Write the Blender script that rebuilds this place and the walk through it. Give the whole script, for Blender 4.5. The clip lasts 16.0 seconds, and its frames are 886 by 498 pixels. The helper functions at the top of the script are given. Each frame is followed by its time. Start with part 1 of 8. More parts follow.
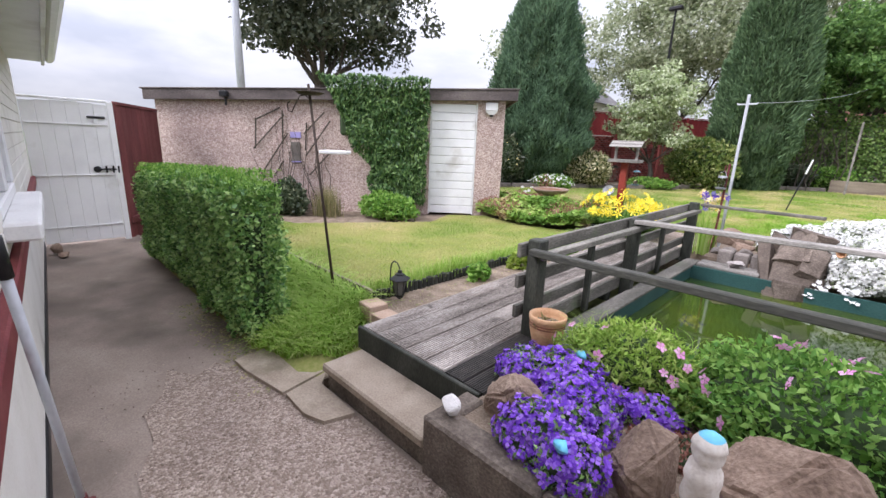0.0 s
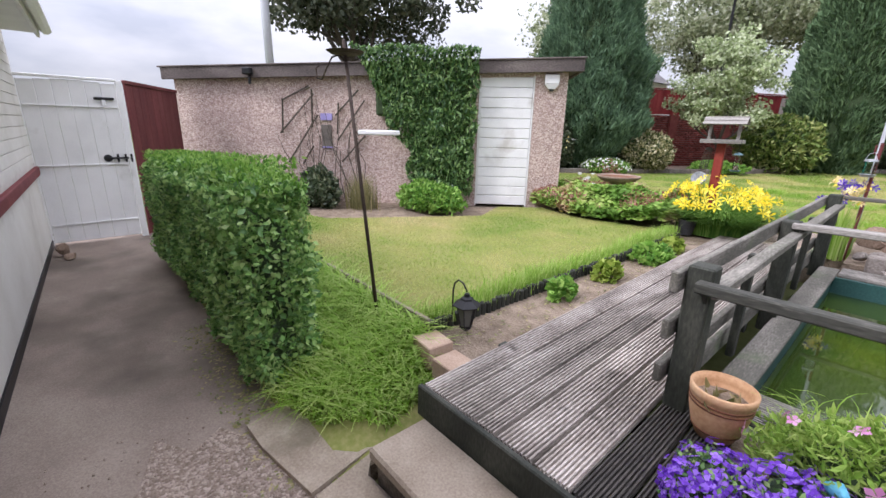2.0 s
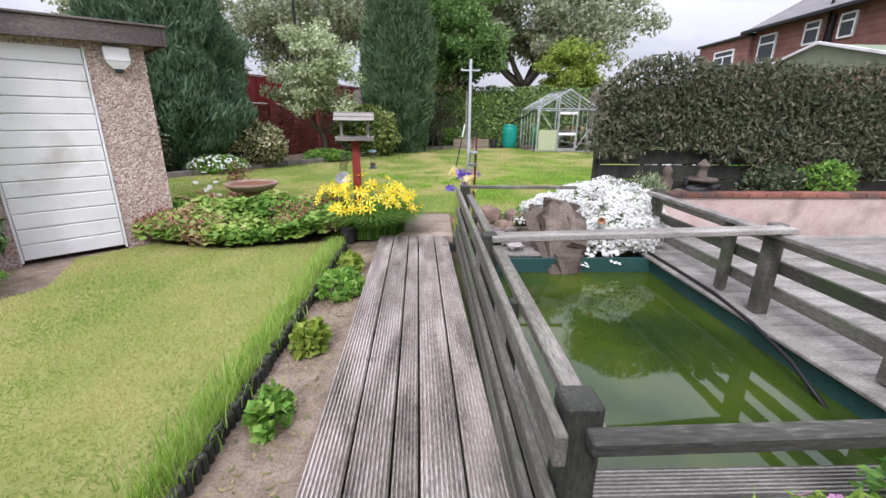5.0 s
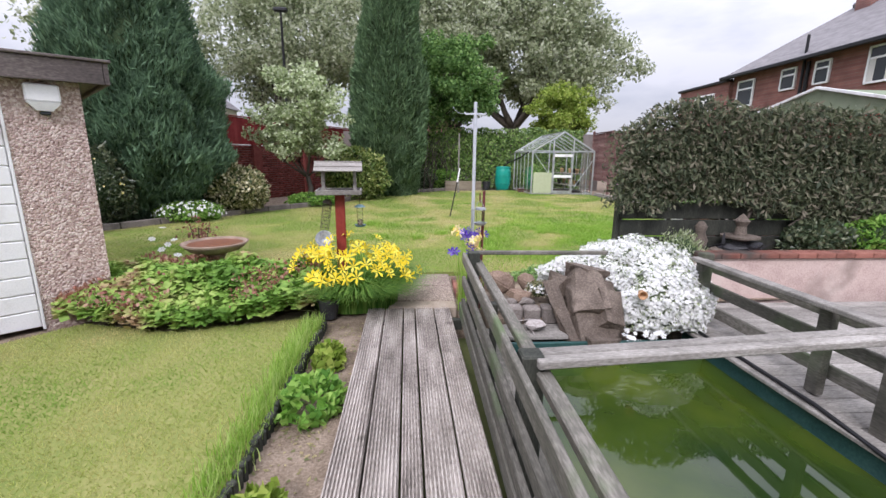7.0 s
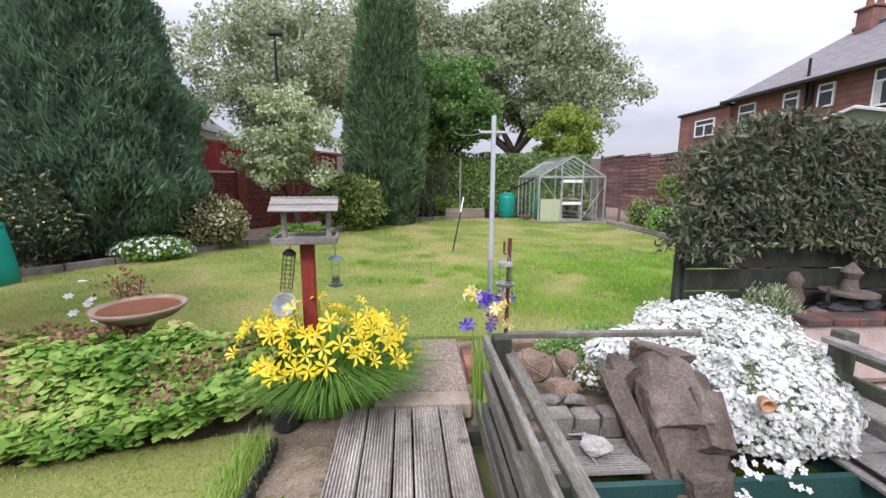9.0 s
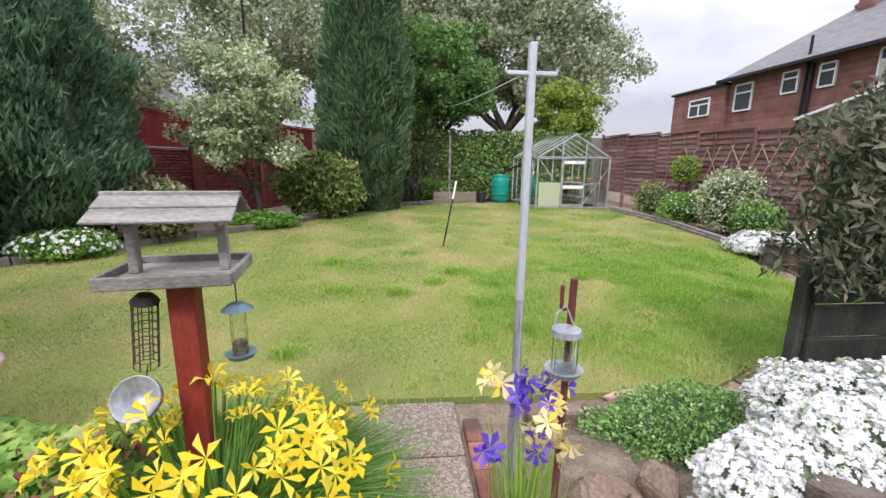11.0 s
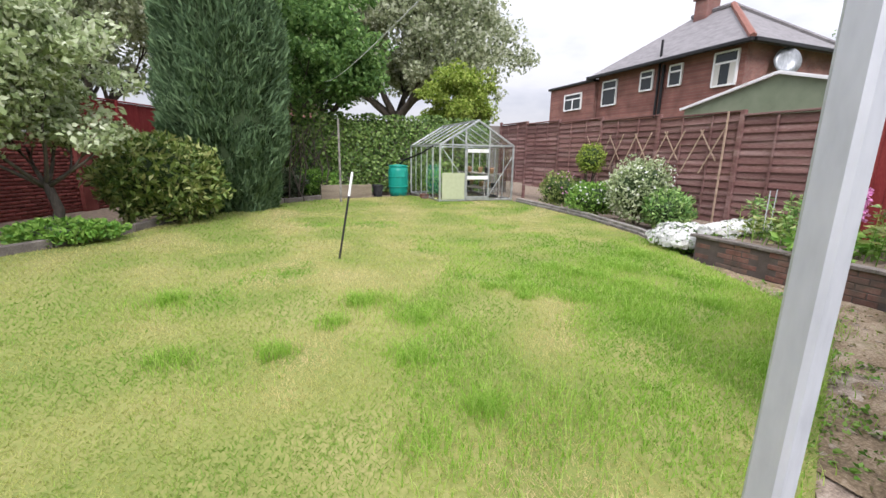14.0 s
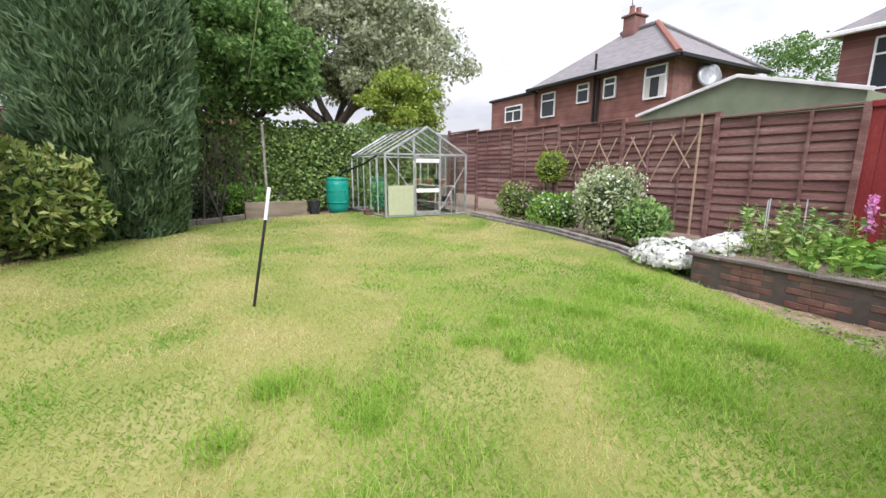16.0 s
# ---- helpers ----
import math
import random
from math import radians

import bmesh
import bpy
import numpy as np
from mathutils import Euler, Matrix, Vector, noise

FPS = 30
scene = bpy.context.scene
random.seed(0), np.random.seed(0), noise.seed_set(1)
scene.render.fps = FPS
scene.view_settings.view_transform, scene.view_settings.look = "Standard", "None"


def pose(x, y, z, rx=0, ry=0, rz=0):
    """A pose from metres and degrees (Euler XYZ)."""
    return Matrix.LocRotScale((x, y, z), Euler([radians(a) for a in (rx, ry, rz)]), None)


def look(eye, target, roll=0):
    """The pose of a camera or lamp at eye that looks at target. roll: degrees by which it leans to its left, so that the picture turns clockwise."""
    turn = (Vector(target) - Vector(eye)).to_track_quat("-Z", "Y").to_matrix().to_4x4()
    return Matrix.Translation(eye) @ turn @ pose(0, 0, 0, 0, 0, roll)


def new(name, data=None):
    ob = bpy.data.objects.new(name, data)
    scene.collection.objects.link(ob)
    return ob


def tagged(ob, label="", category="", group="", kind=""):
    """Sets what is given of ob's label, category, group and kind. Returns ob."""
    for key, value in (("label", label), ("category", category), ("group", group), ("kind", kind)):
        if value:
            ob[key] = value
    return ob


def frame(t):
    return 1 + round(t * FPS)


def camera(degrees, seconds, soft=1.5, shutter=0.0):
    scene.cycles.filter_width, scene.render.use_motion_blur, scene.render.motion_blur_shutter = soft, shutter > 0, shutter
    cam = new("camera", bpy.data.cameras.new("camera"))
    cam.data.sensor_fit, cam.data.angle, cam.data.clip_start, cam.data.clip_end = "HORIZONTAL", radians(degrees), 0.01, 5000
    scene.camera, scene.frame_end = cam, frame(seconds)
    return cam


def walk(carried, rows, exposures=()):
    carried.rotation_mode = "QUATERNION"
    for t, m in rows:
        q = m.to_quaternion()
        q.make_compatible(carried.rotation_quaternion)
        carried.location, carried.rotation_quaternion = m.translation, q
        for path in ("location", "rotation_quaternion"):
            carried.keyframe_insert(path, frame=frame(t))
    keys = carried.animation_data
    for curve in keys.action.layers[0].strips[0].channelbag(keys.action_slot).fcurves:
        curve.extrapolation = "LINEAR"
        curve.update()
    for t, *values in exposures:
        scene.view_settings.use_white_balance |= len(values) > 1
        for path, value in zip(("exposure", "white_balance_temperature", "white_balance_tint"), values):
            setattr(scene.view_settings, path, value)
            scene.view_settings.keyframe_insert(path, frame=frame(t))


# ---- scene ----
cam = camera(93.9, 16.0)
PATH = [
    (0, (-0.106, 0.458, 1.399), (-1.471, 1.837, 0.911), 2.2),
    (0.5, (-0.316, 0.556, 1.383), (-1.811, 1.781, 0.87), 2.1),
    (1, (-0.553, 0.638, 1.376), (-2.096, 1.795, 0.847), 1.8),
    (1.5, (-0.797, 0.767, 1.352), (-2.324, 1.939, 0.806), 1.5),
    (2, (-1.023, 0.889, 1.339), (-2.465, 2.156, 0.779), 1.4),
    (2.5, (-1.264, 1.005, 1.318), (-2.551, 2.429, 0.753), 1.1),
    (3, (-1.456, 1.144, 1.313), (-2.488, 2.761, 0.746), 0.7),
    (3.5, (-1.613, 1.386, 1.319), (-2.332, 3.161, 0.744), -0.1),
    (4, (-1.738, 1.582, 1.292), (-2.032, 3.477, 0.725), 0.9),
    (4.2, (-1.79, 1.609, 1.343), (-1.929, 3.512, 0.742), 0.1),
    (6.3, (-1.979, 2.538, 1.555), (-1.851, 4.464, 1.032), 0.5),
    (6.5, (-1.995, 2.59, 1.573), (-1.87, 4.522, 1.074), 0.5),
    (7, (-2.013, 2.837, 1.606), (-1.894, 4.788, 1.18), 0.6),
    (7.5, (-1.996, 3.131, 1.663), (-1.876, 5.095, 1.304), 0.6),
    (8, (-2.049, 3.464, 1.671), (-1.929, 5.436, 1.358), 0.5),
    (8.5, (-2.076, 3.759, 1.669), (-1.955, 5.733, 1.37), 0.5),
    (9, (-2.009, 4.106, 1.676), (-1.883, 6.077, 1.362), 0.3),
    (9.2, (-2.007, 4.224, 1.675), (-1.873, 6.192, 1.347), 0.3),
    (11.3, (-1.955, 5.771, 1.701), (-1.756, 7.716, 1.284), 0.8),
    (11.5, (-1.963, 5.885, 1.712), (-1.759, 7.829, 1.286), 0.8),
    (12, (-1.959, 6.225, 1.687), (-1.737, 8.162, 1.239), 0.83),
    (12.5, (-1.926, 6.494, 1.689), (-1.667, 8.423, 1.228), 0.72),
    (13, (-1.942, 6.785, 1.699), (-1.601, 8.699, 1.229), 0.93),
    (13.5, (-1.916, 7.005, 1.646), (-1.43, 8.89, 1.188), 0.84),
    (14, (-1.858, 7.215, 1.626), (-1.168, 9.04, 1.185), 0.91),
    (14.5, (-1.824, 7.66, 1.585), (-0.915, 9.388, 1.15), 0.81),
    (15, (-1.721, 7.93, 1.579), (-0.652, 9.564, 1.147), 0.34),
    (15.5, (-1.579, 8.235, 1.588), (-0.502, 9.868, 1.17), -0.05),
    (16, (-1.453, 8.512, 1.579), (-0.521, 10.24, 1.196), 0.23),
]
walk(cam, [(t, look(eye, target, roll)) for t, eye, target, roll in PATH],
     [(0.0, 0.52, 6000, 20), (2.0, 0.44, 6000, 20), (3.0, 0.5, 6000, 20), (4.0, 0.4, 6000, 20), (6.5, 0.2, 6000, 20), (9.0, 0.2, 6000, 20), (11.5, 0.18, 6100, 18), (13.0, 0.32, 6150, 17), (14.0, 0.38, 6200, 17), (16.0, 0.42, 6250, 17)])

# ---- light ----
world = bpy.data.worlds.new("overcast_sky")
scene.world = world
world.use_nodes = True
wn, wl = world.node_tree.nodes, world.node_tree.links
wn.clear()
w_out, w_bg, w_mix = wn.new("ShaderNodeOutputWorld"), wn.new("ShaderNodeBackground"), wn.new("ShaderNodeMix")
w_sky = wn.new("ShaderNodeTexSky")
w_sky.sky_type, w_sky.sun_disc, w_sky.sun_elevation, w_sky.sun_rotation = "NISHITA", False, radians(52), radians(200)
w_tc, w_sep, w_map = wn.new("ShaderNodeTexCoord"), wn.new("ShaderNodeSeparateXYZ"), wn.new("ShaderNodeMapping")
w_noise, w_ramp, w_up, w_mul = wn.new("ShaderNodeTexNoise"), wn.new("ShaderNodeValToRGB"), wn.new("ShaderNodeMapRange"), wn.new("ShaderNodeMix")
w_map.inputs["Scale"].default_value = (1.6, 1.6, 4.5)
w_noise.inputs["Scale"].default_value, w_noise.inputs["Detail"].default_value = 2.1, 6
w_ramp.color_ramp.elements[0].position, w_ramp.color_ramp.elements[0].color = 0.34, (0.68, 0.71, 0.76, 1)
w_ramp.color_ramp.elements[1].position, w_ramp.color_ramp.elements[1].color = 0.56, (1.0, 1.0, 1.0, 1)
w_up.inputs["From Min"].default_value, w_up.inputs["From Max"].default_value = 0.0, 1.0
w_up.inputs["To Min"].default_value, w_up.inputs["To Max"].default_value = 0.46, 2.5
w_mul.data_type, w_mul.blend_type = "RGBA", "MULTIPLY"
w_mul.inputs[0].default_value = 1.0
w_mix.data_type = "RGBA"
w_mix.inputs[0].default_value = 0.9
wl.new(w_tc.outputs["Generated"], w_sep.inputs[0])
wl.new(w_tc.outputs["Generated"], w_map.inputs["Vector"])
wl.new(w_map.outputs[0], w_noise.inputs["Vector"])
wl.new(w_noise.outputs["Fac"], w_ramp.inputs[0])
wl.new(w_sep.outputs["Z"], w_up.inputs["Value"])
wl.new(w_ramp.outputs[0], w_mul.inputs[6])
wl.new(w_up.outputs[0], w_mul.inputs[7])
w_dim = wn.new("ShaderNodeMix")
w_dim.data_type, w_dim.blend_type = "RGBA", "MULTIPLY"
w_dim.inputs[0].default_value, w_dim.inputs[7].default_value = 1.0, (0.1, 0.1, 0.1, 1)
wl.new(w_sky.outputs[0], w_dim.inputs[6])
wl.new(w_dim.outputs[2], w_mix.inputs[6])
wl.new(w_mul.outputs[2], w_mix.inputs[7])
wl.new(w_mix.outputs[2], w_bg.inputs["Color"])
w_bg.inputs["Strength"].default_value = 1.0
wl.new(w_bg.outputs[0], w_out.inputs["Surface"])

sun = new("sun", bpy.data.lights.new("sun", "SUN"))
sun.data.energy, sun.data.angle, sun.data.color = 2.2, radians(14), (1.0, 0.96, 0.9)
sun.matrix_basis = look((-6, -10, 16), (0, 6, 0))


# ---- materials ----
def nodes_of(name):
    m = bpy.data.materials.new(name)
    m.use_nodes = True
    return m, m.node_tree.nodes, m.node_tree.links, m.node_tree.nodes["Principled BSDF"]


def ramp_of(n, cols, lo=0.3, hi=0.7):
    r = n.new("ShaderNodeValToRGB")
    e = r.color_ramp.elements
    for i, c in enumerate(cols):
        p = lo + (hi - lo) * i / max(1, len(cols) - 1)
        if i < 2:
            e[i].position, e[i].color = p, (*c, 1)
        else:
            x = e.new(p)
            x.color = (*c, 1)
    return r


def surf(name, cols, scale=8.0, fine=90.0, rough=0.8, bump=0.3, stretch=(1, 1, 1), metal=0.0, vary="", amount=0.25, stain=None, depth=0.01, spec=0.3, span=(0.3, 0.7)):
    """Grain at two scales over world metres; vary: '', 'island' or 'object' for a shift of tone from piece to piece."""
    m, n, l, b = nodes_of(name)
    g, mp = n.new("ShaderNodeNewGeometry"), n.new("ShaderNodeMapping")
    mp.inputs["Scale"].default_value = stretch
    l.new(g.outputs["Position"], mp.inputs["Vector"])
    a, f = n.new("ShaderNodeTexNoise"), n.new("ShaderNodeTexNoise")
    a.inputs["Scale"].default_value, a.inputs["Detail"].default_value = scale, 5
    f.inputs["Scale"].default_value, f.inputs["Detail"].default_value = fine, 3
    l.new(mp.outputs[0], a.inputs["Vector"])
    l.new(mp.outputs[0], f.inputs["Vector"])
    mixf = n.new("ShaderNodeMath")
    mixf.operation = "MULTIPLY_ADD"
    mixf.inputs[1].default_value = 0.45
    half = n.new("ShaderNodeMath")
    half.operation = "MULTIPLY"
    half.inputs[1].default_value = 0.55
    l.new(a.outputs["Fac"], half.inputs[0])
    l.new(f.outputs["Fac"], mixf.inputs[0])
    l.new(half.outputs[0], mixf.inputs[2])
    r = ramp_of(n, cols, *span)
    l.new(mixf.outputs[0], r.inputs[0])
    col = r.outputs[0]
    if stain:
        s, sr, sm = n.new("ShaderNodeTexNoise"), n.new("ShaderNodeMapRange"), n.new("ShaderNodeMix")
        s.inputs["Scale"].default_value, s.inputs["Detail"].default_value = stain[1], 6
        sr.inputs["From Min"].default_value, sr.inputs["From Max"].default_value = stain[2], stain[2] + 0.14
        sm.data_type = "RGBA"
        sm.inputs[7].default_value = (*stain[0], 1)
        l.new(g.outputs["Position"], s.inputs["Vector"])
        l.new(s.outputs["Fac"], sr.inputs["Value"])
        l.new(sr.outputs[0], sm.inputs[0])
        l.new(col, sm.inputs[6])
        col = sm.outputs[2]
    if vary:
        src = g.outputs["Random Per Island"] if vary == "island" else n.new("ShaderNodeObjectInfo").outputs["Random"]
        vr, vm = n.new("ShaderNodeMapRange"), n.new("ShaderNodeHueSaturation")
        vr.inputs["To Min"].default_value, vr.inputs["To Max"].default_value = 1 - amount, 1 + amount
        l.new(src, vr.inputs["Value"])
        l.new(vr.outputs[0], vm.inputs["Value"])
        l.new(col, vm.inputs["Color"])
        col = vm.outputs[0]
    l.new(col, b.inputs["Base Color"])
    bp = n.new("ShaderNodeBump")
    bp.inputs["Strength"].default_value, bp.inputs["Distance"].default_value = bump, depth
    l.new(mixf.outputs[0], bp.inputs["Height"])
    l.new(bp.outputs[0], b.inputs["Normal"])
    b.inputs["Roughness"].default_value, b.inputs["Metallic"].default_value = rough, metal
    b.inputs["Specular IOR Level"].default_value = spec
    return m


def leafy(name, cols, through_light=0.25, rough=0.55, patch=0.0, spec=0.25, mixed=0.35):
    """Leaves, blades and petals: tone from leaf to leaf, some light passing through; patch: tone by place as well."""
    m, n, l, b = nodes_of(name)
    g = n.new("ShaderNodeNewGeometry")
    r = ramp_of(n, cols, 0.05, 0.95)
    fac = g.outputs["Random Per Island"]
    if patch:
        t, k, a = n.new("ShaderNodeTexNoise"), n.new("ShaderNodeMath"), n.new("ShaderNodeMath")
        t.inputs["Scale"].default_value, t.inputs["Detail"].default_value = patch, 4
        l.new(g.outputs["Position"], t.inputs["Vector"])
        k.operation, a.operation = "MULTIPLY_ADD", "MULTIPLY_ADD"
        k.inputs[1].default_value, k.inputs[2].default_value = 4.2, -1.85
        l.new(t.outputs["Fac"], k.inputs[0])
        a.inputs[1].default_value = mixed
        a.use_clamp = True
        l.new(fac, a.inputs[0])
        s = n.new("ShaderNodeMath")
        s.operation, s.inputs[1].default_value = "MULTIPLY", 0.75
        l.new(k.outputs[0], s.inputs[0])
        l.new(s.outputs[0], a.inputs[2])
        fac = a.outputs[0]
    l.new(fac, r.inputs[0])
    l.new(r.outputs[0], b.inputs["Base Color"])
    b.inputs["Roughness"].default_value, b.inputs["Specular IOR Level"].default_value = rough, spec
    tr, mx = n.new("ShaderNodeBsdfTranslucent"), n.new("ShaderNodeMixShader")
    l.new(r.outputs[0], tr.inputs["Color"])
    mx.inputs[0].default_value = through_light
    l.new(b.outputs[0], mx.inputs[1])
    l.new(tr.outputs[0], mx.inputs[2])
    l.new(mx.outputs[0], n["Material Output"].inputs["Surface"])
    return m


def plain(name, col, rough=0.5, metal=0.0):
    return surf(name, [tuple(c * 0.88 for c in col), col, tuple(min(1, c * 1.08) for c in col)], 14, 160, rough, 0.08, metal=metal, depth=0.003)


def pebbly(name, cols, scale, rough=0.95, depth=0.012):
    m, n, l, b = nodes_of(name)
    g, v, t, r, hs = n.new("ShaderNodeNewGeometry"), n.new("ShaderNodeTexVoronoi"), n.new("ShaderNodeTexNoise"), ramp_of(n, cols, 0.1, 0.9), n.new("ShaderNodeMix")
    v.inputs["Scale"].default_value = scale
    t.inputs["Scale"].default_value, t.inputs["Detail"].default_value = 0.9, 5
    l.new(g.outputs["Position"], v.inputs["Vector"])
    l.new(g.outputs["Position"], t.inputs["Vector"])
    l.new(v.outputs["Color"], r.inputs[0])
    rr = ramp_of(n, [(0.78, 0.76, 0.76), (1.08, 1.06, 1.04)], 0.35, 0.65)
    l.new(t.outputs["Fac"], rr.inputs[0])
    hs.data_type, hs.blend_type = "RGBA", "MULTIPLY"
    hs.inputs[0].default_value = 1
    l.new(r.outputs[0], hs.inputs[6])
    l.new(rr.outputs[0], hs.inputs[7])
    l.new(hs.outputs[2], b.inputs["Base Color"])
    bp = n.new("ShaderNodeBump")
    bp.invert = True
    bp.inputs["Strength"].default_value, bp.inputs["Distance"].default_value = 0.9, depth
    l.new(v.outputs["Distance"], bp.inputs["Height"])
    l.new(bp.outputs[0], b.inputs["Normal"])
    b.inputs["Roughness"].default_value = rough
    b.inputs["Specular IOR Level"].default_value = 0.2
    return m


def bricked(name, c1, c2, mortar, rot=0.0):
    """Brickwork for walls too far off to pick single bricks out of."""
    m, n, l, b = nodes_of(name)
    tc, mp, br = n.new("ShaderNodeTexCoord"), n.new("ShaderNodeMapping"), n.new("ShaderNodeTexBrick")
    mp.inputs["Rotation"].default_value = (radians(90), 0, radians(rot))
    l.new(tc.outputs["Object"], mp.inputs["Vector"])
    l.new(mp.outputs[0], br.inputs["Vector"])
    br.inputs["Color1"].default_value, br.inputs["Color2"].default_value, br.inputs["Mortar"].default_value = (*c1, 1), (*c2, 1), (*mortar, 1)
    br.inputs["Scale"].default_value, br.inputs["Brick Width"].default_value, br.inputs["Row Height"].default_value = 1.0, 0.225, 0.075
    br.inputs["Mortar Size"].default_value = 0.008
    t, r, x = n.new("ShaderNodeTexNoise"), None, n.new("ShaderNodeMix")
    t.inputs["Scale"].default_value, t.inputs["Detail"].default_value = 1.1, 6
    l.new(tc.outputs["Object"], t.inputs["Vector"])
    r = ramp_of(n, [(0.7, 0.68, 0.68), (1.15, 1.12, 1.1)], 0.3, 0.7)
    l.new(t.outputs["Fac"], r.inputs[0])
    x.data_type, x.blend_type = "RGBA", "MULTIPLY"
    x.inputs[0].default_value = 1
    l.new(br.outputs["Color"], x.inputs[6])
    l.new(r.outputs[0], x.inputs[7])
    l.new(x.outputs[2], b.inputs["Base Color"])
    b.inputs["Roughness"].default_value = 0.9
    bp = n.new("ShaderNodeBump")
    bp.inputs["Strength"].default_value, bp.inputs["Distance"].default_value = 0.4, 0.01
    bp.invert = True
    l.new(br.outputs["Fac"], bp.inputs["Height"])
    l.new(bp.outputs[0], b.inputs["Normal"])
    return m


CONCRETE = surf("path_concrete", [(0.165, 0.13, 0.106), (0.245, 0.197, 0.163), (0.35, 0.29, 0.243)], 2.2, 120, 0.95, 0.5, stain=((0.135, 0.11, 0.09), 0.9, 0.54))
SLAB = surf("stone_slab", [(0.22, 0.175, 0.13), (0.33, 0.27, 0.21), (0.44, 0.375, 0.3)], 5, 90, 0.95, 0.5, vary="object", amount=0.12, stain=((0.15, 0.125, 0.085), 3.0, 0.57))
GRAVEL = pebbly("loose_gravel", [(0.2, 0.155, 0.125), (0.31, 0.25, 0.205), (0.5, 0.42, 0.36)], 85, depth=0.008)
PEBBLE = pebbly("pebbledash", [(0.3, 0.21, 0.19), (0.52, 0.4, 0.36), (0.72, 0.63, 0.58)], 62)
SOIL = surf("soil", [(0.11, 0.08, 0.055), (0.22, 0.17, 0.125), (0.35, 0.28, 0.215)], 9, 70, 1.0, 1.0, depth=0.03)
TURF = surf("turf", [(0.13, 0.18, 0.038), (0.21, 0.225, 0.065), (0.31, 0.28, 0.12)], 0.9, 40, 1.0, 0.3, depth=0.01)
FARLAND = surf("far_ground", [(0.08, 0.1, 0.03), (0.14, 0.15, 0.06)], 0.4, 12, 1.0, 0.4)
GRASS = leafy("grass_blade", [(0.22, 0.36, 0.055), (0.39, 0.455, 0.12), (0.53, 0.5, 0.2), (0.62, 0.54, 0.27), (0.7, 0.58, 0.35)], 0.5, 0.6, patch=0.8, mixed=0.2)
LUSH = leafy("lush_grass_blade", [(0.15, 0.33, 0.027), (0.23, 0.42, 0.046), (0.33, 0.48, 0.08), (0.44, 0.51, 0.145)], 0.5, 0.6, patch=1.3, mixed=0.25)
LONGGRASS = leafy("long_grass", [(0.2, 0.36, 0.04), (0.34, 0.52, 0.09), (0.52, 0.62, 0.22)], 0.5)
TUFT = leafy("coarse_grass", [(0.18, 0.37, 0.025), (0.29, 0.49, 0.06), (0.46, 0.6, 0.15)], 0.55)
LILYLEAF = leafy("lily_leaf", [(0.06, 0.16, 0.025), (0.12, 0.26, 0.04), (0.24, 0.4, 0.08)], 0.35)
DECK = surf("weathered_decking", [(0.11, 0.095, 0.083), (0.34, 0.3, 0.265), (0.58, 0.53, 0.485)], 9, 160, 0.9, 0.4, stretch=(1, 0.2, 1), span=(0.34, 0.66), stain=((0.12, 0.104, 0.09), 9.0, 0.61), vary="object", amount=0.1)
DARKDECK = surf("dark_decking", [(0.02, 0.02, 0.018), (0.055, 0.05, 0.045), (0.13, 0.115, 0.1)], 9, 130, 0.85, 0.6, stretch=(1, 0.12, 1), vary="object", amount=0.2)
RAIL = surf("rail_timber", [(0.05, 0.05, 0.04), (0.12, 0.113, 0.095), (0.26, 0.24, 0.21)], 7, 110, 0.85, 0.5, stretch=(1, 0.2, 1), stain=((0.09, 0.12, 0.06), 2.0, 0.56), vary="object", amount=0.2)
DARKRAIL = surf("dark_worn_timber", [(0.02, 0.022, 0.018), (0.06, 0.06, 0.05), (0.2, 0.19, 0.165)], 5, 90, 0.8, 0.5, stretch=(0.2, 1, 1))
BLACKWOOD = surf("black_stained_timber", [(0.014, 0.016, 0.013), (0.035, 0.038, 0.03), (0.075, 0.075, 0.06)], 7, 110, 0.7, 0.4, stretch=(1, 1, 0.3), vary="object")
GREYWOOD = surf("grey_timber", [(0.11, 0.102, 0.09), (0.24, 0.225, 0.203), (0.41, 0.385, 0.355)], 8, 120, 0.85, 0.5, stretch=(0.3, 1, 1), vary="object", amount=0.15)
PLANK = surf("edging_plank", [(0.14, 0.11, 0.08), (0.25, 0.21, 0.155), (0.36, 0.31, 0.24)], 7, 120, 0.9, 0.5, stretch=(0.2, 1, 1))
LAP = surf("fence_lap_timber", [(0.1, 0.045, 0.042), (0.19, 0.1, 0.09), (0.34, 0.235, 0.215)], 4, 100, 0.9, 0.5, stretch=(1, 0.15, 2), vary="object", amount=0.22)
REDPAINT = surf("red_fence_paint", [(0.15, 0.016, 0.018), (0.21, 0.024, 0.025), (0.27, 0.05, 0.045)], 5, 90, 0.7, 0.3, stretch=(1, 1, 0.2), vary="object", amount=0.12)
MAROON = surf("maroon_paint", [(0.12, 0.02, 0.025), (0.17, 0.03, 0.035), (0.23, 0.06, 0.06)], 5, 90, 0.6, 0.2)
BROWNRED = surf("dark_red_boards", [(0.085, 0.022, 0.022), (0.125, 0.032, 0.032), (0.17, 0.06, 0.055)], 5, 90, 0.75, 0.3, stretch=(1, 1, 0.2), vary="object", amount=0.12)
WHITE = surf("white_paint", [(0.66, 0.66, 0.66), (0.78, 0.78, 0.78), (0.84, 0.84, 0.84)], 3, 90, 0.5, 0.12, stain=((0.55, 0.53, 0.5), 2.2, 0.6), depth=0.004)
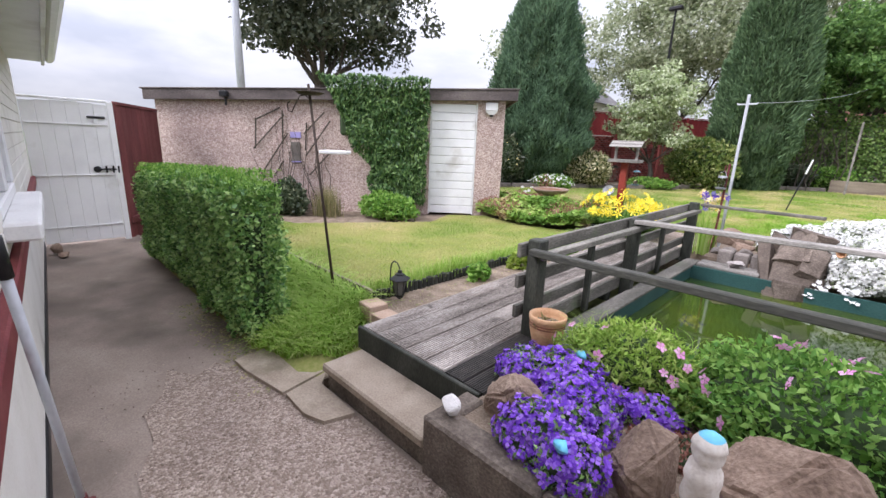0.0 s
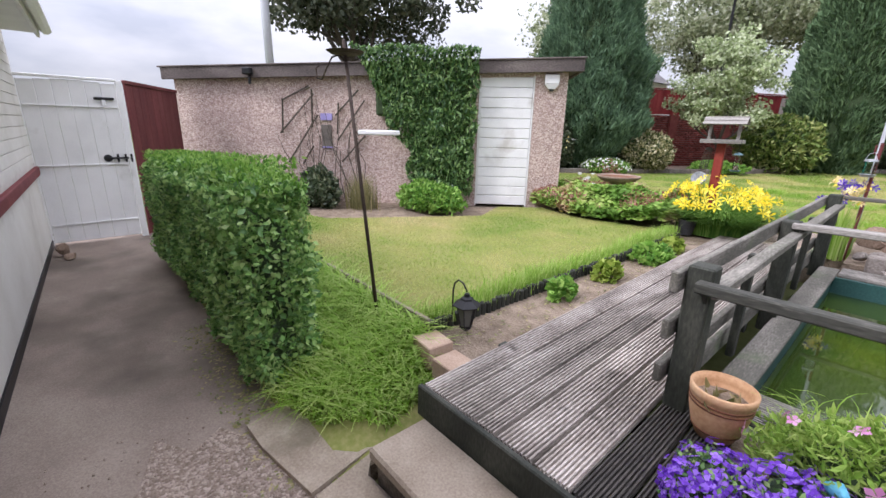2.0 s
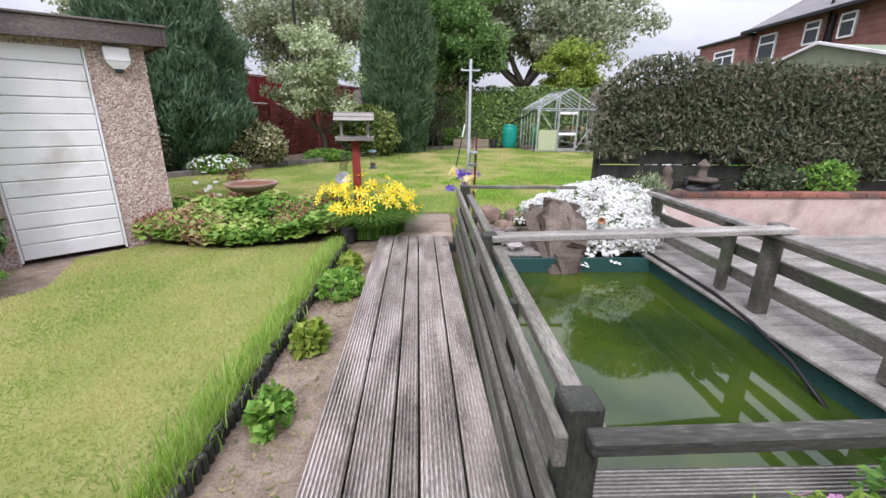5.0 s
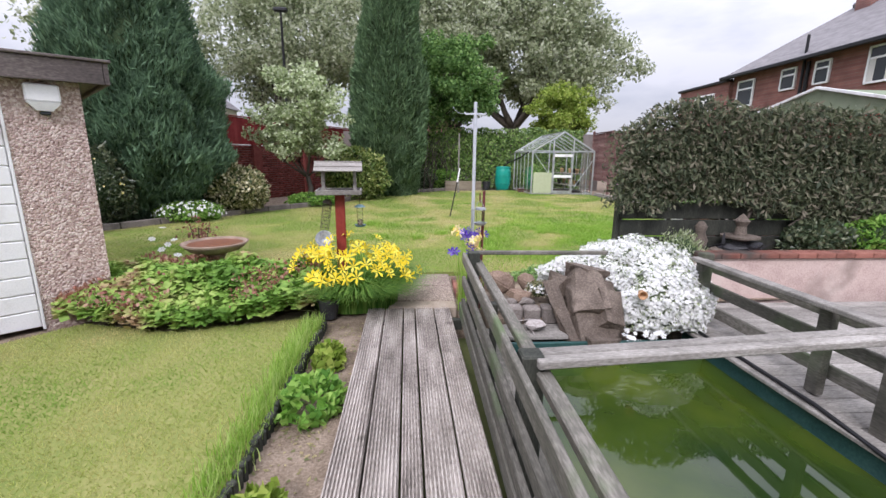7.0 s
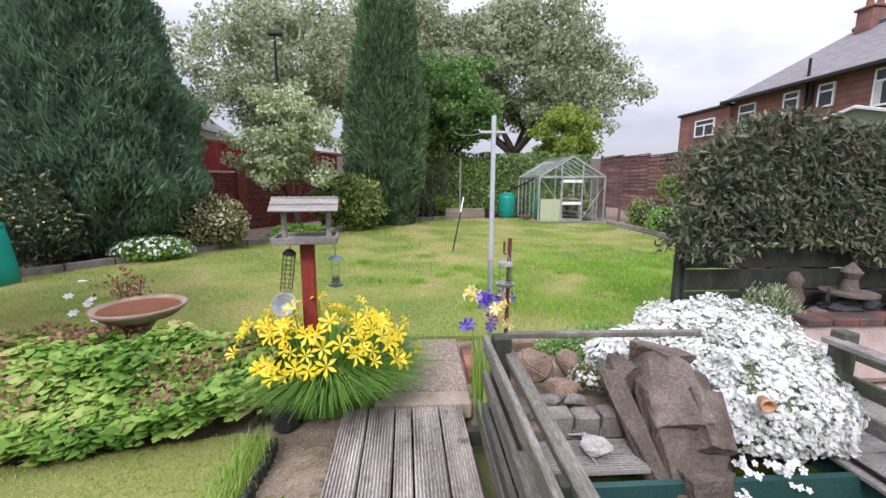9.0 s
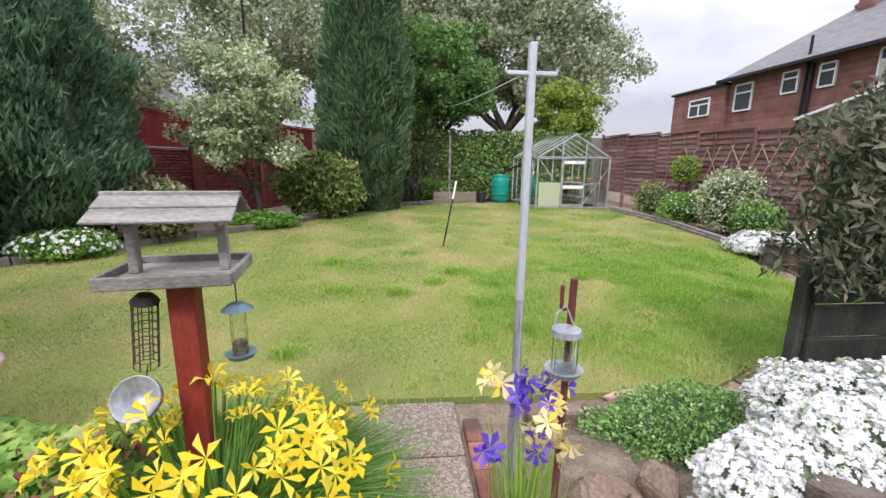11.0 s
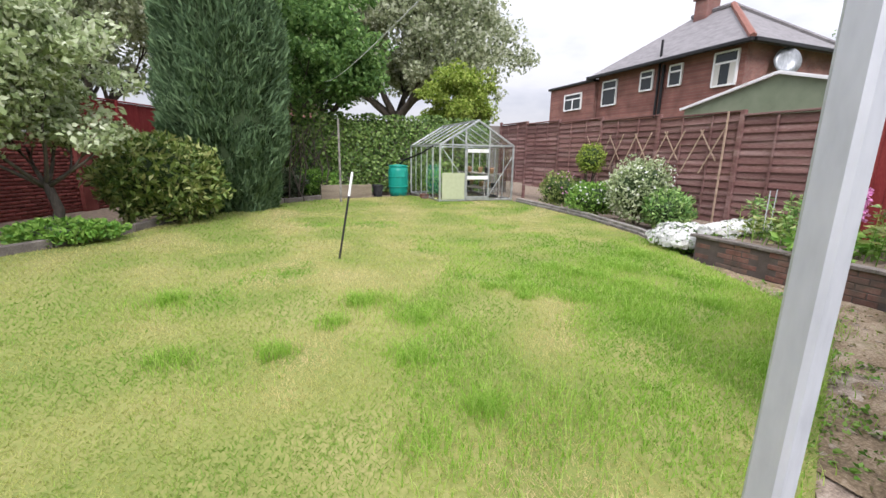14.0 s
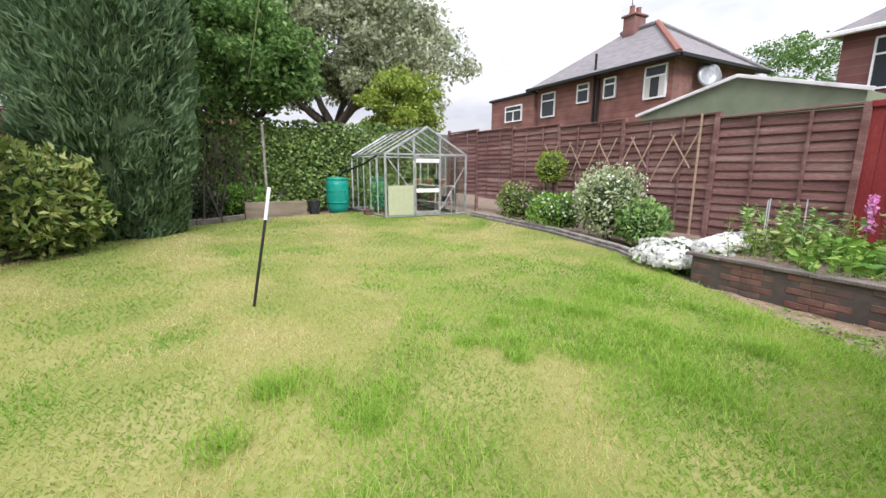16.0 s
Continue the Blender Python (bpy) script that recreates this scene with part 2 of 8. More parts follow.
CREAM = surf("cream_render", [(0.6, 0.58, 0.52), (0.72, 0.7, 0.65), (0.78, 0.77, 0.73)], 2.5, 120, 0.8, 0.2, stain=((0.48, 0.45, 0.4), 1.6, 0.6), depth=0.004)
UPVC = plain("white_plastic", (0.8, 0.8, 0.81), 0.3)
FELT = surf("roof_fascia", [(0.06, 0.052, 0.05), (0.12, 0.1, 0.095), (0.22, 0.19, 0.175)], 4, 80, 0.95, 0.5, stretch=(0.4, 0.4, 1))
HEDGELEAF = leafy("hedge_leaf", [(0.075, 0.18, 0.048), (0.16, 0.32, 0.078), (0.28, 0.47, 0.13), (0.44, 0.6, 0.22)], 0.32, 0.35, spec=0.5)
IVYLEAF = leafy("climber_leaf", [(0.03, 0.08, 0.025), (0.066, 0.15, 0.04), (0.13, 0.24, 0.068), (0.25, 0.38, 0.13)], 0.2, 0.4, spec=0.4)
CONIFER = leafy("conifer_spray", [(0.08, 0.14, 0.085), (0.13, 0.22, 0.125), (0.19, 0.3, 0.17)], 0.35, 0.7)
CONIFER2 = leafy("dark_conifer_spray", [(0.075, 0.13, 0.065), (0.125, 0.21, 0.1), (0.2, 0.3, 0.15)], 0.35, 0.7)
OLIVE = leafy("silvery_leaf", [(0.18, 0.24, 0.1), (0.33, 0.41, 0.19), (0.48, 0.55, 0.33), (0.62, 0.66, 0.48)], 0.25)
TREELEAF = leafy("tree_leaf", [(0.18, 0.22, 0.12), (0.32, 0.37, 0.21), (0.48, 0.52, 0.34), (0.64, 0.66, 0.52)], 0.55)
DARKTREE = leafy("dark_tree_leaf", [(0.035, 0.05, 0.03), (0.07, 0.085, 0.05), (0.13, 0.14, 0.09)], 0.25)
GREENTREE = leafy("bright_tree_leaf", [(0.06, 0.13, 0.035), (0.13, 0.25, 0.065), (0.25, 0.4, 0.12)], 0.4)
LIME = leafy("lime_leaf", [(0.12, 0.2, 0.02), (0.25, 0.34, 0.05), (0.38, 0.45, 0.1)], 0.3)
RHODO = leafy("shrub_leaf", [(0.05, 0.1, 0.02), (0.13, 0.2, 0.04), (0.25, 0.32, 0.09), (0.4, 0.42, 0.16)], 0.2, 0.4)
VARIEG = leafy("variegated_leaf", [(0.06, 0.09, 0.03), (0.22, 0.22, 0.09), (0.45, 0.42, 0.24), (0.6, 0.55, 0.38)], 0.2)
DARKSHRUB = leafy("dark_shrub_leaf", [(0.045, 0.06, 0.035), (0.09, 0.11, 0.06), (0.15, 0.17, 0.095), (0.24, 0.215, 0.155)], 0.3, 0.6)
CAMELLIA = leafy("glossy_dark_leaf", [(0.03, 0.05, 0.025), (0.07, 0.1, 0.05), (0.16, 0.18, 0.1)], 0.2, 0.35, spec=0.5)
GERANIUM = leafy("groundcover_leaf", [(0.13, 0.26, 0.04), (0.25, 0.41, 0.075), (0.42, 0.53, 0.15), (0.46, 0.32, 0.19)], 0.3, patch=2.2)
FRESH = leafy("fresh_green_leaf", [(0.08, 0.2, 0.03), (0.18, 0.36, 0.05), (0.33, 0.5, 0.12)], 0.3)
IVYWALL = leafy("ivy_wall_leaf", [(0.05, 0.1, 0.025), (0.12, 0.21, 0.045), (0.26, 0.37, 0.11)], 0.2, 0.4)
REED = leafy("dry_reed", [(0.12, 0.14, 0.05), (0.25, 0.23, 0.1), (0.36, 0.3, 0.16)], 0.25)
YELLOW = leafy("yellow_petal", [(0.75, 0.52, 0.01), (0.9, 0.7, 0.02), (0.95, 0.82, 0.12)], 0.3)
PALEYELLOW = leafy("pale_petal", [(0.85, 0.66, 0.3), (0.9, 0.8, 0.5), (0.92, 0.72, 0.08)], 0.3)
PURPLE = leafy("purple_petal", [(0.15, 0.04, 0.48), (0.28, 0.1, 0.72), (0.48, 0.27, 0.88)], 0.3)
IRISBLUE = leafy("iris_petal", [(0.05, 0.025, 0.3), (0.12, 0.06, 0.5), (0.25, 0.16, 0.65)], 0.3)
PINK = leafy("pink_petal", [(0.66, 0.2, 0.5), (0.8, 0.34, 0.66), (0.88, 0.52, 0.78)], 0.3)
CRANE = leafy("cranesbill_leaf", [(0.07, 0.18, 0.03), (0.15, 0.31, 0.055), (0.28, 0.45, 0.11)], 0.35)
SNOW = leafy("white_petal", [(0.66, 0.67, 0.65), (0.8, 0.8, 0.78), (0.86, 0.86, 0.84)], 0.2)
REDDISH = leafy("reddish_leaf", [(0.2, 0.075, 0.055), (0.36, 0.16, 0.12), (0.44, 0.28, 0.2)], 0.25)
TWIG = surf("twig", [(0.06, 0.05, 0.04), (0.12, 0.1, 0.08)], 20, 120, 0.9, 0.4)
BARK = surf("bark", [(0.035, 0.03, 0.025), (0.08, 0.068, 0.058), (0.14, 0.12, 0.1)], 6, 60, 0.95, 0.9, stretch=(1, 1, 0.25), depth=0.03)
# near-black green for solid cores, standing in for the shade within foliage
SHADECORE = surf("inside_shade", [(0.03, 0.05, 0.022), (0.055, 0.085, 0.038)], 20, 90, 1.0, 0.5)
ROCK = surf("rockery_stone", [(0.11, 0.074, 0.054), (0.22, 0.155, 0.115), (0.36, 0.275, 0.21)], 5, 60, 0.9, 0.9, depth=0.02, vary="object", amount=0.12)
GREYROCK = surf("slate_stone", [(0.08, 0.07, 0.062), (0.16, 0.14, 0.125), (0.27, 0.24, 0.215)], 5, 60, 0.85, 0.9, depth=0.02, vary="object", amount=0.15)
ROUGHPAVE = surf("broken_concrete_paving", [(0.13, 0.1, 0.075), (0.29, 0.23, 0.18), (0.47, 0.4, 0.33)], 6, 85, 0.97, 1.0, depth=0.02, span=(0.36, 0.64), vary="object", amount=0.15, stain=((0.12, 0.115, 0.07), 2.2, 0.52))
EARTH = surf("earthy_crust", [(0.11, 0.082, 0.05), (0.25, 0.185, 0.115), (0.42, 0.345, 0.25)], 3.5, 60, 1.0, 1.0, depth=0.02, span=(0.36, 0.64), stain=((0.15, 0.16, 0.06), 2.4, 0.57))
TEALMETAL = plain("teal_enamel", (0.12, 0.2, 0.23), 0.4, 0.2)
WETROCK = surf("waterfall_stone", [(0.05, 0.039, 0.031), (0.11, 0.086, 0.068), (0.21, 0.17, 0.138)], 5, 60, 0.75, 0.9, depth=0.02, vary="object", amount=0.15)
BATH = surf("weathered_bath_stone", [(0.16, 0.115, 0.085), (0.26, 0.19, 0.145), (0.38, 0.3, 0.24)], 9, 90, 0.95, 0.4)
FEATHER = leafy("feathery_leaf", [(0.18, 0.32, 0.04), (0.32, 0.48, 0.085), (0.48, 0.6, 0.17)], 0.35)
WALLSTONE = surf("dark_retaining_stone", [(0.055, 0.045, 0.038), (0.13, 0.105, 0.085), (0.24, 0.2, 0.165)], 6, 70, 0.95, 0.9, depth=0.015)
BRICK = surf("old_brick", [(0.15, 0.06, 0.045), (0.24, 0.1, 0.075), (0.33, 0.17, 0.13)], 9, 100, 0.95, 0.5, vary="object", amount=0.3, stain=((0.09, 0.075, 0.065), 2.4, 0.5))
SOOTBRICK = surf("sooty_flaking_brick", [(0.13, 0.062, 0.048), (0.2, 0.1, 0.078), (0.28, 0.17, 0.135)], 9, 100, 0.97, 0.7, vary="object", amount=0.18, stain=((0.105, 0.086, 0.07), 1.7, 0.45))
SMEAR = surf("worn_grey_mortar", [(0.07, 0.058, 0.05), (0.12, 0.1, 0.088)], 9, 100, 1.0, 0.5)
PALEROCK = surf("pale_folded_stone", [(0.2, 0.175, 0.16), (0.38, 0.345, 0.325), (0.56, 0.52, 0.5)], 16, 60, 0.9, 1.0, depth=0.02)
MORTAR = surf("mortar", [(0.16, 0.14, 0.125), (0.24, 0.215, 0.195)], 9, 100, 1.0, 0.5)
PALEBRICK = surf("buff_brick", [(0.32, 0.22, 0.16), (0.43, 0.31, 0.23), (0.52, 0.4, 0.31)], 8, 90, 0.95, 0.4, vary="object", amount=0.1)
PINKWASH = surf("pink_washed_render", [(0.36, 0.26, 0.235), (0.52, 0.4, 0.36), (0.62, 0.52, 0.475)], 4, 80, 0.95, 0.5, stain=((0.28, 0.22, 0.19), 1.5, 0.58))
HOUSEBRICK = bricked("house_brick", (0.19, 0.08, 0.068), (0.27, 0.125, 0.105), (0.22, 0.18, 0.165))
HOUSEBRICK_SIDE = bricked("house_side_brick", (0.19, 0.08, 0.068), (0.27, 0.125, 0.105), (0.22, 0.18, 0.165), 90)
SLATE = surf("roof_slate", [(0.13, 0.12, 0.125), (0.2, 0.19, 0.195), (0.27, 0.255, 0.26)], 1.5, 30, 0.75, 0.4, stretch=(1, 1, 3))
RIDGE = surf("ridge_tile", [(0.2, 0.08, 0.06), (0.3, 0.14, 0.11)], 3, 40, 0.85, 0.4)
SAGE = surf("green_roof_felt", [(0.15, 0.18, 0.12), (0.2, 0.24, 0.16), (0.25, 0.28, 0.2)], 3, 60, 0.95, 0.4)
ALU = surf("greenhouse_aluminium", [(0.26, 0.28, 0.28), (0.42, 0.44, 0.44), (0.56, 0.58, 0.58)], 6, 80, 0.5, 0.1, metal=0.6)
GALV = surf("galvanised_post", [(0.4, 0.42, 0.46), (0.52, 0.54, 0.58), (0.6, 0.62, 0.66)], 5, 60, 0.55, 0.15, metal=0.35, stretch=(1, 1, 0.3))
RUSTGALV = surf("worn_galvanised_steel", [(0.2, 0.21, 0.22), (0.34, 0.36, 0.38), (0.55, 0.57, 0.6)], 7, 60, 0.45, 0.2, metal=0.5, stretch=(1, 1, 0.3), depth=0.004)
BUTT = plain("green_plastic", (0.01, 0.27, 0.21), 0.4)
TERRA = surf("terracotta", [(0.42, 0.22, 0.11), (0.55, 0.33, 0.18), (0.63, 0.42, 0.26)], 6, 70, 0.6, 0.15)
TERRADARK = surf("dark_glaze_band", [(0.13, 0.05, 0.025), (0.2, 0.08, 0.04)], 9, 70, 0.4, 0.1)
BLACK = plain("black_iron", (0.02, 0.02, 0.022), 0.45, 0.3)
RUSTPOLE = surf("dark_brown_iron", [(0.03, 0.02, 0.016), (0.07, 0.05, 0.04)], 14, 90, 0.7, 0.3, metal=0.3)
POSTRED = surf("red_post_paint", [(0.16, 0.02, 0.015), (0.23, 0.032, 0.022), (0.28, 0.06, 0.04)], 6, 80, 0.6, 0.2, stretch=(1, 1, 0.25))
WIRE = plain("rusted_wire", (0.1, 0.085, 0.07), 0.6, 0.5)
STATUE = surf("painted_cast_stone", [(0.5, 0.44, 0.38), (0.66, 0.6, 0.54), (0.74, 0.7, 0.66)], 18, 80, 0.7, 0.2)
PALEBLUE = plain("pale_blue_glaze", (0.16, 0.52, 0.72), 0.3)
PALESTONE = surf("white_quartz", [(0.55, 0.52, 0.5), (0.74, 0.72, 0.7)], 20, 90, 0.7, 0.4)
LINER = surf("pond_liner", [(0.012, 0.04, 0.038), (0.025, 0.075, 0.07), (0.05, 0.11, 0.1)], 2.5, 60, 0.5, 0.2)
DARKGLASS = plain("dark_window", (0.04, 0.045, 0.05), 0.08)
CURTAIN = plain("pale_curtain", (0.6, 0.58, 0.55), 0.9)
BLACKCOVER = surf("black_cover", [(0.012, 0.012, 0.014), (0.03, 0.03, 0.034), (0.06, 0.06, 0.066)], 9, 70, 0.5, 0.4)
LAMPGLASS = plain("smoked_lamp_glass", (0.12, 0.12, 0.11), 0.15)
PURPLEPLAQUE = plain("lilac_plaque", (0.34, 0.3, 0.58), 0.6)
YELLOWFLAG = plain("pale_green_panel", (0.42, 0.46, 0.3), 0.6)


def glassy(name, tint=(0.95, 0.98, 0.97)):
    m, n, l, b = nodes_of(name)
    b.inputs["Base Color"].default_value = (*tint, 1)
    b.inputs["Roughness"].default_value = 0.02
    b.inputs["Transmission Weight"].default_value = 1.0
    b.inputs["IOR"].default_value = 1.45
    return m


GLASS = glassy("clear_glass")


def pond_water():
    m, n, l, b = nodes_of("pond_water")
    g, t, r = n.new("ShaderNodeNewGeometry"), n.new("ShaderNodeTexNoise"), None
    t.inputs["Scale"].default_value, t.inputs["Detail"].default_value = 1.2, 4
    l.new(g.outputs["Position"], t.inputs["Vector"])
    r = ramp_of(n, [(0.014, 0.032, 0.008), (0.035, 0.06, 0.008), (0.06, 0.085, 0.008)])
    l.new(t.outputs["Fac"], r.inputs[0])
    l.new(r.outputs[0], b.inputs["Base Color"])
    b.inputs["Roughness"].default_value = 0.03
    b.inputs["Specular IOR Level"].default_value = 0.5
    w, bp = n.new("ShaderNodeTexNoise"), n.new("ShaderNodeBump")
    w.inputs["Scale"].default_value = 3.0
    l.new(g.outputs["Position"], w.inputs["Vector"])
    bp.inputs["Strength"].default_value, bp.inputs["Distance"].default_value = 0.12, 0.01
    l.new(w.outputs["Fac"], bp.inputs["Height"])
    l.new(bp.outputs[0], b.inputs["Normal"])
    return m


WATER = pond_water()


# ---- mesh helpers ----
RNG = np.random.default_rng(7)


def arrays_mesh(name, verts, faces):
    """A mesh from an array of points and an array of faces with the same number of corners each."""
    v, f = np.asarray(verts, np.float32), np.asarray(faces, np.int32)
    me = bpy.data.meshes.new(name)
    k = f.shape[1]
    me.vertices.add(len(v))
    me.vertices.foreach_set("co", v.ravel())
    me.loops.add(f.size)
    me.loops.foreach_set("vertex_index", f.ravel())
    me.polygons.add(len(f))
    me.polygons.foreach_set("loop_start", np.arange(0, f.size, k, dtype=np.int32))
    me.polygons.foreach_set("loop_total", np.full(len(f), k, np.int32))
    me.update(calc_edges=True)
    return me


def to_mesh(name, bm, smooth=False):
    if isinstance(bm, bpy.types.Mesh):
        return bm
    me = bpy.data.meshes.new(name)
    bmesh.ops.recalc_face_normals(bm, faces=bm.faces)
    for f in bm.faces:
        f.smooth = smooth
    bm.to_mesh(me)
    bm.free()
    return me


PLACED = {}


def part(name, bm, material, parent, label="", m=None, smooth=False, kind=""):
    """One mesh object under a thing or under a part; points are in world metres unless m places it."""
    ob = new(name, to_mesh(name, bm, smooth))
    if material and not ob.data.materials:
        ob.data.materials.append(material)
    ob.parent = parent
    ob.matrix_parent_inverse = PLACED[parent.name].inverted()
    ob.matrix_basis = m or Matrix()
    PLACED[ob.name] = ob.matrix_basis.copy()
    return tagged(ob, label, kind=kind)


def thing(name, at, label, category, group="", kind="", turn=0.0):
    ob = new(name)
    ob.empty_display_size = 0.1
    ob.matrix_basis = pose(at[0], at[1], at[2], 0, 0, turn)
    PLACED[ob.name] = ob.matrix_basis.copy()
    return tagged(ob, label, category, group, kind)


def single(name, bm, material, label, category, group="", kind="", m=None, smooth=False):
    ob = new(name, to_mesh(name, bm, smooth))
    ob.data.materials.append(material)
    ob.matrix_basis = m or Matrix()
    PLACED[ob.name] = ob.matrix_basis.copy()
    return tagged(ob, label, category, group, kind)


def box(x0, x1, y0, y1, z0, z1, bevel=0.0, bm=None, m=None):
    own = bm is None
    bm = bm or bmesh.new()
    c = bmesh.ops.create_cube(bm, size=1.0)["verts"]
    for v in c:
        v.co = Vector((x0 + (v.co.x + 0.5) * (x1 - x0), y0 + (v.co.y + 0.5) * (y1 - y0), z0 + (v.co.z + 0.5) * (z1 - z0)))
    if bevel:
        es = list({e for v in c for e in v.link_edges})
        r = bmesh.ops.bevel(bm, geom=es, offset=bevel, segments=1, affect="EDGES")
        c = list({v for f in r["faces"] for v in f.verts} | {v for v in c if v.is_valid})
    if m is not None:
        bmesh.ops.transform(bm, matrix=m, verts=[v for v in c if v.is_valid] if not own else bm.verts)
    return bm


def beam(p, q, w, h, bevel=0.005, bm=None):
    """A bar of section w (across) by h (up) from p to q."""
    p, q = Vector(p), Vector(q)
    d = q - p
    L = d.length
    x = d.normalized()
    up = Vector((0, 0, 1)) if abs(x.z) < 0.95 else Vector((0, 1, 0))
    y = up.cross(x).normalized()
    z = x.cross(y)
    m = Matrix(((x.x, y.x, z.x, p.x), (x.y, y.y, z.y, p.y), (x.z, y.z, z.z, p.z), (0, 0, 0, 1)))
    b = box(0, L, -w / 2, w / 2, -h / 2, h / 2, bevel)
    bmesh.ops.transform(b, matrix=m, verts=b.verts)
    if bm is None:
        return b
    me = bpy.data.meshes.new("tmp")
    b.to_mesh(me)
    b.free()
    bm.from_mesh(me)
    bpy.data.meshes.remove(me)
    return bm


def tube(pts, radii, segs=10, bm=None, cap=True):
    bm = bm or bmesh.new()
    pts = [Vector(p) for p in pts]
    if not hasattr(radii, "__len__"):
        radii = [radii] * len(pts)
    rings = []
    ref = None
    for i, p in enumerate(pts):
        d = (pts[min(i + 1, len(pts) - 1)] - pts[max(i - 1, 0)]).normalized()
        if ref is None:
            ref = d.orthogonal().normalized()
        ref = (ref - d * ref.dot(d)).normalized()
        y = d.cross(ref)
        rings.append([bm.verts.new(p + (ref * math.cos(a) + y * math.sin(a)) * radii[i]) for a in [2 * math.pi * k / segs for k in range(segs)]])
    for a, b in zip(rings, rings[1:]):
        for k in range(segs):
            bm.faces.new((a[k], a[(k + 1) % segs], b[(k + 1) % segs], b[k]))
    if cap:
        bm.faces.new(rings[0][::-1])
        bm.faces.new(rings[-1])
    return bm


def lathe(profile, at=(0, 0, 0), segs=24, bm=None):
    """A turned shape: profile of (radius, height)."""
    bm = bm or bmesh.new()
    rings = []
    for r, z in profile:
        if r < 1e-4:
            rings.append([bm.verts.new((at[0], at[1], at[2] + z))])
        else:
            rings.append([bm.verts.new((at[0] + r * math.cos(2 * math.pi * k / segs), at[1] + r * math.sin(2 * math.pi * k / segs), at[2] + z)) for k in range(segs)])
    for a, b in zip(rings, rings[1:]):
        for k in range(segs):
            k2 = (k + 1) % segs
            if len(a) == 1 and len(b) == 1:
                continue
            if len(a) == 1:
                bm.faces.new((a[0], b[k2], b[k]))
            elif len(b) == 1:
                bm.faces.new((a[k], a[k2], b[0]))
            else:
                bm.faces.new((a[k], a[k2], b[k2], b[k]))
    return bm


def boulder(at, size, seed, cuts=7, sub=3, rough=0.12):
    """A weathered stone: the hull of a few random corners, roughened, with broken edges."""
    rnd = random.Random(seed)
    bm = bmesh.new()
    for _ in range(12 + cuts):
        d = Vector((rnd.gauss(0, 1), rnd.gauss(0, 1), rnd.gauss(0, 1))).normalized() * rnd.uniform(0.86, 1.04)
        bm.verts.new(d)
    r = bmesh.ops.convex_hull(bm, input=bm.verts)
    bmesh.ops.delete(bm, geom=[g for g in r["geom_interior"] if isinstance(g, bmesh.types.BMVert)], context="VERTS")
    bmesh.ops.bevel(bm, geom=list(bm.edges), offset=0.07, segments=2, affect="EDGES")
    bmesh.ops.triangulate(bm, faces=bm.faces)
    for _ in range(1 if sub < 4 else 2):
        bmesh.ops.subdivide_edges(bm, edges=[e for e in bm.edges if e.calc_length() > 0.16], cuts=1)
        bmesh.ops.triangulate(bm, faces=bm.faces)
    for v in bm.verts:
        c = v.co.copy()
        c *= 1 + rough * 0.5 * noise.noise(c * 2.3 + Vector((seed * 3.1, 0, 0))) + rough * 0.35 * noise.noise(c * 7 + Vector((0, seed, 0)))
        v.co = Vector((at[0] + c.x * size[0], at[1] + c.y * size[1], at[2] + c.z * size[2]))
    return bm


def unit(a):
    return a / np.maximum(np.linalg.norm(a, axis=-1, keepdims=True), 1e-6)


def leaves(P, A, size, wide=0.5, fold=0.15, N=None):
    """Folded pointed leaves: centres P, long axes A, lengths size."""
    P, A = np.asarray(P), unit(np.asarray(A))
    n = len(P)
    s = np.broadcast_to(np.asarray(size, float), (n,))[:, None]
    R = RNG.normal(size=(n, 3)) if N is None else np.asarray(N)
    B = unit(np.cross(A, R))
    C = np.cross(A, B)
    v = np.stack([P - A * s * 0.5, P + B * s * wide * 0.5 + C * s * fold - A * s * 0.05, P + A * s * 0.5, P - B * s * wide * 0.5 + C * s * fold - A * s * 0.05], 1).reshape(-1, 3)
    k = np.arange(n)[:, None] * 4
    f = np.concatenate([k + [[0, 1, 2]], k + [[0, 2, 3]]], 1).reshape(-1, 3)
    return v, f


def blades(P, H, lean, width=0.004):
    """Grass blades: one slim triangle each, rooted at P."""
    n = len(P)
    a = RNG.uniform(0, 2 * np.pi, n)
    side = np.stack([np.cos(a), np.sin(a), np.zeros(n)], 1) * np.broadcast_to(width, (n,))[:, None]
    b = RNG.uniform(0, 2 * np.pi, n)
    tip = np.stack([np.cos(b) * lean * H, np.sin(b) * lean * H, H], 1)
    v = np.stack([P - side, P + side, P + tip], 1).reshape(-1, 3)
    return v, np.arange(n * 3).reshape(-1, 3)


def arching(P, L, out, width, steps=4, droop=0.6):
    """Strap leaves that rise and arch over: rooted at P, length L, leaning along out."""
    n = len(P)
    L = np.broadcast_to(L, (n,))
    side = unit(np.cross(out, [0, 0, 1.0])) * np.broadcast_to(width, (n,))[:, None]
    rows = []
    for i in range(steps + 1):
        t = i / steps
        c = P + np.stack([np.zeros(n), np.zeros(n), L * (t - droop * t * t * 0.6)], 1) + out * (L * t * t * droop)[:, None]
        w = side * (1 - 0.95 * t)
        rows += [c - w, c + w]
    v = np.stack(rows, 1).reshape(-1, 3)
    k = np.arange(n)[:, None] * (2 * steps + 2)
    f = np.concatenate([k + [[2 * i, 2 * i + 1, 2 * i + 3, 2 * i + 2]] for i in range(steps)], 1).reshape(-1, 4)
    return v, f


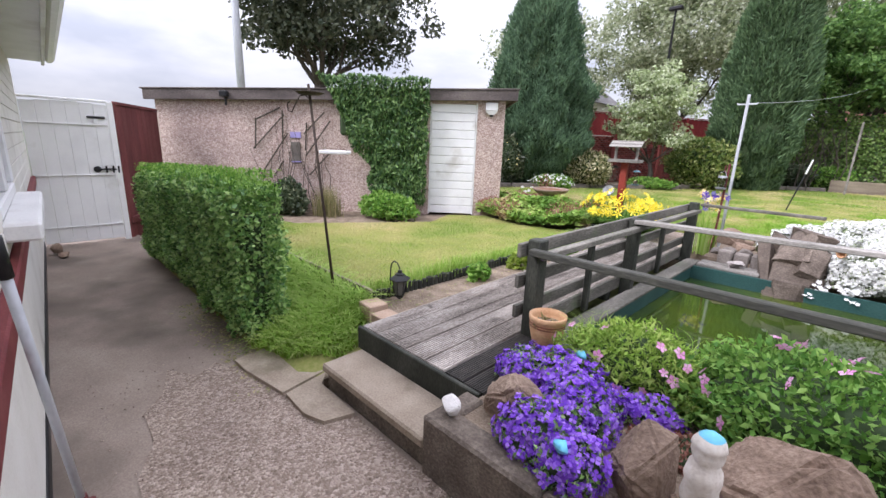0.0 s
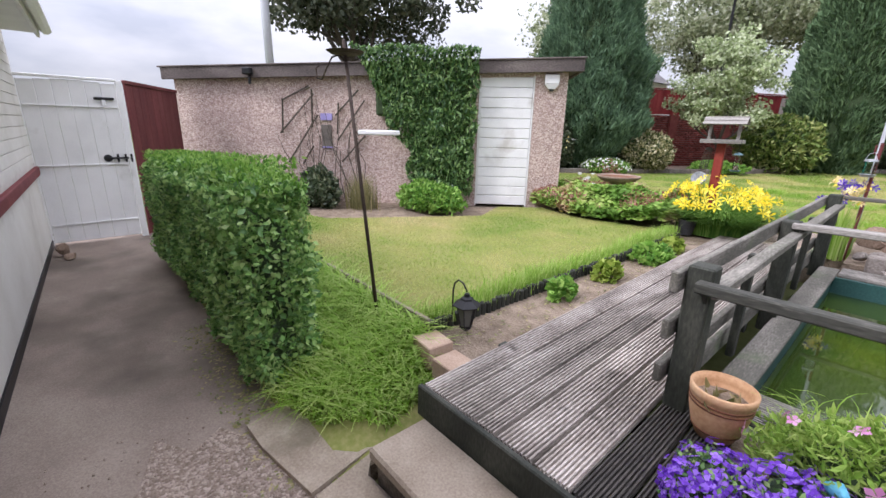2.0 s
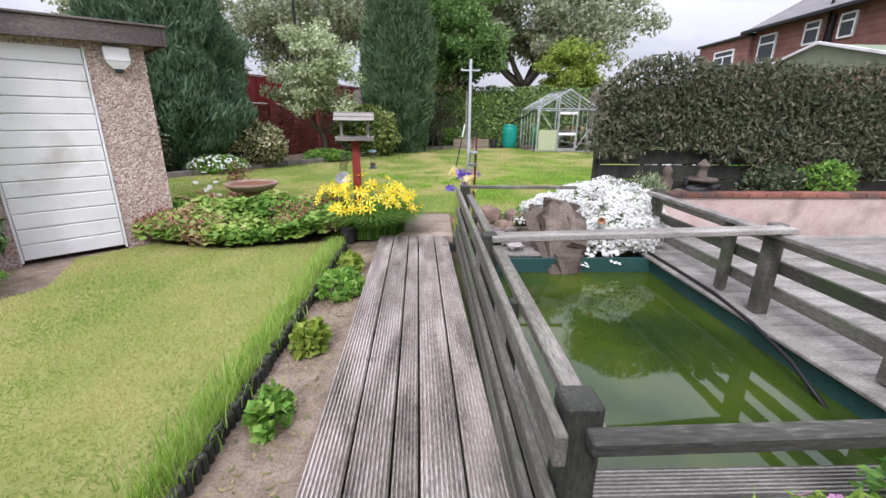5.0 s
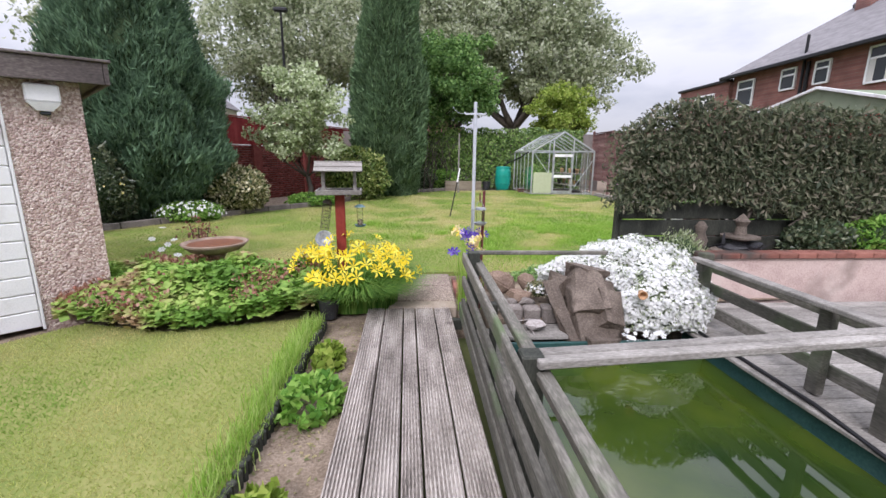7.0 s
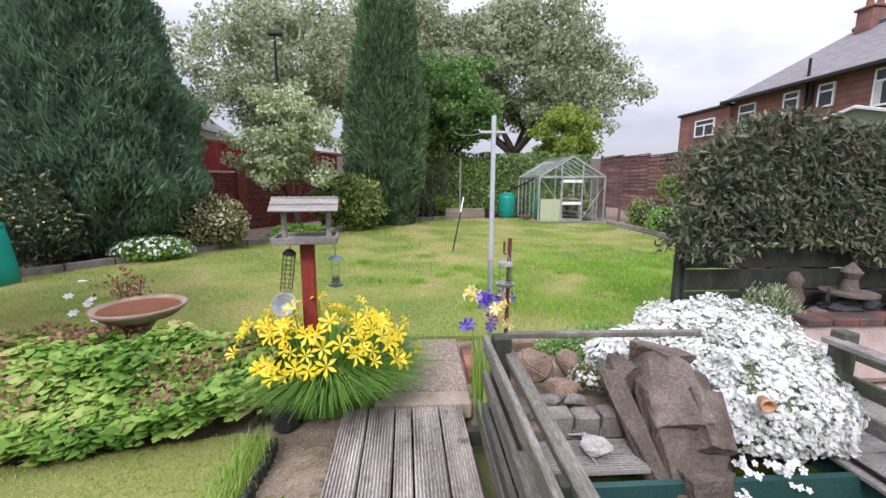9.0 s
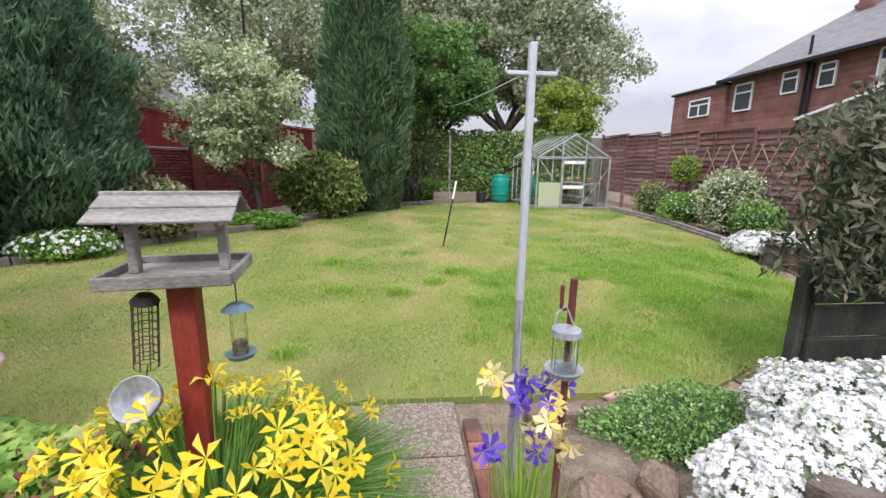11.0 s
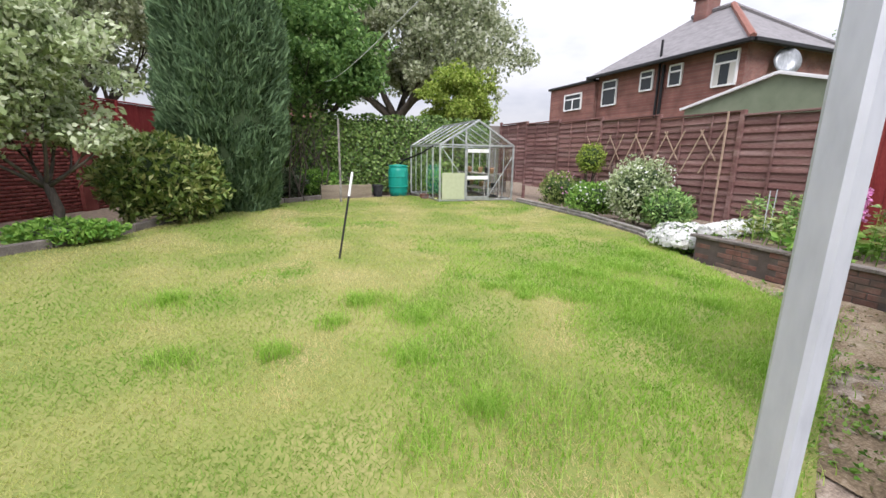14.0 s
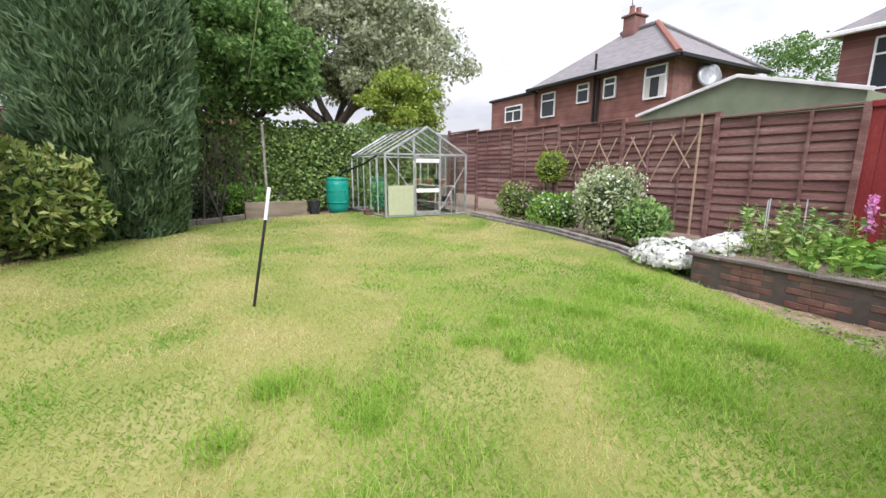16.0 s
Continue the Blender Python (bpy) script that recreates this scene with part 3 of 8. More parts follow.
def join(*pairs):
    vs, fs, o = [], [], 0
    for v, f in pairs:
        vs.append(v)
        fs.append(f + o)
        o += len(v)
    return np.concatenate(vs), np.concatenate(fs)


def lumps(D, seed, freq=2.0):
    return np.array([noise.noise(Vector(d) * freq + Vector((seed * 7.3, seed * 1.7, 0))) for d in D])


def mound_points(n, c, r, seed, lump=0.25, inner=0.7, low=-0.3, freq=2.2):
    """Points in the leafy skin of a lumpy mound, with their outward directions."""
    D = unit(RNG.normal(size=(int(n * 1.6), 3)))
    D = D[D[:, 2] > low][:n]
    k = 1 + lump * lumps(D, seed, freq) + lump * 0.5 * lumps(D, seed + 5, freq * 2.4)
    u = RNG.uniform(inner, 1.04, len(D)) * k
    return np.array(c) + D * np.array(r) * u[:, None], D


def mound_core(c, r, seed, lump=0.25, k=0.72, low=-0.3, freq=2.2):
    bm = bmesh.new()
    bmesh.ops.create_icosphere(bm, subdivisions=3, radius=1)
    L = lumps([v.co for v in bm.verts], seed, freq)
    for v, q in zip(bm.verts, L):
        d = v.co * (1 + lump * q) * k
        v.co = Vector((c[0] + d.x * r[0], c[1] + d.y * r[1], max(c[2] + d.z * r[2], c[2] + low * r[2])))
    return bm


def bush(name, c, r, n, leaf, size, seed, label, category="shrub", wide=0.5, lump=0.25, inner=0.7, low=-0.3, outward=0.6, core=True, flower=None, base=None, group="", up=0.2, stems=True):
    """A shrub: a few stems, a solid core coloured as inner shade, a skin of single leaves, and flowers if it has them.
    """
    root = thing(name, (c[0], c[1], base if base is not None else c[2] + low * r[2]), label, category, group)
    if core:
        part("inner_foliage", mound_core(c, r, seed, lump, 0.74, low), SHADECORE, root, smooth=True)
    P, D = mound_points(n, c, r, seed, lump, inner, low)
    A = unit(D * outward + RNG.normal(size=P.shape) * 0.7 + [0, 0, up])
    v, f = leaves(P, A, size * RNG.uniform(0.6, 1.3, len(P)), wide, 0.12)
    part("foliage", arrays_mesh("foliage", v, f), leaf, root, kind="stuff")
    if stems:
        b0 = base if base is not None else c[2] + low * r[2]
        rnd = random.Random(seed)
        for _ in range(4):
            q = Vector((c[0] + rnd.uniform(-0.5, 0.5) * r[0], c[1] + rnd.uniform(-0.5, 0.5) * r[1], c[2] + 0.2 * r[2]))
            part("stem", tube([(c[0] + rnd.uniform(-0.1, 0.1) * r[0], c[1] + rnd.uniform(-0.1, 0.1) * r[1], b0 - 0.02), q], [0.03, 0.012], 6), TWIG, root)
    if flower:
        fm, fn, fs, fname = flower
        P, D = mound_points(fn, c, r, seed, lump, 1.0, max(low, -0.1))
        if fn <= 60:
            blooms(P, D, fs, 5, fm, root)
        else:
            part("flowering", petals(P, D, fs, 5), fm, root, kind="stuff")
    return root


def blooms(P, D, size, k, material, root, cup=0.3, label="", wide=1.0):
    """Single flowers, each a part, that share a few meshes."""
    kinds = []
    for _ in range(4):
        me = petals(np.zeros((1, 3)), np.array([[0.0, 0.0, 1.0]]), size, k, cup, wide)
        me.materials.append(material)
        kinds.append(me)
    for i, (p, d) in enumerate(zip(P, D)):
        q = Vector(d).to_track_quat("Z", "Y").to_matrix().to_4x4()
        part("flower", kinds[i % 4], None, root, label, m=Matrix.Translation(Vector(p)) @ q @ Matrix.Rotation(i * 2.4, 4, "Z"))


def petals(P, D, size, k=5, cup=0.3, wide=1.0):
    """Open flowers: k petals round each centre, facing D."""
    D = unit(D + RNG.normal(size=D.shape) * 0.25)
    n = len(P)
    X = unit(np.cross(D, RNG.normal(size=(n, 3))))
    Y = np.cross(D, X)
    s = (size * RNG.uniform(0.75, 1.2, n))[:, None]
    out = []
    for i in range(k):
        a = 2 * math.pi * i / k
        R = X * math.cos(a) + Y * math.sin(a)
        T = -X * math.sin(a) + Y * math.cos(a)
        w = 1.9 / k * wide
        out.append(np.stack([P, P + R * s * 0.32 + T * s * w * 0.5 + D * s * cup * 0.3, P + R * s * 0.52 + D * s * cup * 0.2, P + R * s * 0.32 - T * s * w * 0.5 + D * s * cup * 0.3], 1))
    v = np.concatenate(out, 1).reshape(-1, 3)
    f = np.arange(n * k * 4).reshape(-1, 4)
    return arrays_mesh("petals", v, f)


def inside(poly, P):
    x, y = P[:, 0], P[:, 1]
    r = np.zeros(len(P), bool)
    for (ax, ay), (bx, by) in zip(poly, poly[1:] + poly[:1]):
        c = (ay > y) != (by > y)
        with np.errstate(divide="ignore", invalid="ignore"):
            r ^= c & (x < (bx - ax) * (y - ay) / (by - ay if by != ay else 1e-9) + ax)
    return r


def scatter(poly, n):
    a = np.array(poly)
    P = RNG.uniform(a.min(0), a.max(0), (n, 2))
    return P[inside(poly, P)]


def lawn_z(y):
    return 0.13 + 0.0165 * np.clip(np.asarray(y) - 7.0, 0, 12.5)


def sheet(poly, z, thick=0.1):
    """A flat piece of ground with depth below it; z may be a function of y."""
    bm = bmesh.new()
    zf = z if callable(z) else (lambda y: z)
    top = [bm.verts.new((x, y, float(zf(y)))) for x, y in poly]
    bot = [bm.verts.new((x, y, float(zf(y)) - thick)) for x, y in poly]
    bm.faces.new(top)
    bm.faces.new(bot[::-1])
    for i in range(len(poly)):
        j = (i + 1) % len(poly)
        bm.faces.new((top[j], top[i], bot[i], bot[j]))
    bmesh.ops.triangulate(bm, faces=[f for f in bm.faces if len(f.verts) > 4])
    return bm


# ---- ground ----
single("ground", sheet([(-400, -400), (400, -400), (400, 400), (-400, 400)], -0.25, 0.3), FARLAND, "rough ground running out to the horizon", "ground", kind="structure")
single("garden_path", sheet([(3.5, -0.2), (3.5, 1.66), (-2.2, 1.66), (-3.1, 1.6), (-8.4, 1.6), (-8.4, -0.2)], -0.17, 0.08), CONCRETE, "worn grey-brown concrete path beside the house", "path", kind="structure")
single("gravel_patch", sheet([(3.4, 0.5), (3.4, 1.6), (-1.9, 1.63), (-2.4, 1.62), (-2.75, 1.4), (-3.1, 1.22), (-3.0, 1.08), (-3.2, 0.95), (-2.9, 0.86), (-2.75, 0.74), (-2.45, 0.73), (-2.2, 0.62), (-1.8, 0.6), (-1.0, 0.5)], -0.163, 0.02), GRAVEL, "loose gravel spread over the concrete path", "gravel", kind="structure")
single("soil_front", sheet([(-10.5, 2.37), (-2.3, 2.37), (-2.3, 8.0), (-10.5, 8.0)], 0.075, 0.3), SOIL, "bare brown soil of the flower beds", "soil", kind="structure")
single("soil_rear", sheet([(-16, 6.9), (-1.45, 6.9), (0.9, 7.0), (0.9, 7.75), (12, 7.75), (12, 30), (-16, 30)], lambda y: lawn_z(y) - 0.045, 0.4), SOIL, "dark soil round the rear lawn", "soil", kind="structure")

LAWN_A = [(-2.88, 2.43), (-2.88, 6.4), (-3.1, 6.55), (-4.2, 6.3), (-5.0, 6.5), (-5.45, 5.95), (-5.1, 5.2), (-5.65, 4.25), (-6.2, 3.3), (-7.2, 3.1), (-7.2, 2.43)]
LAWN_B = [(-2.2, 8.1), (0.22, 8.06), (0.74, 8.32), (2.4, 9.09), (2.85, 9.5), (3.62, 11.4), (4.25, 13.2), (4.55, 15.0), (4.5, 18.3), (2.05, 18.45), (1.9, 20.2), (-0.9, 19.6), (-2.86, 18.4), (-3.75, 17.0), (-4.5, 15.1), (-5.8, 13.9), (-7.36, 11.85), (-8.25, 10.9), (-8.8, 9.0), (-6.0, 7.9), (-3.4, 7.85)]
single("lawn_front", sheet(LAWN_A, 0.13, 0.1), TURF, "small mown lawn with yellowing patches", "lawn", kind="structure")
single("lawn_rear", sheet(LAWN_B, lawn_z, 0.1), TURF, "large mown lawn with dry yellow patches", "lawn", kind="structure")


def turf(name, poly, n, h, label, z=None):
    P = scatter(poly, n)
    P = np.column_stack([P, lawn_z(P[:, 1]) - 0.004 if z is None else np.full(len(P), z)])
    v, f = blades(P, h * RNG.uniform(0.5, 1.4, len(P)), 0.9, 0.0035)
    return single(name, arrays_mesh(name, v, f), GRASS, label, "grass", kind="stuff")


turf("lawn_grass", LAWN_A, 110000, 0.02, "short mown grass with dry straw patches")
P = scatter(LAWN_B, 900000)
keep = RNG.uniform(size=len(P)) < np.clip(1.25 / (1 + ((P[:, 1] - 7.5) / 3.2) ** 2), 0.1, 1) * np.clip(1.3 - np.abs(P[:, 0]) / 9, 0.2, 1)
P = P[keep]
P = np.column_stack([P, lawn_z(P[:, 1]) - 0.004])
green = np.clip((P[:, 0] + 1.2) / 3.4, 0, 0.85) * np.clip((15 - P[:, 1]) / 4, 0.15, 1)
rich = RNG.uniform(-0.12, 0.12, len(P)) + 0.42 < green + 0.85 * lumps(P * [1, 1, 0], 14, 0.7) + 0.3 * lumps(P * [1, 1, 0], 15, 2.0)
for Q, tall, mt, words in ((P[~rich], 0.021, GRASS, "short mown grass with dry straw patches"), (P[rich], 0.026, LUSH, "greener, thicker mown grass near the pond")):
    v, f = blades(Q, tall * RNG.uniform(0.5, 1.5, len(Q)) * (1 + 0.05 * (Q[:, 1] - 8)), 0.95, 0.0032 + 0.0006 * np.clip(Q[:, 1] - 8, 0, 8))
    single("lawn_grass", arrays_mesh("lawn_grass", v, f), mt, words, "grass", kind="stuff")

# ---- house beside the path ----
WA, WB = Vector((2.6, 0.165, 0)), Vector((-7.85, 0.5, 0))
WD = (WB - WA).normalized()
WN = Vector((-WD.y, WD.x, 0))
WN = WN if WN.y > 0 else -WN
HOUSE_M = Matrix(((WD.x, WN.x, 0, WA.x), (WD.y, WN.y, 0, WA.y), (0, 0, 1, 0), (0, 0, 0, 1)))


def hbox(x0, x1, y0, y1, z0, z1, bevel=0.0):
    """A box in the house's own axes: x along the wall from the near end, y out of it."""
    b = box(x0, x1, y0, y1, z0, z1, bevel)
    bmesh.ops.transform(b, matrix=HOUSE_M, verts=b.verts)
    return b


WL = (WB - WA).length
W0, W1, WZ0, WZ1 = 5.45, 6.75, 0.98, 1.95
house = thing("house", (0, -2, -0.25), "cream rendered bungalow with maroon sills beside the path", "house", kind="structure")
part("wall", hbox(0, WL, -0.3, 0.0, -0.25, 0.70), CREAM, house, "smooth cream render")
for a, b_, c_, d_ in ((0, W0, 0.70, 2.25), (W1, WL, 0.70, 2.25), (W0, W1, 0.70, WZ0), (W0, W1, WZ1, 2.25)):
    part("wall", hbox(a, b_, -0.3, 0.0, c_, d_), CREAM, house)
for i in range(14):
    z = 0.84 + i * 0.105
    for a, b_ in ((0, W0), (W1, WL)) if WZ0 - 0.05 < z < WZ1 else ((0, WL),):
        part("cladding_board", hbox(a, b_, 0.0, 0.012, z, z + 0.098, 0.003), CREAM, house)
part("wall", hbox(0, WL, -6, -0.3, -0.25, 2.2), CREAM, house)
part("sill_band", hbox(0, WL, 0.0, 0.045, 0.70, 0.80, 0.008), MAROON, house, "maroon painted band")
part("plinth", hbox(0, WL, 0.0, 0.012, -0.25, -0.09, 0.004), BLACK, house, "black painted plinth")
part("soffit", hbox(-0.3, WL - 0.35, -0.2, 0.3, 2.2, 2.23), WHITE, house)
part("fascia", hbox(-0.3, WL - 0.35, 0.3, 0.33, 2.16, 2.34, 0.004), WHITE, house)
part("gutter", hbox(-0.3, WL - 0.3, 0.332, 0.43, 2.2, 2.29, 0.03), UPVC, house, "white plastic gutter")
roof_b = bmesh.new()
q = [roof_b.verts.new(HOUSE_M @ Vector(c)) for c in ((-0.4, 0.38, 2.34), (WL - 0.3, 0.38, 2.34), (WL - 0.3, -6, 5.2), (-0.4, -6, 5.2), (-0.4, 0.38, 2.4), (WL - 0.3, 0.38, 2.4), (WL - 0.3, -6, 5.3), (-0.4, -6, 5.3))]
for f in ((0, 1, 2, 3), (4, 5, 6, 7), (0, 1, 5, 4), (1, 2, 6, 5), (2, 3, 7, 6), (3, 0, 4, 7)):
    roof_b.faces.new([q[i] for i in f])
part("roof", roof_b, SLATE, house)

win = thing("window_1", tuple(HOUSE_M @ Vector((W0, 0, WZ0))), "white plastic framed window with drawn blind", "window", kind="structure")
fr = 0.07
part("window_frame", hbox(W0, W1, -0.06, 0.015, WZ0, WZ0 + fr, 0.01), UPVC, win)
part("window_frame", hbox(W0, W1, -0.06, 0.015, WZ1 - fr, WZ1, 0.01), UPVC, win)
for x in (W0, (W0 + W1) / 2 - fr / 2, W1 - fr):
    part("window_frame", hbox(x, x + fr, -0.06, 0.015, WZ0 + fr + 0.002, WZ1 - fr - 0.002, 0.01), UPVC, win)
part("window_sill", hbox(W0 - 0.06, W1 + 0.06, 0.0, 0.14, WZ0 - 0.09, WZ0 - 0.004, 0.012), WHITE, win, "white painted sill")
for x0, x1 in ((W0 + fr, (W0 + W1) / 2 - fr / 2), ((W0 + W1) / 2 + fr / 2, W1 - fr)):
    part("pane", hbox(x0 + 0.002, x1 - 0.002, -0.03, -0.024, WZ0 + fr + 0.002, WZ1 - fr - 0.002), GLASS, win)
    part("blind", hbox(x0, x1, -0.2, -0.19, WZ0, WZ1), CURTAIN, win)

# ---- gate and the boarded panel ----
gate = thing("gate", (-7.86, 0.5, -0.17), "white painted boarded garden gate, closed, with black iron latch", "gate")
for i in range(6):
    y0 = 0.52 + i * 0.147
    part("board", box(-7.88, -7.855, y0, y0 + 0.145, -0.14, 1.79 - 0.01 * abs(i - 2.5), 0.003), WHITE, gate)
for z in (0.08, 0.80, 1.49):
    part("ledge", box(-7.853, -7.835, 0.53, 1.39, z - 0.008, z + 0.008, 0.003), WHITE, gate)
part("top_rail", box(-7.9, -7.83, 0.48, 1.42, 1.795, 1.825, 0.006), WHITE, gate)
part("gate_post", box(-7.93, -7.83, 1.405, 1.475, -0.25, 1.81, 0.006), WHITE, gate)
part("hinge_post", box(-7.93, -7.83, 0.43, 0.515, -0.25, 1.83, 0.006), WHITE, gate)
bm = lathe([(0.0, 0), (0.045, 0.004), (0.045, 0.014), (0.02, 0.022), (0, 0.024)], segs=16)
bmesh.ops.transform(bm, matrix=pose(-7.853, 1.2, 0.875, 0, 90, 0), verts=bm.verts)
latch = part("latch", bm, BLACK, gate, "black iron ring latch")
part("latch_bar", box(-7.85, -7.83, 1.22, 1.44, 0.865, 0.887, 0.004), BLACK, latch)
for y in (1.29, 1.37, 1.43):
    part("latch_strap", box(-7.848, -7.826, y, y + 0.022, 0.825, 0.925, 0.004), BLACK, latch)
part("bolt", box(-7.848, -7.825, 1.17, 1.37, 1.575, 1.605, 0.006), BLACK, gate, "black sliding bolt")
part("bolt_keep", box(-7.848, -7.82, 1.24, 1.28, 1.51, 1.57, 0.004), UPVC, gate)
panel = thing("boarded_panel", (-8.5, 1.85, -0.2), "dark red stained boarded fence panel beside the gate", "fence")
PA, PB = Vector((-7.93, 1.5, 0)), Vector((-9.28, 2.28, 0))
for i in range(9):
    p, r = PA.lerp(PB, i / 9), PA.lerp(PB, (i + 0.97) / 9)
    bm = bmesh.new()
    n = Vector((0.5, 0.866, 0)) * 0.012
    vs = [bm.verts.new(c) for c in (p - n + Vector((0, 0, -0.2)), r - n + Vector((0, 0, -0.2)), r + n + Vector((0, 0, -0.2)), p + n + Vector((0, 0, -0.2)), p - n + Vector((0, 0, 1.78)), r - n + Vector((0, 0, 1.78)), r + n + Vector((0, 0, 1.78)), p + n + Vector((0, 0, 1.78)))]
    for f in ((0, 1, 2, 3), (4, 5, 6, 7), (0, 1, 5, 4), (1, 2, 6, 5), (2, 3, 7, 6), (3, 0, 4, 7)):
        bm.faces.new([vs[k] for k in f])
    part("board", bm, BROWNRED, panel)
part("capping", beam(PA + Vector((0, 0, 1.805)), PB + Vector((0, 0, 1.805)), 0.06, 0.045), BROWNRED, panel)
part("rail", beam(PA + Vector((0.02, 0.03, 0.1)), PB + Vector((0.02, 0.03, 0.1)), 0.03, 0.1), BROWNRED, panel)

# ---- shed ----
SA = radians(44)
ROOF_FALL = 0.03
SC = Vector((-4.944, 6.82, 0))
SHED_M = Matrix(((-math.cos(SA), -math.sin(SA), 0, SC.x), (-math.sin(SA), math.cos(SA), 0, SC.y), (0, 0, 1, 0), (0, 0, 0, 1)))


def sbox(x0, x1, y0, y1, z0, z1, bevel=0.0):
    """A box in the shed's axes: x along the front from its corner by the door, y into the shed (minus: out)."""
    b = box(x0, x1, y0, y1, z0, z1, bevel)
    if z1 > 2.19:
        for v in b.verts:
            if v.co.z > 2.0:
                v.co.z -= ROOF_FALL * v.co.x
    bmesh.ops.transform(b, matrix=SHED_M, verts=b.verts)
    return b


def spt(x, y, z):
    return SHED_M @ Vector((x, y, z))


shed = thing("garage", tuple(spt(3, 1.5, 0)), "flat-roofed garage with pink pebbledash walls", "garage", kind="structure")
SL = 6.45
part("wall", sbox(0, 0.5, 0, 0.12, -0.1, 2.22), PEBBLE, shed)
part("wall", sbox(1.36, SL, 0, 0.12, -0.1, 2.22), PEBBLE, shed)
part("wall", sbox(0.5, 1.36, 0, 0.12, 2.15, 2.22), PEBBLE, shed)
part("wall", sbox(0, 0.12, 0.122, 3.0, -0.1, 2.22), PEBBLE, shed)
part("wall", sbox(SL - 0.12, SL, 0.122, 3.0, -0.1, 2.22), PEBBLE, shed)
part("wall", sbox(0.122, SL - 0.122, 2.88, 3.0, -0.1, 2.22), PEBBLE, shed)
part("fascia", sbox(-0.16, SL + 0.12, -0.13, -0.09, 2.2, 2.38, 0.006), FELT, shed, "weathered dark fascia board")
part("fascia", sbox(-0.2, -0.162, -0.13, 3.1, 2.2, 2.38, 0.006), FELT, shed)
part("roof", sbox(-0.16, SL + 0.12, -0.088, 3.1, 2.225, 2.36, 0.01), FELT, shed)
part("roof_edge", sbox(-0.22, SL + 0.16, -0.15, -0.06, 2.382, 2.405, 0.005), FELT, shed)
dr = part("door", sbox(0.52, 1.34, 0.03, 0.06, 0.12, 2.13), WHITE, shed, "white painted boarded door, closed")
for i in range(13):
    z0 = 0.125 + i * 0.1545
    part("door_board", sbox(0.525, 1.335, 0.0, 0.028, z0, z0 + 0.149, 0.008), WHITE, dr)
part("door_frame", sbox(0.5, 0.52, -0.01, 0.07, 0.1, 2.15, 0.003), WHITE, shed)
part("door_frame", sbox(1.34, 1.36, -0.01, 0.07, 0.1, 2.15, 0.003), WHITE, shed)
alarm = thing("alarm_box", tuple(spt(0.25, -0.03, 1.97)), "white wedge-shaped alarm box on the garage wall", "alarm box")
bm = sbox(0.14, 0.36, -0.07, -0.004, 2.03, 2.17, 0.012)
part("cover", bm, UPVC, alarm)
bm = bmesh.new()
vs = [bm.verts.new(spt(*c)) for c in ((0.14, -0.07, 2.027), (0.36, -0.07, 2.027), (0.36, -0.004, 2.027), (0.14, -0.004, 2.027), (0.2, -0.05, 1.96), (0.3, -0.05, 1.96), (0.3, -0.004, 1.96), (0.2, -0.004, 1.96))]
for f in ((0, 1, 2, 3), (4, 5, 6, 7), (0, 1, 5, 4), (1, 2, 6, 5), (2, 3, 7, 6), (3, 0, 4, 7)):
    bm.faces.new([vs[k] for k in f])
part("lower_cover", bm, UPVC, alarm)
part("strobe", sbox(0.215, 0.285, -0.045, -0.006, 1.925, 1.957, 0.01), DARKGLASS, alarm)

# ---- deck ----
DECK_Z = 0.147


def grooved(w, L, ridges=9, thick=0.028):
    """A decking board along y with a ribbed top."""
    prof = [(0, -thick), (0, -0.017)]
    p = w / ridges
    for i in range(ridges):
        prof += [(i * p + p * 0.1, -0.0012), (i * p + p * 0.3, 0.0), (i * p + p * 0.52, -0.0012), (i * p + p * 0.57, -0.017), (i * p + p * 0.99, -0.017)]
    prof += [(w, -0.004), (w, -thick)]
    n = len(prof)
    v = [(x, y, z) for y in (0, L) for x, z in prof]
    f = [(i, i + 1, n + i + 1, n + i) for i in range(n - 1)] + [(n - 1, 0, n, 2 * n - 1)]
    me = bpy.data.meshes.new("decking_board")
    me.from_pydata(v, [], f + [tuple(range(n))[::-1], tuple(range(n, 2 * n))])
    me.update()
    return me


deck = thing("deck", (-2.0, 4.3, 0.0), "weathered grooved timber walkway deck beside the pond", "deck", kind="structure")
x = -2.385
for i, (w, mat_) in enumerate(((0.176, DECK), (0.178, DECK), (0.113, DECK), (0.185, DECK), (0.165, DECK), (0.15, DARKDECK), (0.145, DARKDECK))):
    L = 4.78 if i < 5 else 0.82
    ob = part("board", grooved(w - 0.012, L, 9 if w > 0.13 else 6), mat_, deck, m=pose(x, 1.99, DECK_Z + 0.0012 * ((i * 7) % 3), 0, 0, 1.5 if i < 5 else 0.6))
    x += w
part("fascia_board", box(-2.4, -1.3, 1.955, 1.985, -0.02, DECK_Z, 0.006), BLACKWOOD, deck, "black stained front board")
part("fascia_board", box(-2.41, -2.38, 1.99, 2.3, -0.02, DECK_Z - 0.03, 0.006), BLACKWOOD, deck)
for y in (2.6, 4.2, 6.5):
    part("joist", box(-2.45, -1.6, y, y + 0.06, 0.02, DECK_Z - 0.029), BLACKWOOD, deck)

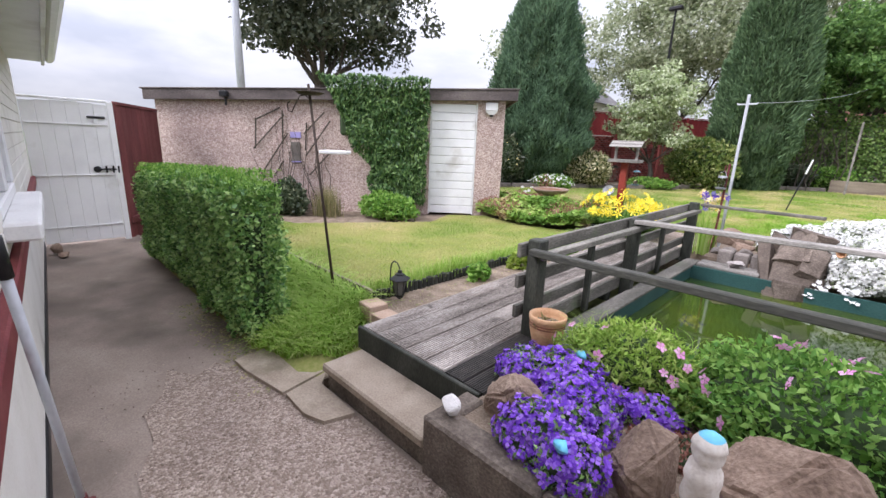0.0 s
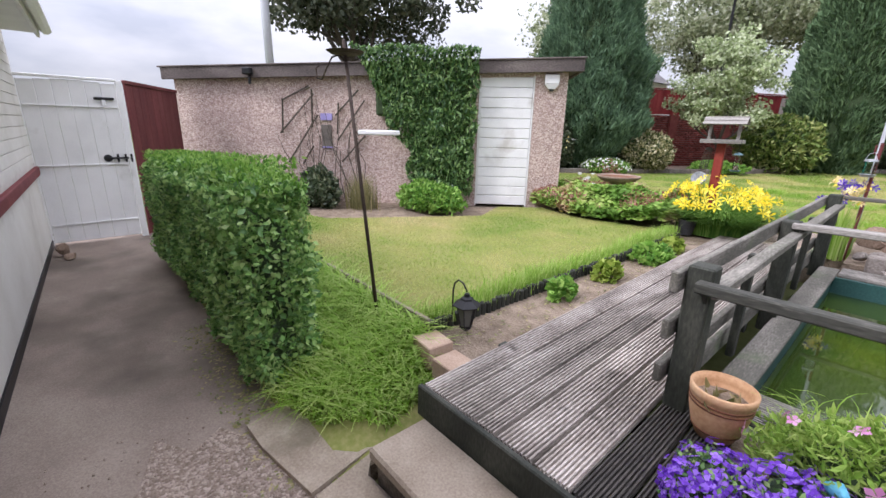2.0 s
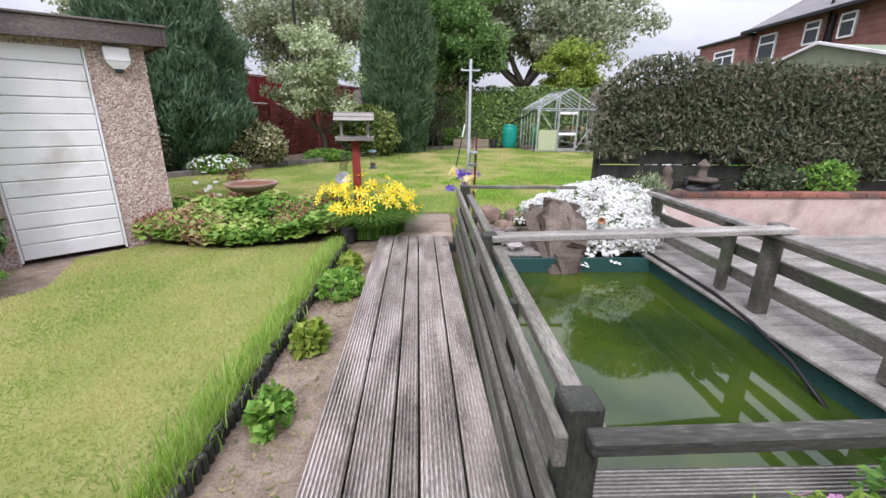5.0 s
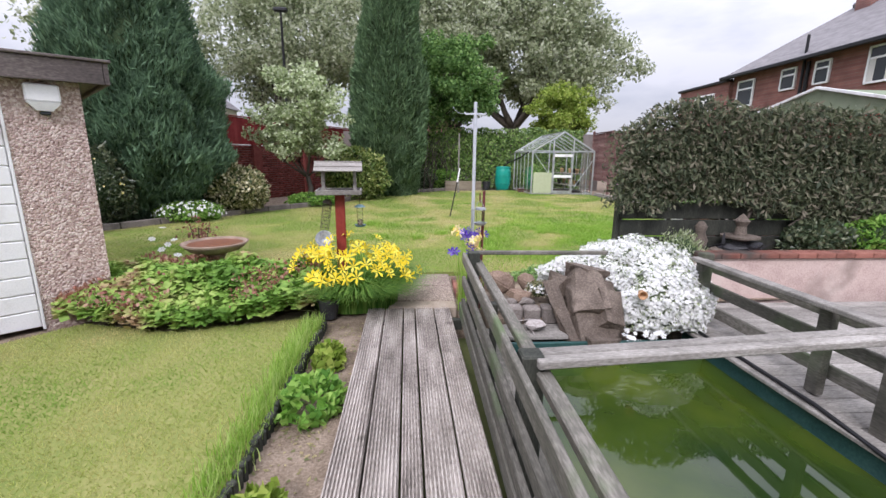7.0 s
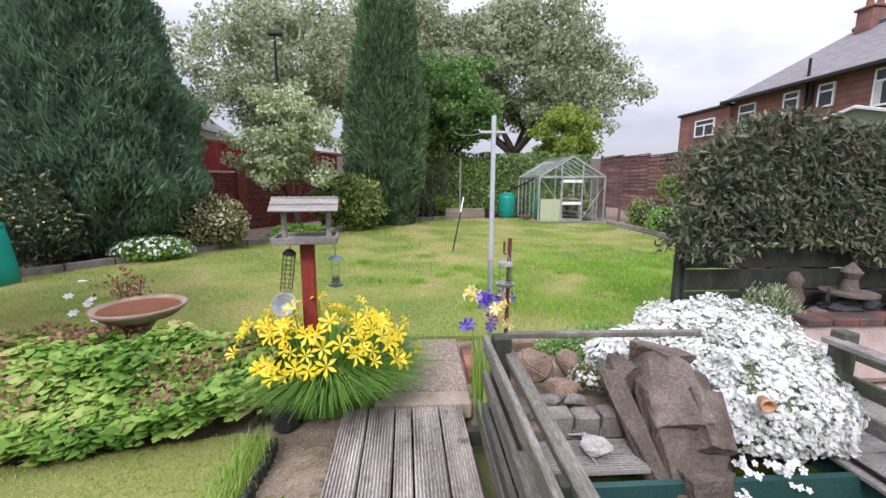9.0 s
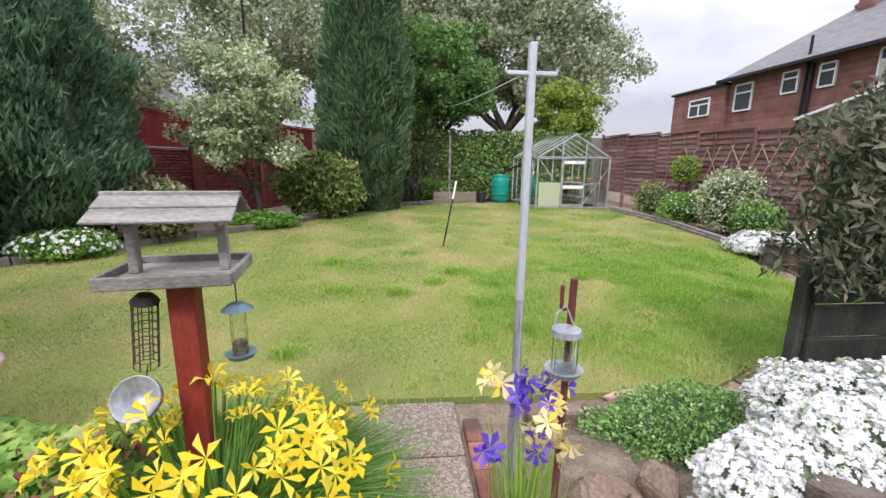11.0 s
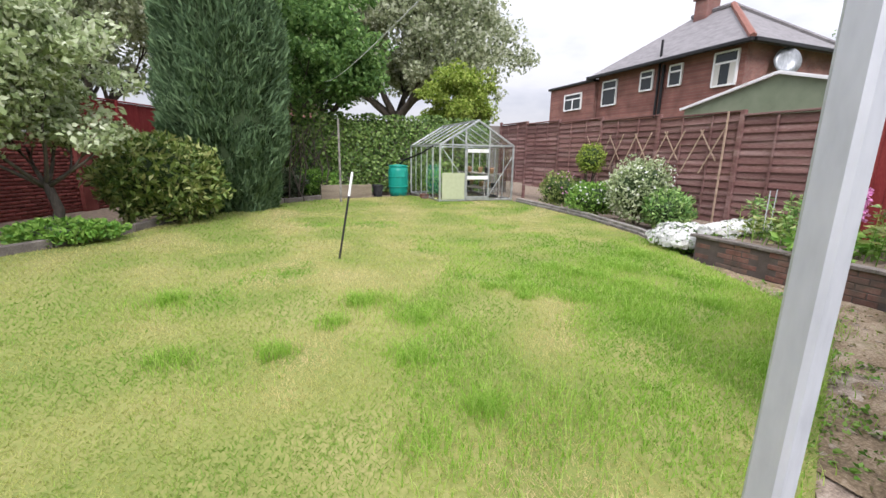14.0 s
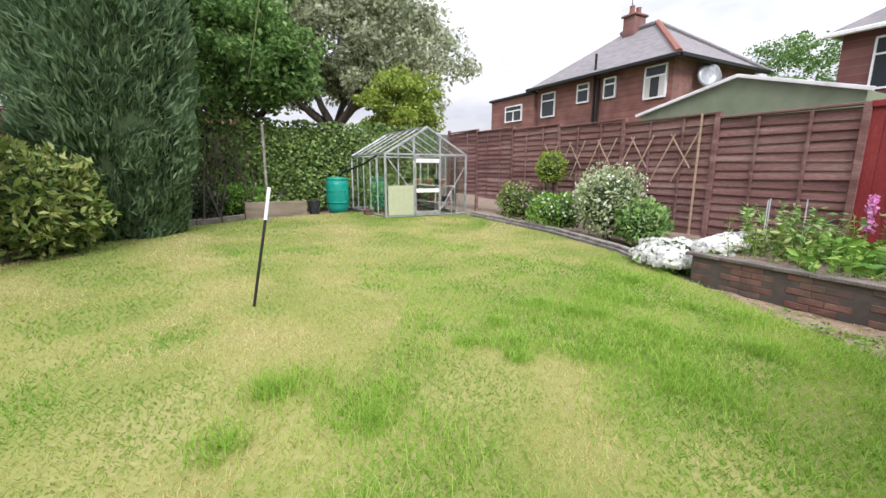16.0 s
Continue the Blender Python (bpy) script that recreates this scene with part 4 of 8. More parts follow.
step = thing("step", (-1.85, 1.8, -0.17), "worn stone slab step below the deck", "step", kind="structure")
part("tread", box(-2.34, -1.37, 1.64, 1.953, -0.06, 0.0, 0.012), SLAB, step)
part("riser", box(-2.31, -1.37, 1.665, 1.95, -0.2, -0.06, 0.006), WALLSTONE, step)
slabs = thing("flagstones", (-2.7, 1.6, -0.17), "cracked sandstone flags beside the step", "paving", kind="structure")
for c in ([(-2.8, 1.33), (-2.4, 1.4), (-2.47, 1.76), (-2.5, 2.0), (-2.83, 2.06), (-3.04, 1.98), (-3.06, 1.7), (-3.0, 1.32)], [(-2.38, 2.04), (-2.4, 2.28), (-2.7, 2.28), (-2.7, 2.22)], [(-2.12, 1.4), (-1.98, 1.45), (-1.93, 1.62), (-2.33, 1.63), (-2.44, 1.72), (-2.375, 1.41)]):
    part("flagstone", sheet(c, -0.138, 0.08), SLAB, slabs)

# ---- pond ----
pond = thing("pond", (-0.45, 4.6, -0.1), "raised fish pond with green water and a blue-green liner", "pond", kind="structure")
part("water", box(-1.36, 0.44, 3.2, 6.3, -0.12, -0.05), WATER, pond, "murky green water")
for a in ((-1.40, -1.362, 2.9, 6.3), (0.442, 0.48, 2.9, 6.3)):
    part("liner", box(*a, -0.15, 0.085), LINER, pond, "blue-green pond liner")
part("liner", box(-1.362, 0.442, 3.15, 3.198, -0.15, 0.085), LINER, pond)
part("liner", box(-1.362, 0.442, 6.0, 6.04, -0.15, 0.1), LINER, pond)
part("rim", box(0.40, 0.52, 2.8, 6.35, 0.088, 0.118, 0.006), GREYWOOD, pond, "grey timber rim")
part("rim", box(-1.50, -1.35, 2.85, 6.3, 0.088, 0.118, 0.006), RAIL, pond)
part("rim", box(-1.345, 0.395, 2.83, 2.96, 0.07, 0.1, 0.006), RAIL, pond)

rail_l = thing("pond_railing", (-1.55, 4.5, 0.1), "weathered dark timber railing between deck and pond", "railing")
for y, h in ((2.79, 0.82), (4.45, 0.8), (6.33, 0.82)):
    part("post", box(-1.58, -1.48, y - 0.05, y + 0.05, 0.0, h, 0.008), BLACKWOOD, rail_l)
for y in (3.6, 5.3):
    part("upright", box(-1.555, -1.515, y - 0.03, y + 0.03, 0.1, 0.72, 0.006), BLACKWOOD, rail_l)
for z, hh in ((0.745, 0.095), (0.53, 0.09), (0.32, 0.09)):
    part("rail", beam((-1.605, 2.68, z), (-1.605, 6.42, z), 0.032, hh, 0.006), RAIL, rail_l)
part("top_rail", beam((-1.485, 2.76, 0.712), (-1.485, 6.4, 0.712), 0.065, 0.045, 0.006), RAIL, rail_l, "flat grey top rail")
part("kick_board", beam((-1.6, 2.9, 0.17), (-1.6, 6.7, 0.17), 0.03, 0.12, 0.006), RAIL, rail_l)

b1 = single("pond_beam", beam((-1.53, 2.708, 0.748), (0.66, 2.75, 0.748), 0.06, 0.045, 0.006), DARKRAIL, "dark weathered timber beam spanning the pond", "beam", "beams over the pond")
b2 = thing("pond_beam", (-0.45, 4.55, 0.78), "pair of grey timber boards spanning the pond", "beam", "beams over the pond")
part("board", beam((-1.52, 4.4, 0.775), (0.62, 4.6, 0.775), 0.062, 0.04, 0.006), GREYWOOD, b2)
part("board", beam((-1.52, 4.485, 0.768), (0.62, 4.685, 0.768), 0.062, 0.04, 0.006), GREYWOOD, b2)
single("pond_bar", beam((-1.48, 6.42, 0.79), (-0.3, 6.4, 0.79), 0.04, 0.035, 0.006), RAIL, "thin dark timber bar at the end of the pond", "beam", "beams over the pond")

rail_r = thing("pond_railing", (0.62, 4.8, 0.1), "weathered timber railing with three boards beside the pond", "railing")
for y in (3.0, 4.75, 6.38):
    part("post", box(0.57, 0.67, y - 0.05, y + 0.05, 0.06, 0.79, 0.008), RAIL, rail_r)
for y in (3.8, 5.2):
    part("upright", box(0.6, 0.66, y - 0.045, y + 0.045, 0.1, 0.72, 0.006), RAIL, rail_r)
for z, hh in ((0.66, 0.1), (0.46, 0.095), (0.26, 0.095)):
    part("rail", beam((0.69, 2.7, z), (0.69, 6.46, z), 0.032, hh, 0.006), RAIL, rail_r)
part("top_rail", beam((0.55, 2.8, 0.73), (0.55, 6.42, 0.73), 0.09, 0.036, 0.006), GREYWOOD, rail_r)
single("pond_hose", tube([(0.45, 6.3, 0.14), (0.46, 5.6, 0.135), (0.44, 5.0, 0.14), (0.4, 4.5, 0.11), (0.36, 4.1, 0.05), (0.33, 3.8, -0.06)], 0.014, 8), BLACK, "black rubber hose lying along the pond rim", "hose", smooth=True)

side_deck = thing("side_deck", (2.5, 5.2, 0.05), "grey timber deck beyond the pond", "deck", kind="structure")
for i in range(26):
    y0 = 3.0 + i * 0.153
    part("board", box(0.53, 5.6, y0, y0 + 0.146, 0.06, 0.088, 0.004), GREYWOOD, side_deck)

# ---- raised bed, dark boards and the big dark shrub ----
bed = thing("raised_bed", (3.2, 7.3, 0.05), "low pink-washed brick wall of a raised bed", "wall", kind="structure")
part("wall", box(1.12, 5.8, 7.12, 7.24, 0.0, 0.555), PINKWASH, bed)
for i in range(21):
    part("coping_brick", box(1.1 + i * 0.224, 1.1 + i * 0.224 + 0.215, 7.08, 7.28, 0.558, 0.615, 0.006), BRICK, bed)
part("wall", box(1.12, 1.24, 7.242, 7.6, 0.0, 0.555), PINKWASH, bed)
part("soil", box(1.242, 5.8, 7.242, 7.62, 0.0, 0.5), SOIL, bed)
boards = thing("sleeper_fence", (2.9, 7.66, 0.05), "low fence of black-stained horizontal boards", "fence")
for i in range(5):
    part("board", box(0.42, 5.9, 7.64, 7.68, 0.1 + i * 0.206, 0.1 + i * 0.206 + 0.19, 0.006), BLACKWOOD, boards)
for x0 in (0.38, 2.2, 4.0, 5.8):
    part("post", box(x0, x0 + 0.08, 7.682, 7.76, 0.0, 1.15, 0.006), BLACKWOOD, boards)

# ---- fences round the rear garden ----
fence = thing("lap_fence", (5.95, 15, 0.3), "tall brown overlapped board fence with worn slats", "fence", kind="structure")
FZ0 = 0.36
ys = [10.8 + i * 1.83 for i in range(7)]
slat = {}
for i, y0 in enumerate(ys[:-1]):
    y1 = ys[i + 1]
    lift = 0.073 * i
    for k in range(15):
        z0 = FZ0 + lift + k * 0.134
        bm = bmesh.new()
        wob = 0.012 * math.sin(i * 3.1 + k * 1.7)
        vs = [bm.verts.new(c) for c in ((5.93, y0 + 0.045, z0 + wob), (5.93, y1 - 0.045, z0 - wob), (5.945, y1 - 0.045, z0 - wob), (5.945, y0 + 0.045, z0 + wob), (5.962, y0 + 0.045, z0 + 0.155 + wob), (5.962, y1 - 0.045, z0 + 0.155 - wob), (5.972, y1 - 0.045, z0 + 0.155 - wob), (5.972, y0 + 0.045, z0 + 0.155 + wob))]
        for f in ((0, 1, 2, 3), (4, 5, 6, 7), (0, 1, 5, 4), (1, 2, 6, 5), (2, 3, 7, 6), (3, 0, 4, 7)):
            bm.faces.new([vs[j] for j in f])
        part("slat", bm, LAP, fence)
    for yy in (y0 + 0.55, y0 + 1.2):
        part("batten", box(5.905, 5.929, yy, yy + 0.04, FZ0 + lift, FZ0 + lift + 2.02, 0.003), LAP, fence)
    part("capping", box(5.9, 5.99, y0 + 0.03, y1 - 0.03, FZ0 + lift + 2.04, FZ0 + lift + 2.075, 0.006), LAP, fence)
for i, y0 in enumerate(ys):
    part("post", box(5.9, 5.985, y0 - 0.042, y0 + 0.042, 0.1, FZ0 + 2.08 + 0.073 * i, 0.006), LAP, fence)
gap = thing("red_gate_panel", (5.95, 9.9, 0.3), "bright red painted boarded panel at the end of the fence", "fence", kind="structure")
for i in range(12):
    part("board", box(5.93, 5.955, 9.0 + i * 0.148, 9.0 + i * 0.148 + 0.143, 0.2, 2.42, 0.004), REDPAINT, gap)
part("rail", box(5.9, 5.928, 9.0, 10.77, 2.36, 2.44, 0.004), REDPAINT, gap)

LF_P, LF_D = Vector((-8.25, 15.83, 0)), Vector((math.sin(radians(27)), math.cos(radians(27)), 0))
LF_N = Vector((LF_D.y, -LF_D.x, 0))
LF_M = Matrix(((LF_D.x, LF_N.x, 0, LF_P.x), (LF_D.y, LF_N.y, 0, LF_P.y), (0, 0, 1, 0), (0, 0, 0, 1)))


def fbox(x0, x1, y0, y1, z0, z1, bevel=0.0):
    b = box(x0, x1, y0, y1, z0, z1, bevel)
    bmesh.ops.transform(b, matrix=LF_M, verts=b.verts)
    return b


bw = thing("boundary_wall", tuple(LF_P), "red painted brick boundary wall with a red board fence on top", "wall", kind="structure")
part("wall_core", fbox(-9.5, 9.0, -0.2, -0.02, 0.0, 1.98), MORTAR, bw)
bv, bf, bo = [], [], 0
for r in range(25):
    for c in range(82):
        x0 = -9.45 + c * 0.225 + (0.1125 if r % 2 else 0)
        z0 = 0.05 + r * 0.0765
        d = 0.004 * math.sin(c * 12.9 + r * 78.2)
        for X in (x0, x0 + 0.215):
            for Y in (-0.05, 0.0 + d):
                for Z in (z0, z0 + 0.066):
                    bv.append(LF_M @ Vector((X, Y, Z)))
        bf += [(bo + a, bo + b, bo + c_, bo + e) for a, b, c_, e in ((0, 1, 3, 2), (4, 6, 7, 5), (0, 4, 5, 1), (2, 3, 7, 6), (0, 2, 6, 4), (1, 5, 7, 3))]
        bo += 8
REDBRICK = surf("red_washed_brick", [(0.1, 0.026, 0.022), (0.16, 0.04, 0.034), (0.22, 0.075, 0.06)], 6, 90, 0.9, 0.4, vary="island", amount=0.25)
part("brickwork", arrays_mesh("brickwork", np.array([tuple(v) for v in bv]), np.array(bf)), REDBRICK, bw, kind="stuff")
for x0 in (-8, -5.6, -3.2, -0.8, 1.6, 4.0, 6.4, 8.6):
    part("pier", fbox(x0, x0 + 0.34, 0.005, 0.11, 0.0, 2.0, 0.006), REDBRICK, bw)
for i in range(124):
    x0 = -9.5 + i * 0.149
    part("board", fbox(x0, x0 + 0.145, -0.12, -0.1, 2.0, 2.84, 0.003), REDPAINT, bw)
for x0 in [-9.4 + i * 1.85 for i in range(10)]:
    part("fence_post", fbox(x0, x0 + 0.08, -0.098, -0.02, 2.0, 2.85, 0.005), REDPAINT, bw)
part("capping", fbox(-9.5, 9.0, -0.15, -0.06, 2.852, 2.885, 0.005), REDPAINT, bw)

# ---- greenhouse ----
gh = thing("greenhouse", (3.43, 19.8, 0.32), "old aluminium greenhouse with grimy clear panes", "greenhouse")
GX0, GX1, GY0, GY1, GZ0, GZE, GZA = 2.27, 4.62, 18.48, 21.4, 0.32, 1.93, 2.62
GXM = (GX0 + GX1) / 2


def bar(p, q, w=0.04):
    part("frame_bar", beam(p, q, w, w, 0.004), ALU, gh)


part("base", box(GX0 - 0.04, GX1 + 0.04, GY0 - 0.04, GY1 + 0.04, 0.1, GZ0, 0.01), GREYROCK, gh)
for yy in (GY0, GY1):
    for xx in (GX0, GX1):
        bar((xx, yy, GZ0), (xx, yy, GZE), 0.05)
    bar((GX0, yy, GZE), (GXM, yy, GZA), 0.05)
    bar((GX1, yy, GZE), (GXM, yy, GZA), 0.05)
    bar((GX0, yy, GZE), (GX1, yy, GZE))
    bar((GX0, yy, GZ0 + 0.03), (GX1, yy, GZ0 + 0.03))
    for xx in (3.06, 3.82):
        bar((xx, yy, GZ0), (xx, yy, GZE + 0.45))
for xx in (GX0, GX1):
    bar((xx, GY0, GZE), (xx, GY1, GZE), 0.05)
    bar((xx, GY0, GZ0 + 0.03), (xx, GY1, GZ0 + 0.03))
    for i in range(1, 5):
        yy = GY0 + (GY1 - GY0) * i / 5
        bar((xx, yy, GZ0), (xx, yy, GZE), 0.028)
        bar((xx, yy, GZE), (GXM, yy, GZA), 0.028)
bar((GXM, GY0, GZA), (GXM, GY1, GZA), 0.06)
bar((GX0, GY0 + 0.03, GZE), (3.06, GY0 + 0.03, GZ0 + 0.6), 0.022)
bar((GX1, GY0 + 0.03, GZE - 0.3), (3.82, GY0 + 0.03, GZ0 + 0.1), 0.022)
gdoor = part("door", beam((3.08, GY0 - 0.03, GZ0 + 0.08), (3.8, GY0 - 0.03, GZ0 + 0.08), 0.03, 0.12, 0.004), ALU, gh, "sliding greenhouse door")
for z, h in ((GZE - 0.16, 0.1), (1.0, 0.1)):
    part("door_rail", beam((3.08, GY0 - 0.03, z), (3.8, GY0 - 0.03, z), 0.03, h, 0.004), WHITE, gdoor)
for xx in (3.09, 3.79):
    part("door_stile", beam((xx, GY0 - 0.03, GZ0 + 0.02), (xx, GY0 - 0.03, GZE + 0.02), 0.035, 0.035, 0.004), ALU, gdoor)
part("lower_panel", box(GX0 + 0.06, 3.03, GY0 - 0.03, GY0 - 0.015, GZ0 + 0.06, GZ0 + 0.82), YELLOWFLAG, gh, "pale green board in the lower front")


def pane(c):
    bm = bmesh.new()
    c = [Vector(v) for v in c]
    n = (c[1] - c[0]).cross(c[2] - c[0]).normalized() * 0.003
    a, b = [bm.verts.new(v + n) for v in c], [bm.verts.new(v - n) for v in c]
    bm.faces.new(a)
    bm.faces.new(b[::-1])
    for i in range(len(c)):
        j = (i + 1) % len(c)
        bm.faces.new((a[j], a[i], b[i], b[j]))
    ob = part("pane", bm, GLASS, gh)
    ob.visible_shadow = False


for xx in (GX0, GX1):
    for i in range(5):
        y0, y1 = GY0 + (GY1 - GY0) * i / 5 + 0.02, GY0 + (GY1 - GY0) * (i + 1) / 5 - 0.02
        pane([(xx, y0, GZ0 + 0.05), (xx, y1, GZ0 + 0.05), (xx, y1, GZE - 0.03), (xx, y0, GZE - 0.03)])
        s = 0.03 if xx == GX0 else -0.03
        pane([(xx + s, y0, GZE + 0.02), (xx + s, y1, GZE + 0.02), (GXM - s, y1, GZA - 0.02), (GXM - s, y0, GZA - 0.02)])
for yy in (GY0, GY1):
    for x0, x1 in ((GX0 + 0.03, 3.04), (3.08, 3.8), (3.84, GX1 - 0.03)):
        pane([(x0, yy, GZ0 + 0.05), (x1, yy, GZ0 + 0.05), (x1, yy, GZE - 0.03), (x0, yy, GZE - 0.03)])
    pane([(GX0 + 0.1, yy, GZE + 0.03), (GX1 - 0.1, yy, GZE + 0.03), (GXM, yy, GZA - 0.05)])

# ---- hedge ----
HX0, HX1, HY0, HY1, HZ = -6.45, -3.12, 1.42, 1.78, 1.04


def hedge_fall(P):
    """The clipped top drops towards the gate."""
    return 0.13 * (HX1 - P[:, 0]) / (HX1 - HX0) * np.clip(P[:, 2] / HZ, 0, 1)


def hedge_skin(n, depth):
    faces = [((HX0, HX1), (HY0, HY1), (HZ, HZ), (0, 0, 1)), ((HX0, HX1), (HY0, HY0), (-0.12, HZ), (0, -1, 0)), ((HX0, HX1), (HY1, HY1), (-0.05, HZ), (0, 1, 0)), ((HX1, HX1), (HY0, HY1), (-0.12, HZ), (1, 0, 0)), ((HX0, HX0), (HY0, HY1), (-0.1, HZ), (-1, 0, 0))]
    area = [3.33 * 0.36, 3.33 * 1.1, 3.33 * 1.1, 0.4 * 1.1, 0.36 * 1.1]
    Ps, Ds = [], []
    for (a, b, c, d), ar in zip(faces, area):
        k = int(n * ar / sum(area))
        P = np.column_stack([RNG.uniform(*a, k), RNG.uniform(*b, k), RNG.uniform(*c, k)])
        D = np.tile(np.array(d, float), (k, 1))
        P += D * ((lumps(P, 3, 2.2) * 0.1 + lumps(P, 8, 6) * 0.05) - RNG.uniform(0, depth, k) + 0.02)[:, None]
        low = np.clip((0.12 - P[:, 2]) / 0.25, 0, 1)
        P[:, 1] += np.where(P[:, 1] > 1.6, -1, 1) * low * 0.08
        P[:, 2] -= hedge_fall(P)
        Ps.append(P)
        Ds.append(D)
    return np.concatenate(Ps), np.concatenate(Ds)


hedge = thing("hedge", (-5, 1.7, -0.15), "clipped green privet hedge with pale new growth on top", "hedge")
# solid dark block whose colour gives the shade between the hedge leaves
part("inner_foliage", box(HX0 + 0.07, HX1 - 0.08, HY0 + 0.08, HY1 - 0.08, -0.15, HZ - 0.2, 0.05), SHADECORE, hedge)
P, D = hedge_skin(34000, 0.1)
v, f = leaves(P, unit(D * 0.6 + RNG.normal(size=P.shape) * 0.7), 0.042 * RNG.uniform(0.6, 1.35, len(P)), 0.62, 0.14)
part("foliage", arrays_mesh("foliage", v, f), HEDGELEAF, hedge, kind="stuff")
k = 7000
P = np.column_stack([RNG.uniform(HX0, HX1, k), RNG.uniform(HY0, HY1, k), HZ - 0.03 + 0.17 * RNG.uniform(0, 1, k) ** 1.6])
P[:, 2] -= hedge_fall(P)
v, f = leaves(P, unit(RNG.normal(size=P.shape) * 0.6 + [0, 0, 0.9]), 0.035 * RNG.uniform(0.6, 1.3, k), 0.45, 0.12)
part("new_growth", arrays_mesh("new_growth", v, f), FRESH, hedge, "pale green new shoots")

# long grass beside the hedge
def bank_z(x, y):
    k = np.minimum(np.interp(y, [1.5, 2.38], [-0.16, 0.085]), np.interp(-np.asarray(x), [2.45, 2.95], [-0.16, 0.1]))
    return np.maximum(k, -0.16)


P = scatter([(-2.5, 1.85), (-2.62, 2.37), (-6.5, 2.38), (-6.5, 1.75), (-3.1, 1.75), (-3.2, 1.5), (-2.75, 1.6)], 24000)
P = np.column_stack([P, bank_z(P[:, 0], P[:, 1])])
a = RNG.uniform(0, 2 * np.pi, len(P))
v, f = arching(P, RNG.uniform(0.1, 0.32, len(P)) * np.interp(-P[:, 0], [2.5, 2.9], [0.45, 1]), np.column_stack([np.cos(a), np.sin(a), a * 0]) * RNG.uniform(0.5, 1.5, len(P))[:, None], 0.008, 4, 0.85)
single("long_grass", arrays_mesh("long_grass", v, f), LONGGRASS, "rank uncut grass between hedge and lawn", "grass", kind="stuff")
gx, gy = np.meshgrid(np.linspace(-7.2, -2.4, 30), np.linspace(1.5, 2.4, 12))
v = np.column_stack([gx.ravel(), gy.ravel(), bank_z(gx.ravel(), gy.ravel())])
i, j = np.meshgrid(np.arange(29), np.arange(11))
k = (j * 30 + i).ravel()[:, None]
single("grass_bank", arrays_mesh("grass_bank", v, k + [[0, 1, 31, 30]]), TURF, "grassy bank under the long grass", "grass", kind="structure")
single("edging_board", beam((-2.86, 2.4, 0.1), (-5.2, 2.4, 0.1), 0.03, 0.17, 0.005), PLANK, "weathered plank edging the lawn", "edging")

# ---- trees ----
def limb(bm, p, d, L, r, depth, ends, rnd, spread=0.75):
    """One branch and its forks; the tips of the last ones are kept in ends."""
    pts, rad = [p], [r]
    q, dd = Vector(p), Vector(d).normalized()
    for i in range(4):
        dd = (dd + Vector((rnd.uniform(-1, 1), rnd.uniform(-1, 1), rnd.uniform(-0.4, 0.7))) * 0.16).normalized()
        q = q + dd * L / 4
        pts.append(q.copy())
        rad.append(r * (1 - 0.14 * (i + 1)))
    tube(pts, rad, 7 if depth > 1 else 5, bm)
    ends.append((q.copy(), L))
    if depth == 0:
        return
    for k in range(3 if depth > 1 else 3):
        i = rnd.choice((2, 3, 4))
        nd = (dd + Vector((rnd.uniform(-1, 1), rnd.uniform(-1, 1), rnd.uniform(-0.35, 0.7))) * spread).normalized()
        limb(bm, pts[i], nd, L * rnd.uniform(0.6, 0.82), rad[i] * 0.68, depth - 1, ends, rnd, spread)


def tree(at, height, trunk_r, crown, radius, n, leaf, size, seed, label, first=0.28, lump=0.3, depth=3, clump=0.8, group=""):
    """A broad tree: forked limbs, and a crown of leaf clumps with gaps between them."""
    rnd = random.Random(seed)
    root = thing("tree", at, label, "tree", group)
    bm, ends = bmesh.new(), []
    fork = Vector((at[0], at[1], at[2] + height * first))
    tube([at, (at[0] + 0.1, at[1], at[2] + height * first * 0.5), fork], [trunk_r * 1.25, trunk_r, trunk_r * 0.85], 10, bm)
    for k in range(6):
        a = k * 1.05 + rnd.uniform(-0.3, 0.3)
        limb(bm, fork - Vector((0, 0, 0.1)), (math.cos(a) * 0.8, math.sin(a) * 0.8, rnd.uniform(0.5, 1.3)), height * 0.24, trunk_r * 0.5, depth - 1, ends, rnd)
    part("trunk", bm, BARK, root, smooth=True)
    c, r = np.array(crown), np.array(radius)
    k = max(50, int(r[0] * r[2] * 9))
    D = unit(RNG.normal(size=(k, 3)))
    D[:, 2] = np.where(D[:, 2] < -0.55, -D[:, 2], D[:, 2])
    C = c + D * r * (RNG.uniform(0.45, 1.0, k) * (1 + lump * lumps(D, seed, 1.8)))[:, None]
    tips = np.array([tuple(e[0]) for e in ends])
    tips = tips[(((tips - c) / r) ** 2).sum(1) < 1.3]
    C = np.concatenate([C, tips]) if len(tips) else C
    who = RNG.integers(0, len(C), n)
    off = unit(RNG.normal(size=(n, 3))) * (RNG.uniform(0.2, 1, n) ** 0.6)[:, None] * clump * RNG.uniform(0.6, 1.3, len(C))[who][:, None] * [1, 1, 0.7]
    P = C[who] + off
    v, f = leaves(P, unit(off * 0.5 + RNG.normal(size=(n, 3)) * 0.5 + [0, 0, -0.1]), size * RNG.uniform(0.6, 1.3, n), 0.6, 0.12)
    part("crown", arrays_mesh("crown", v, f), leaf, root, kind="stuff")
    return root


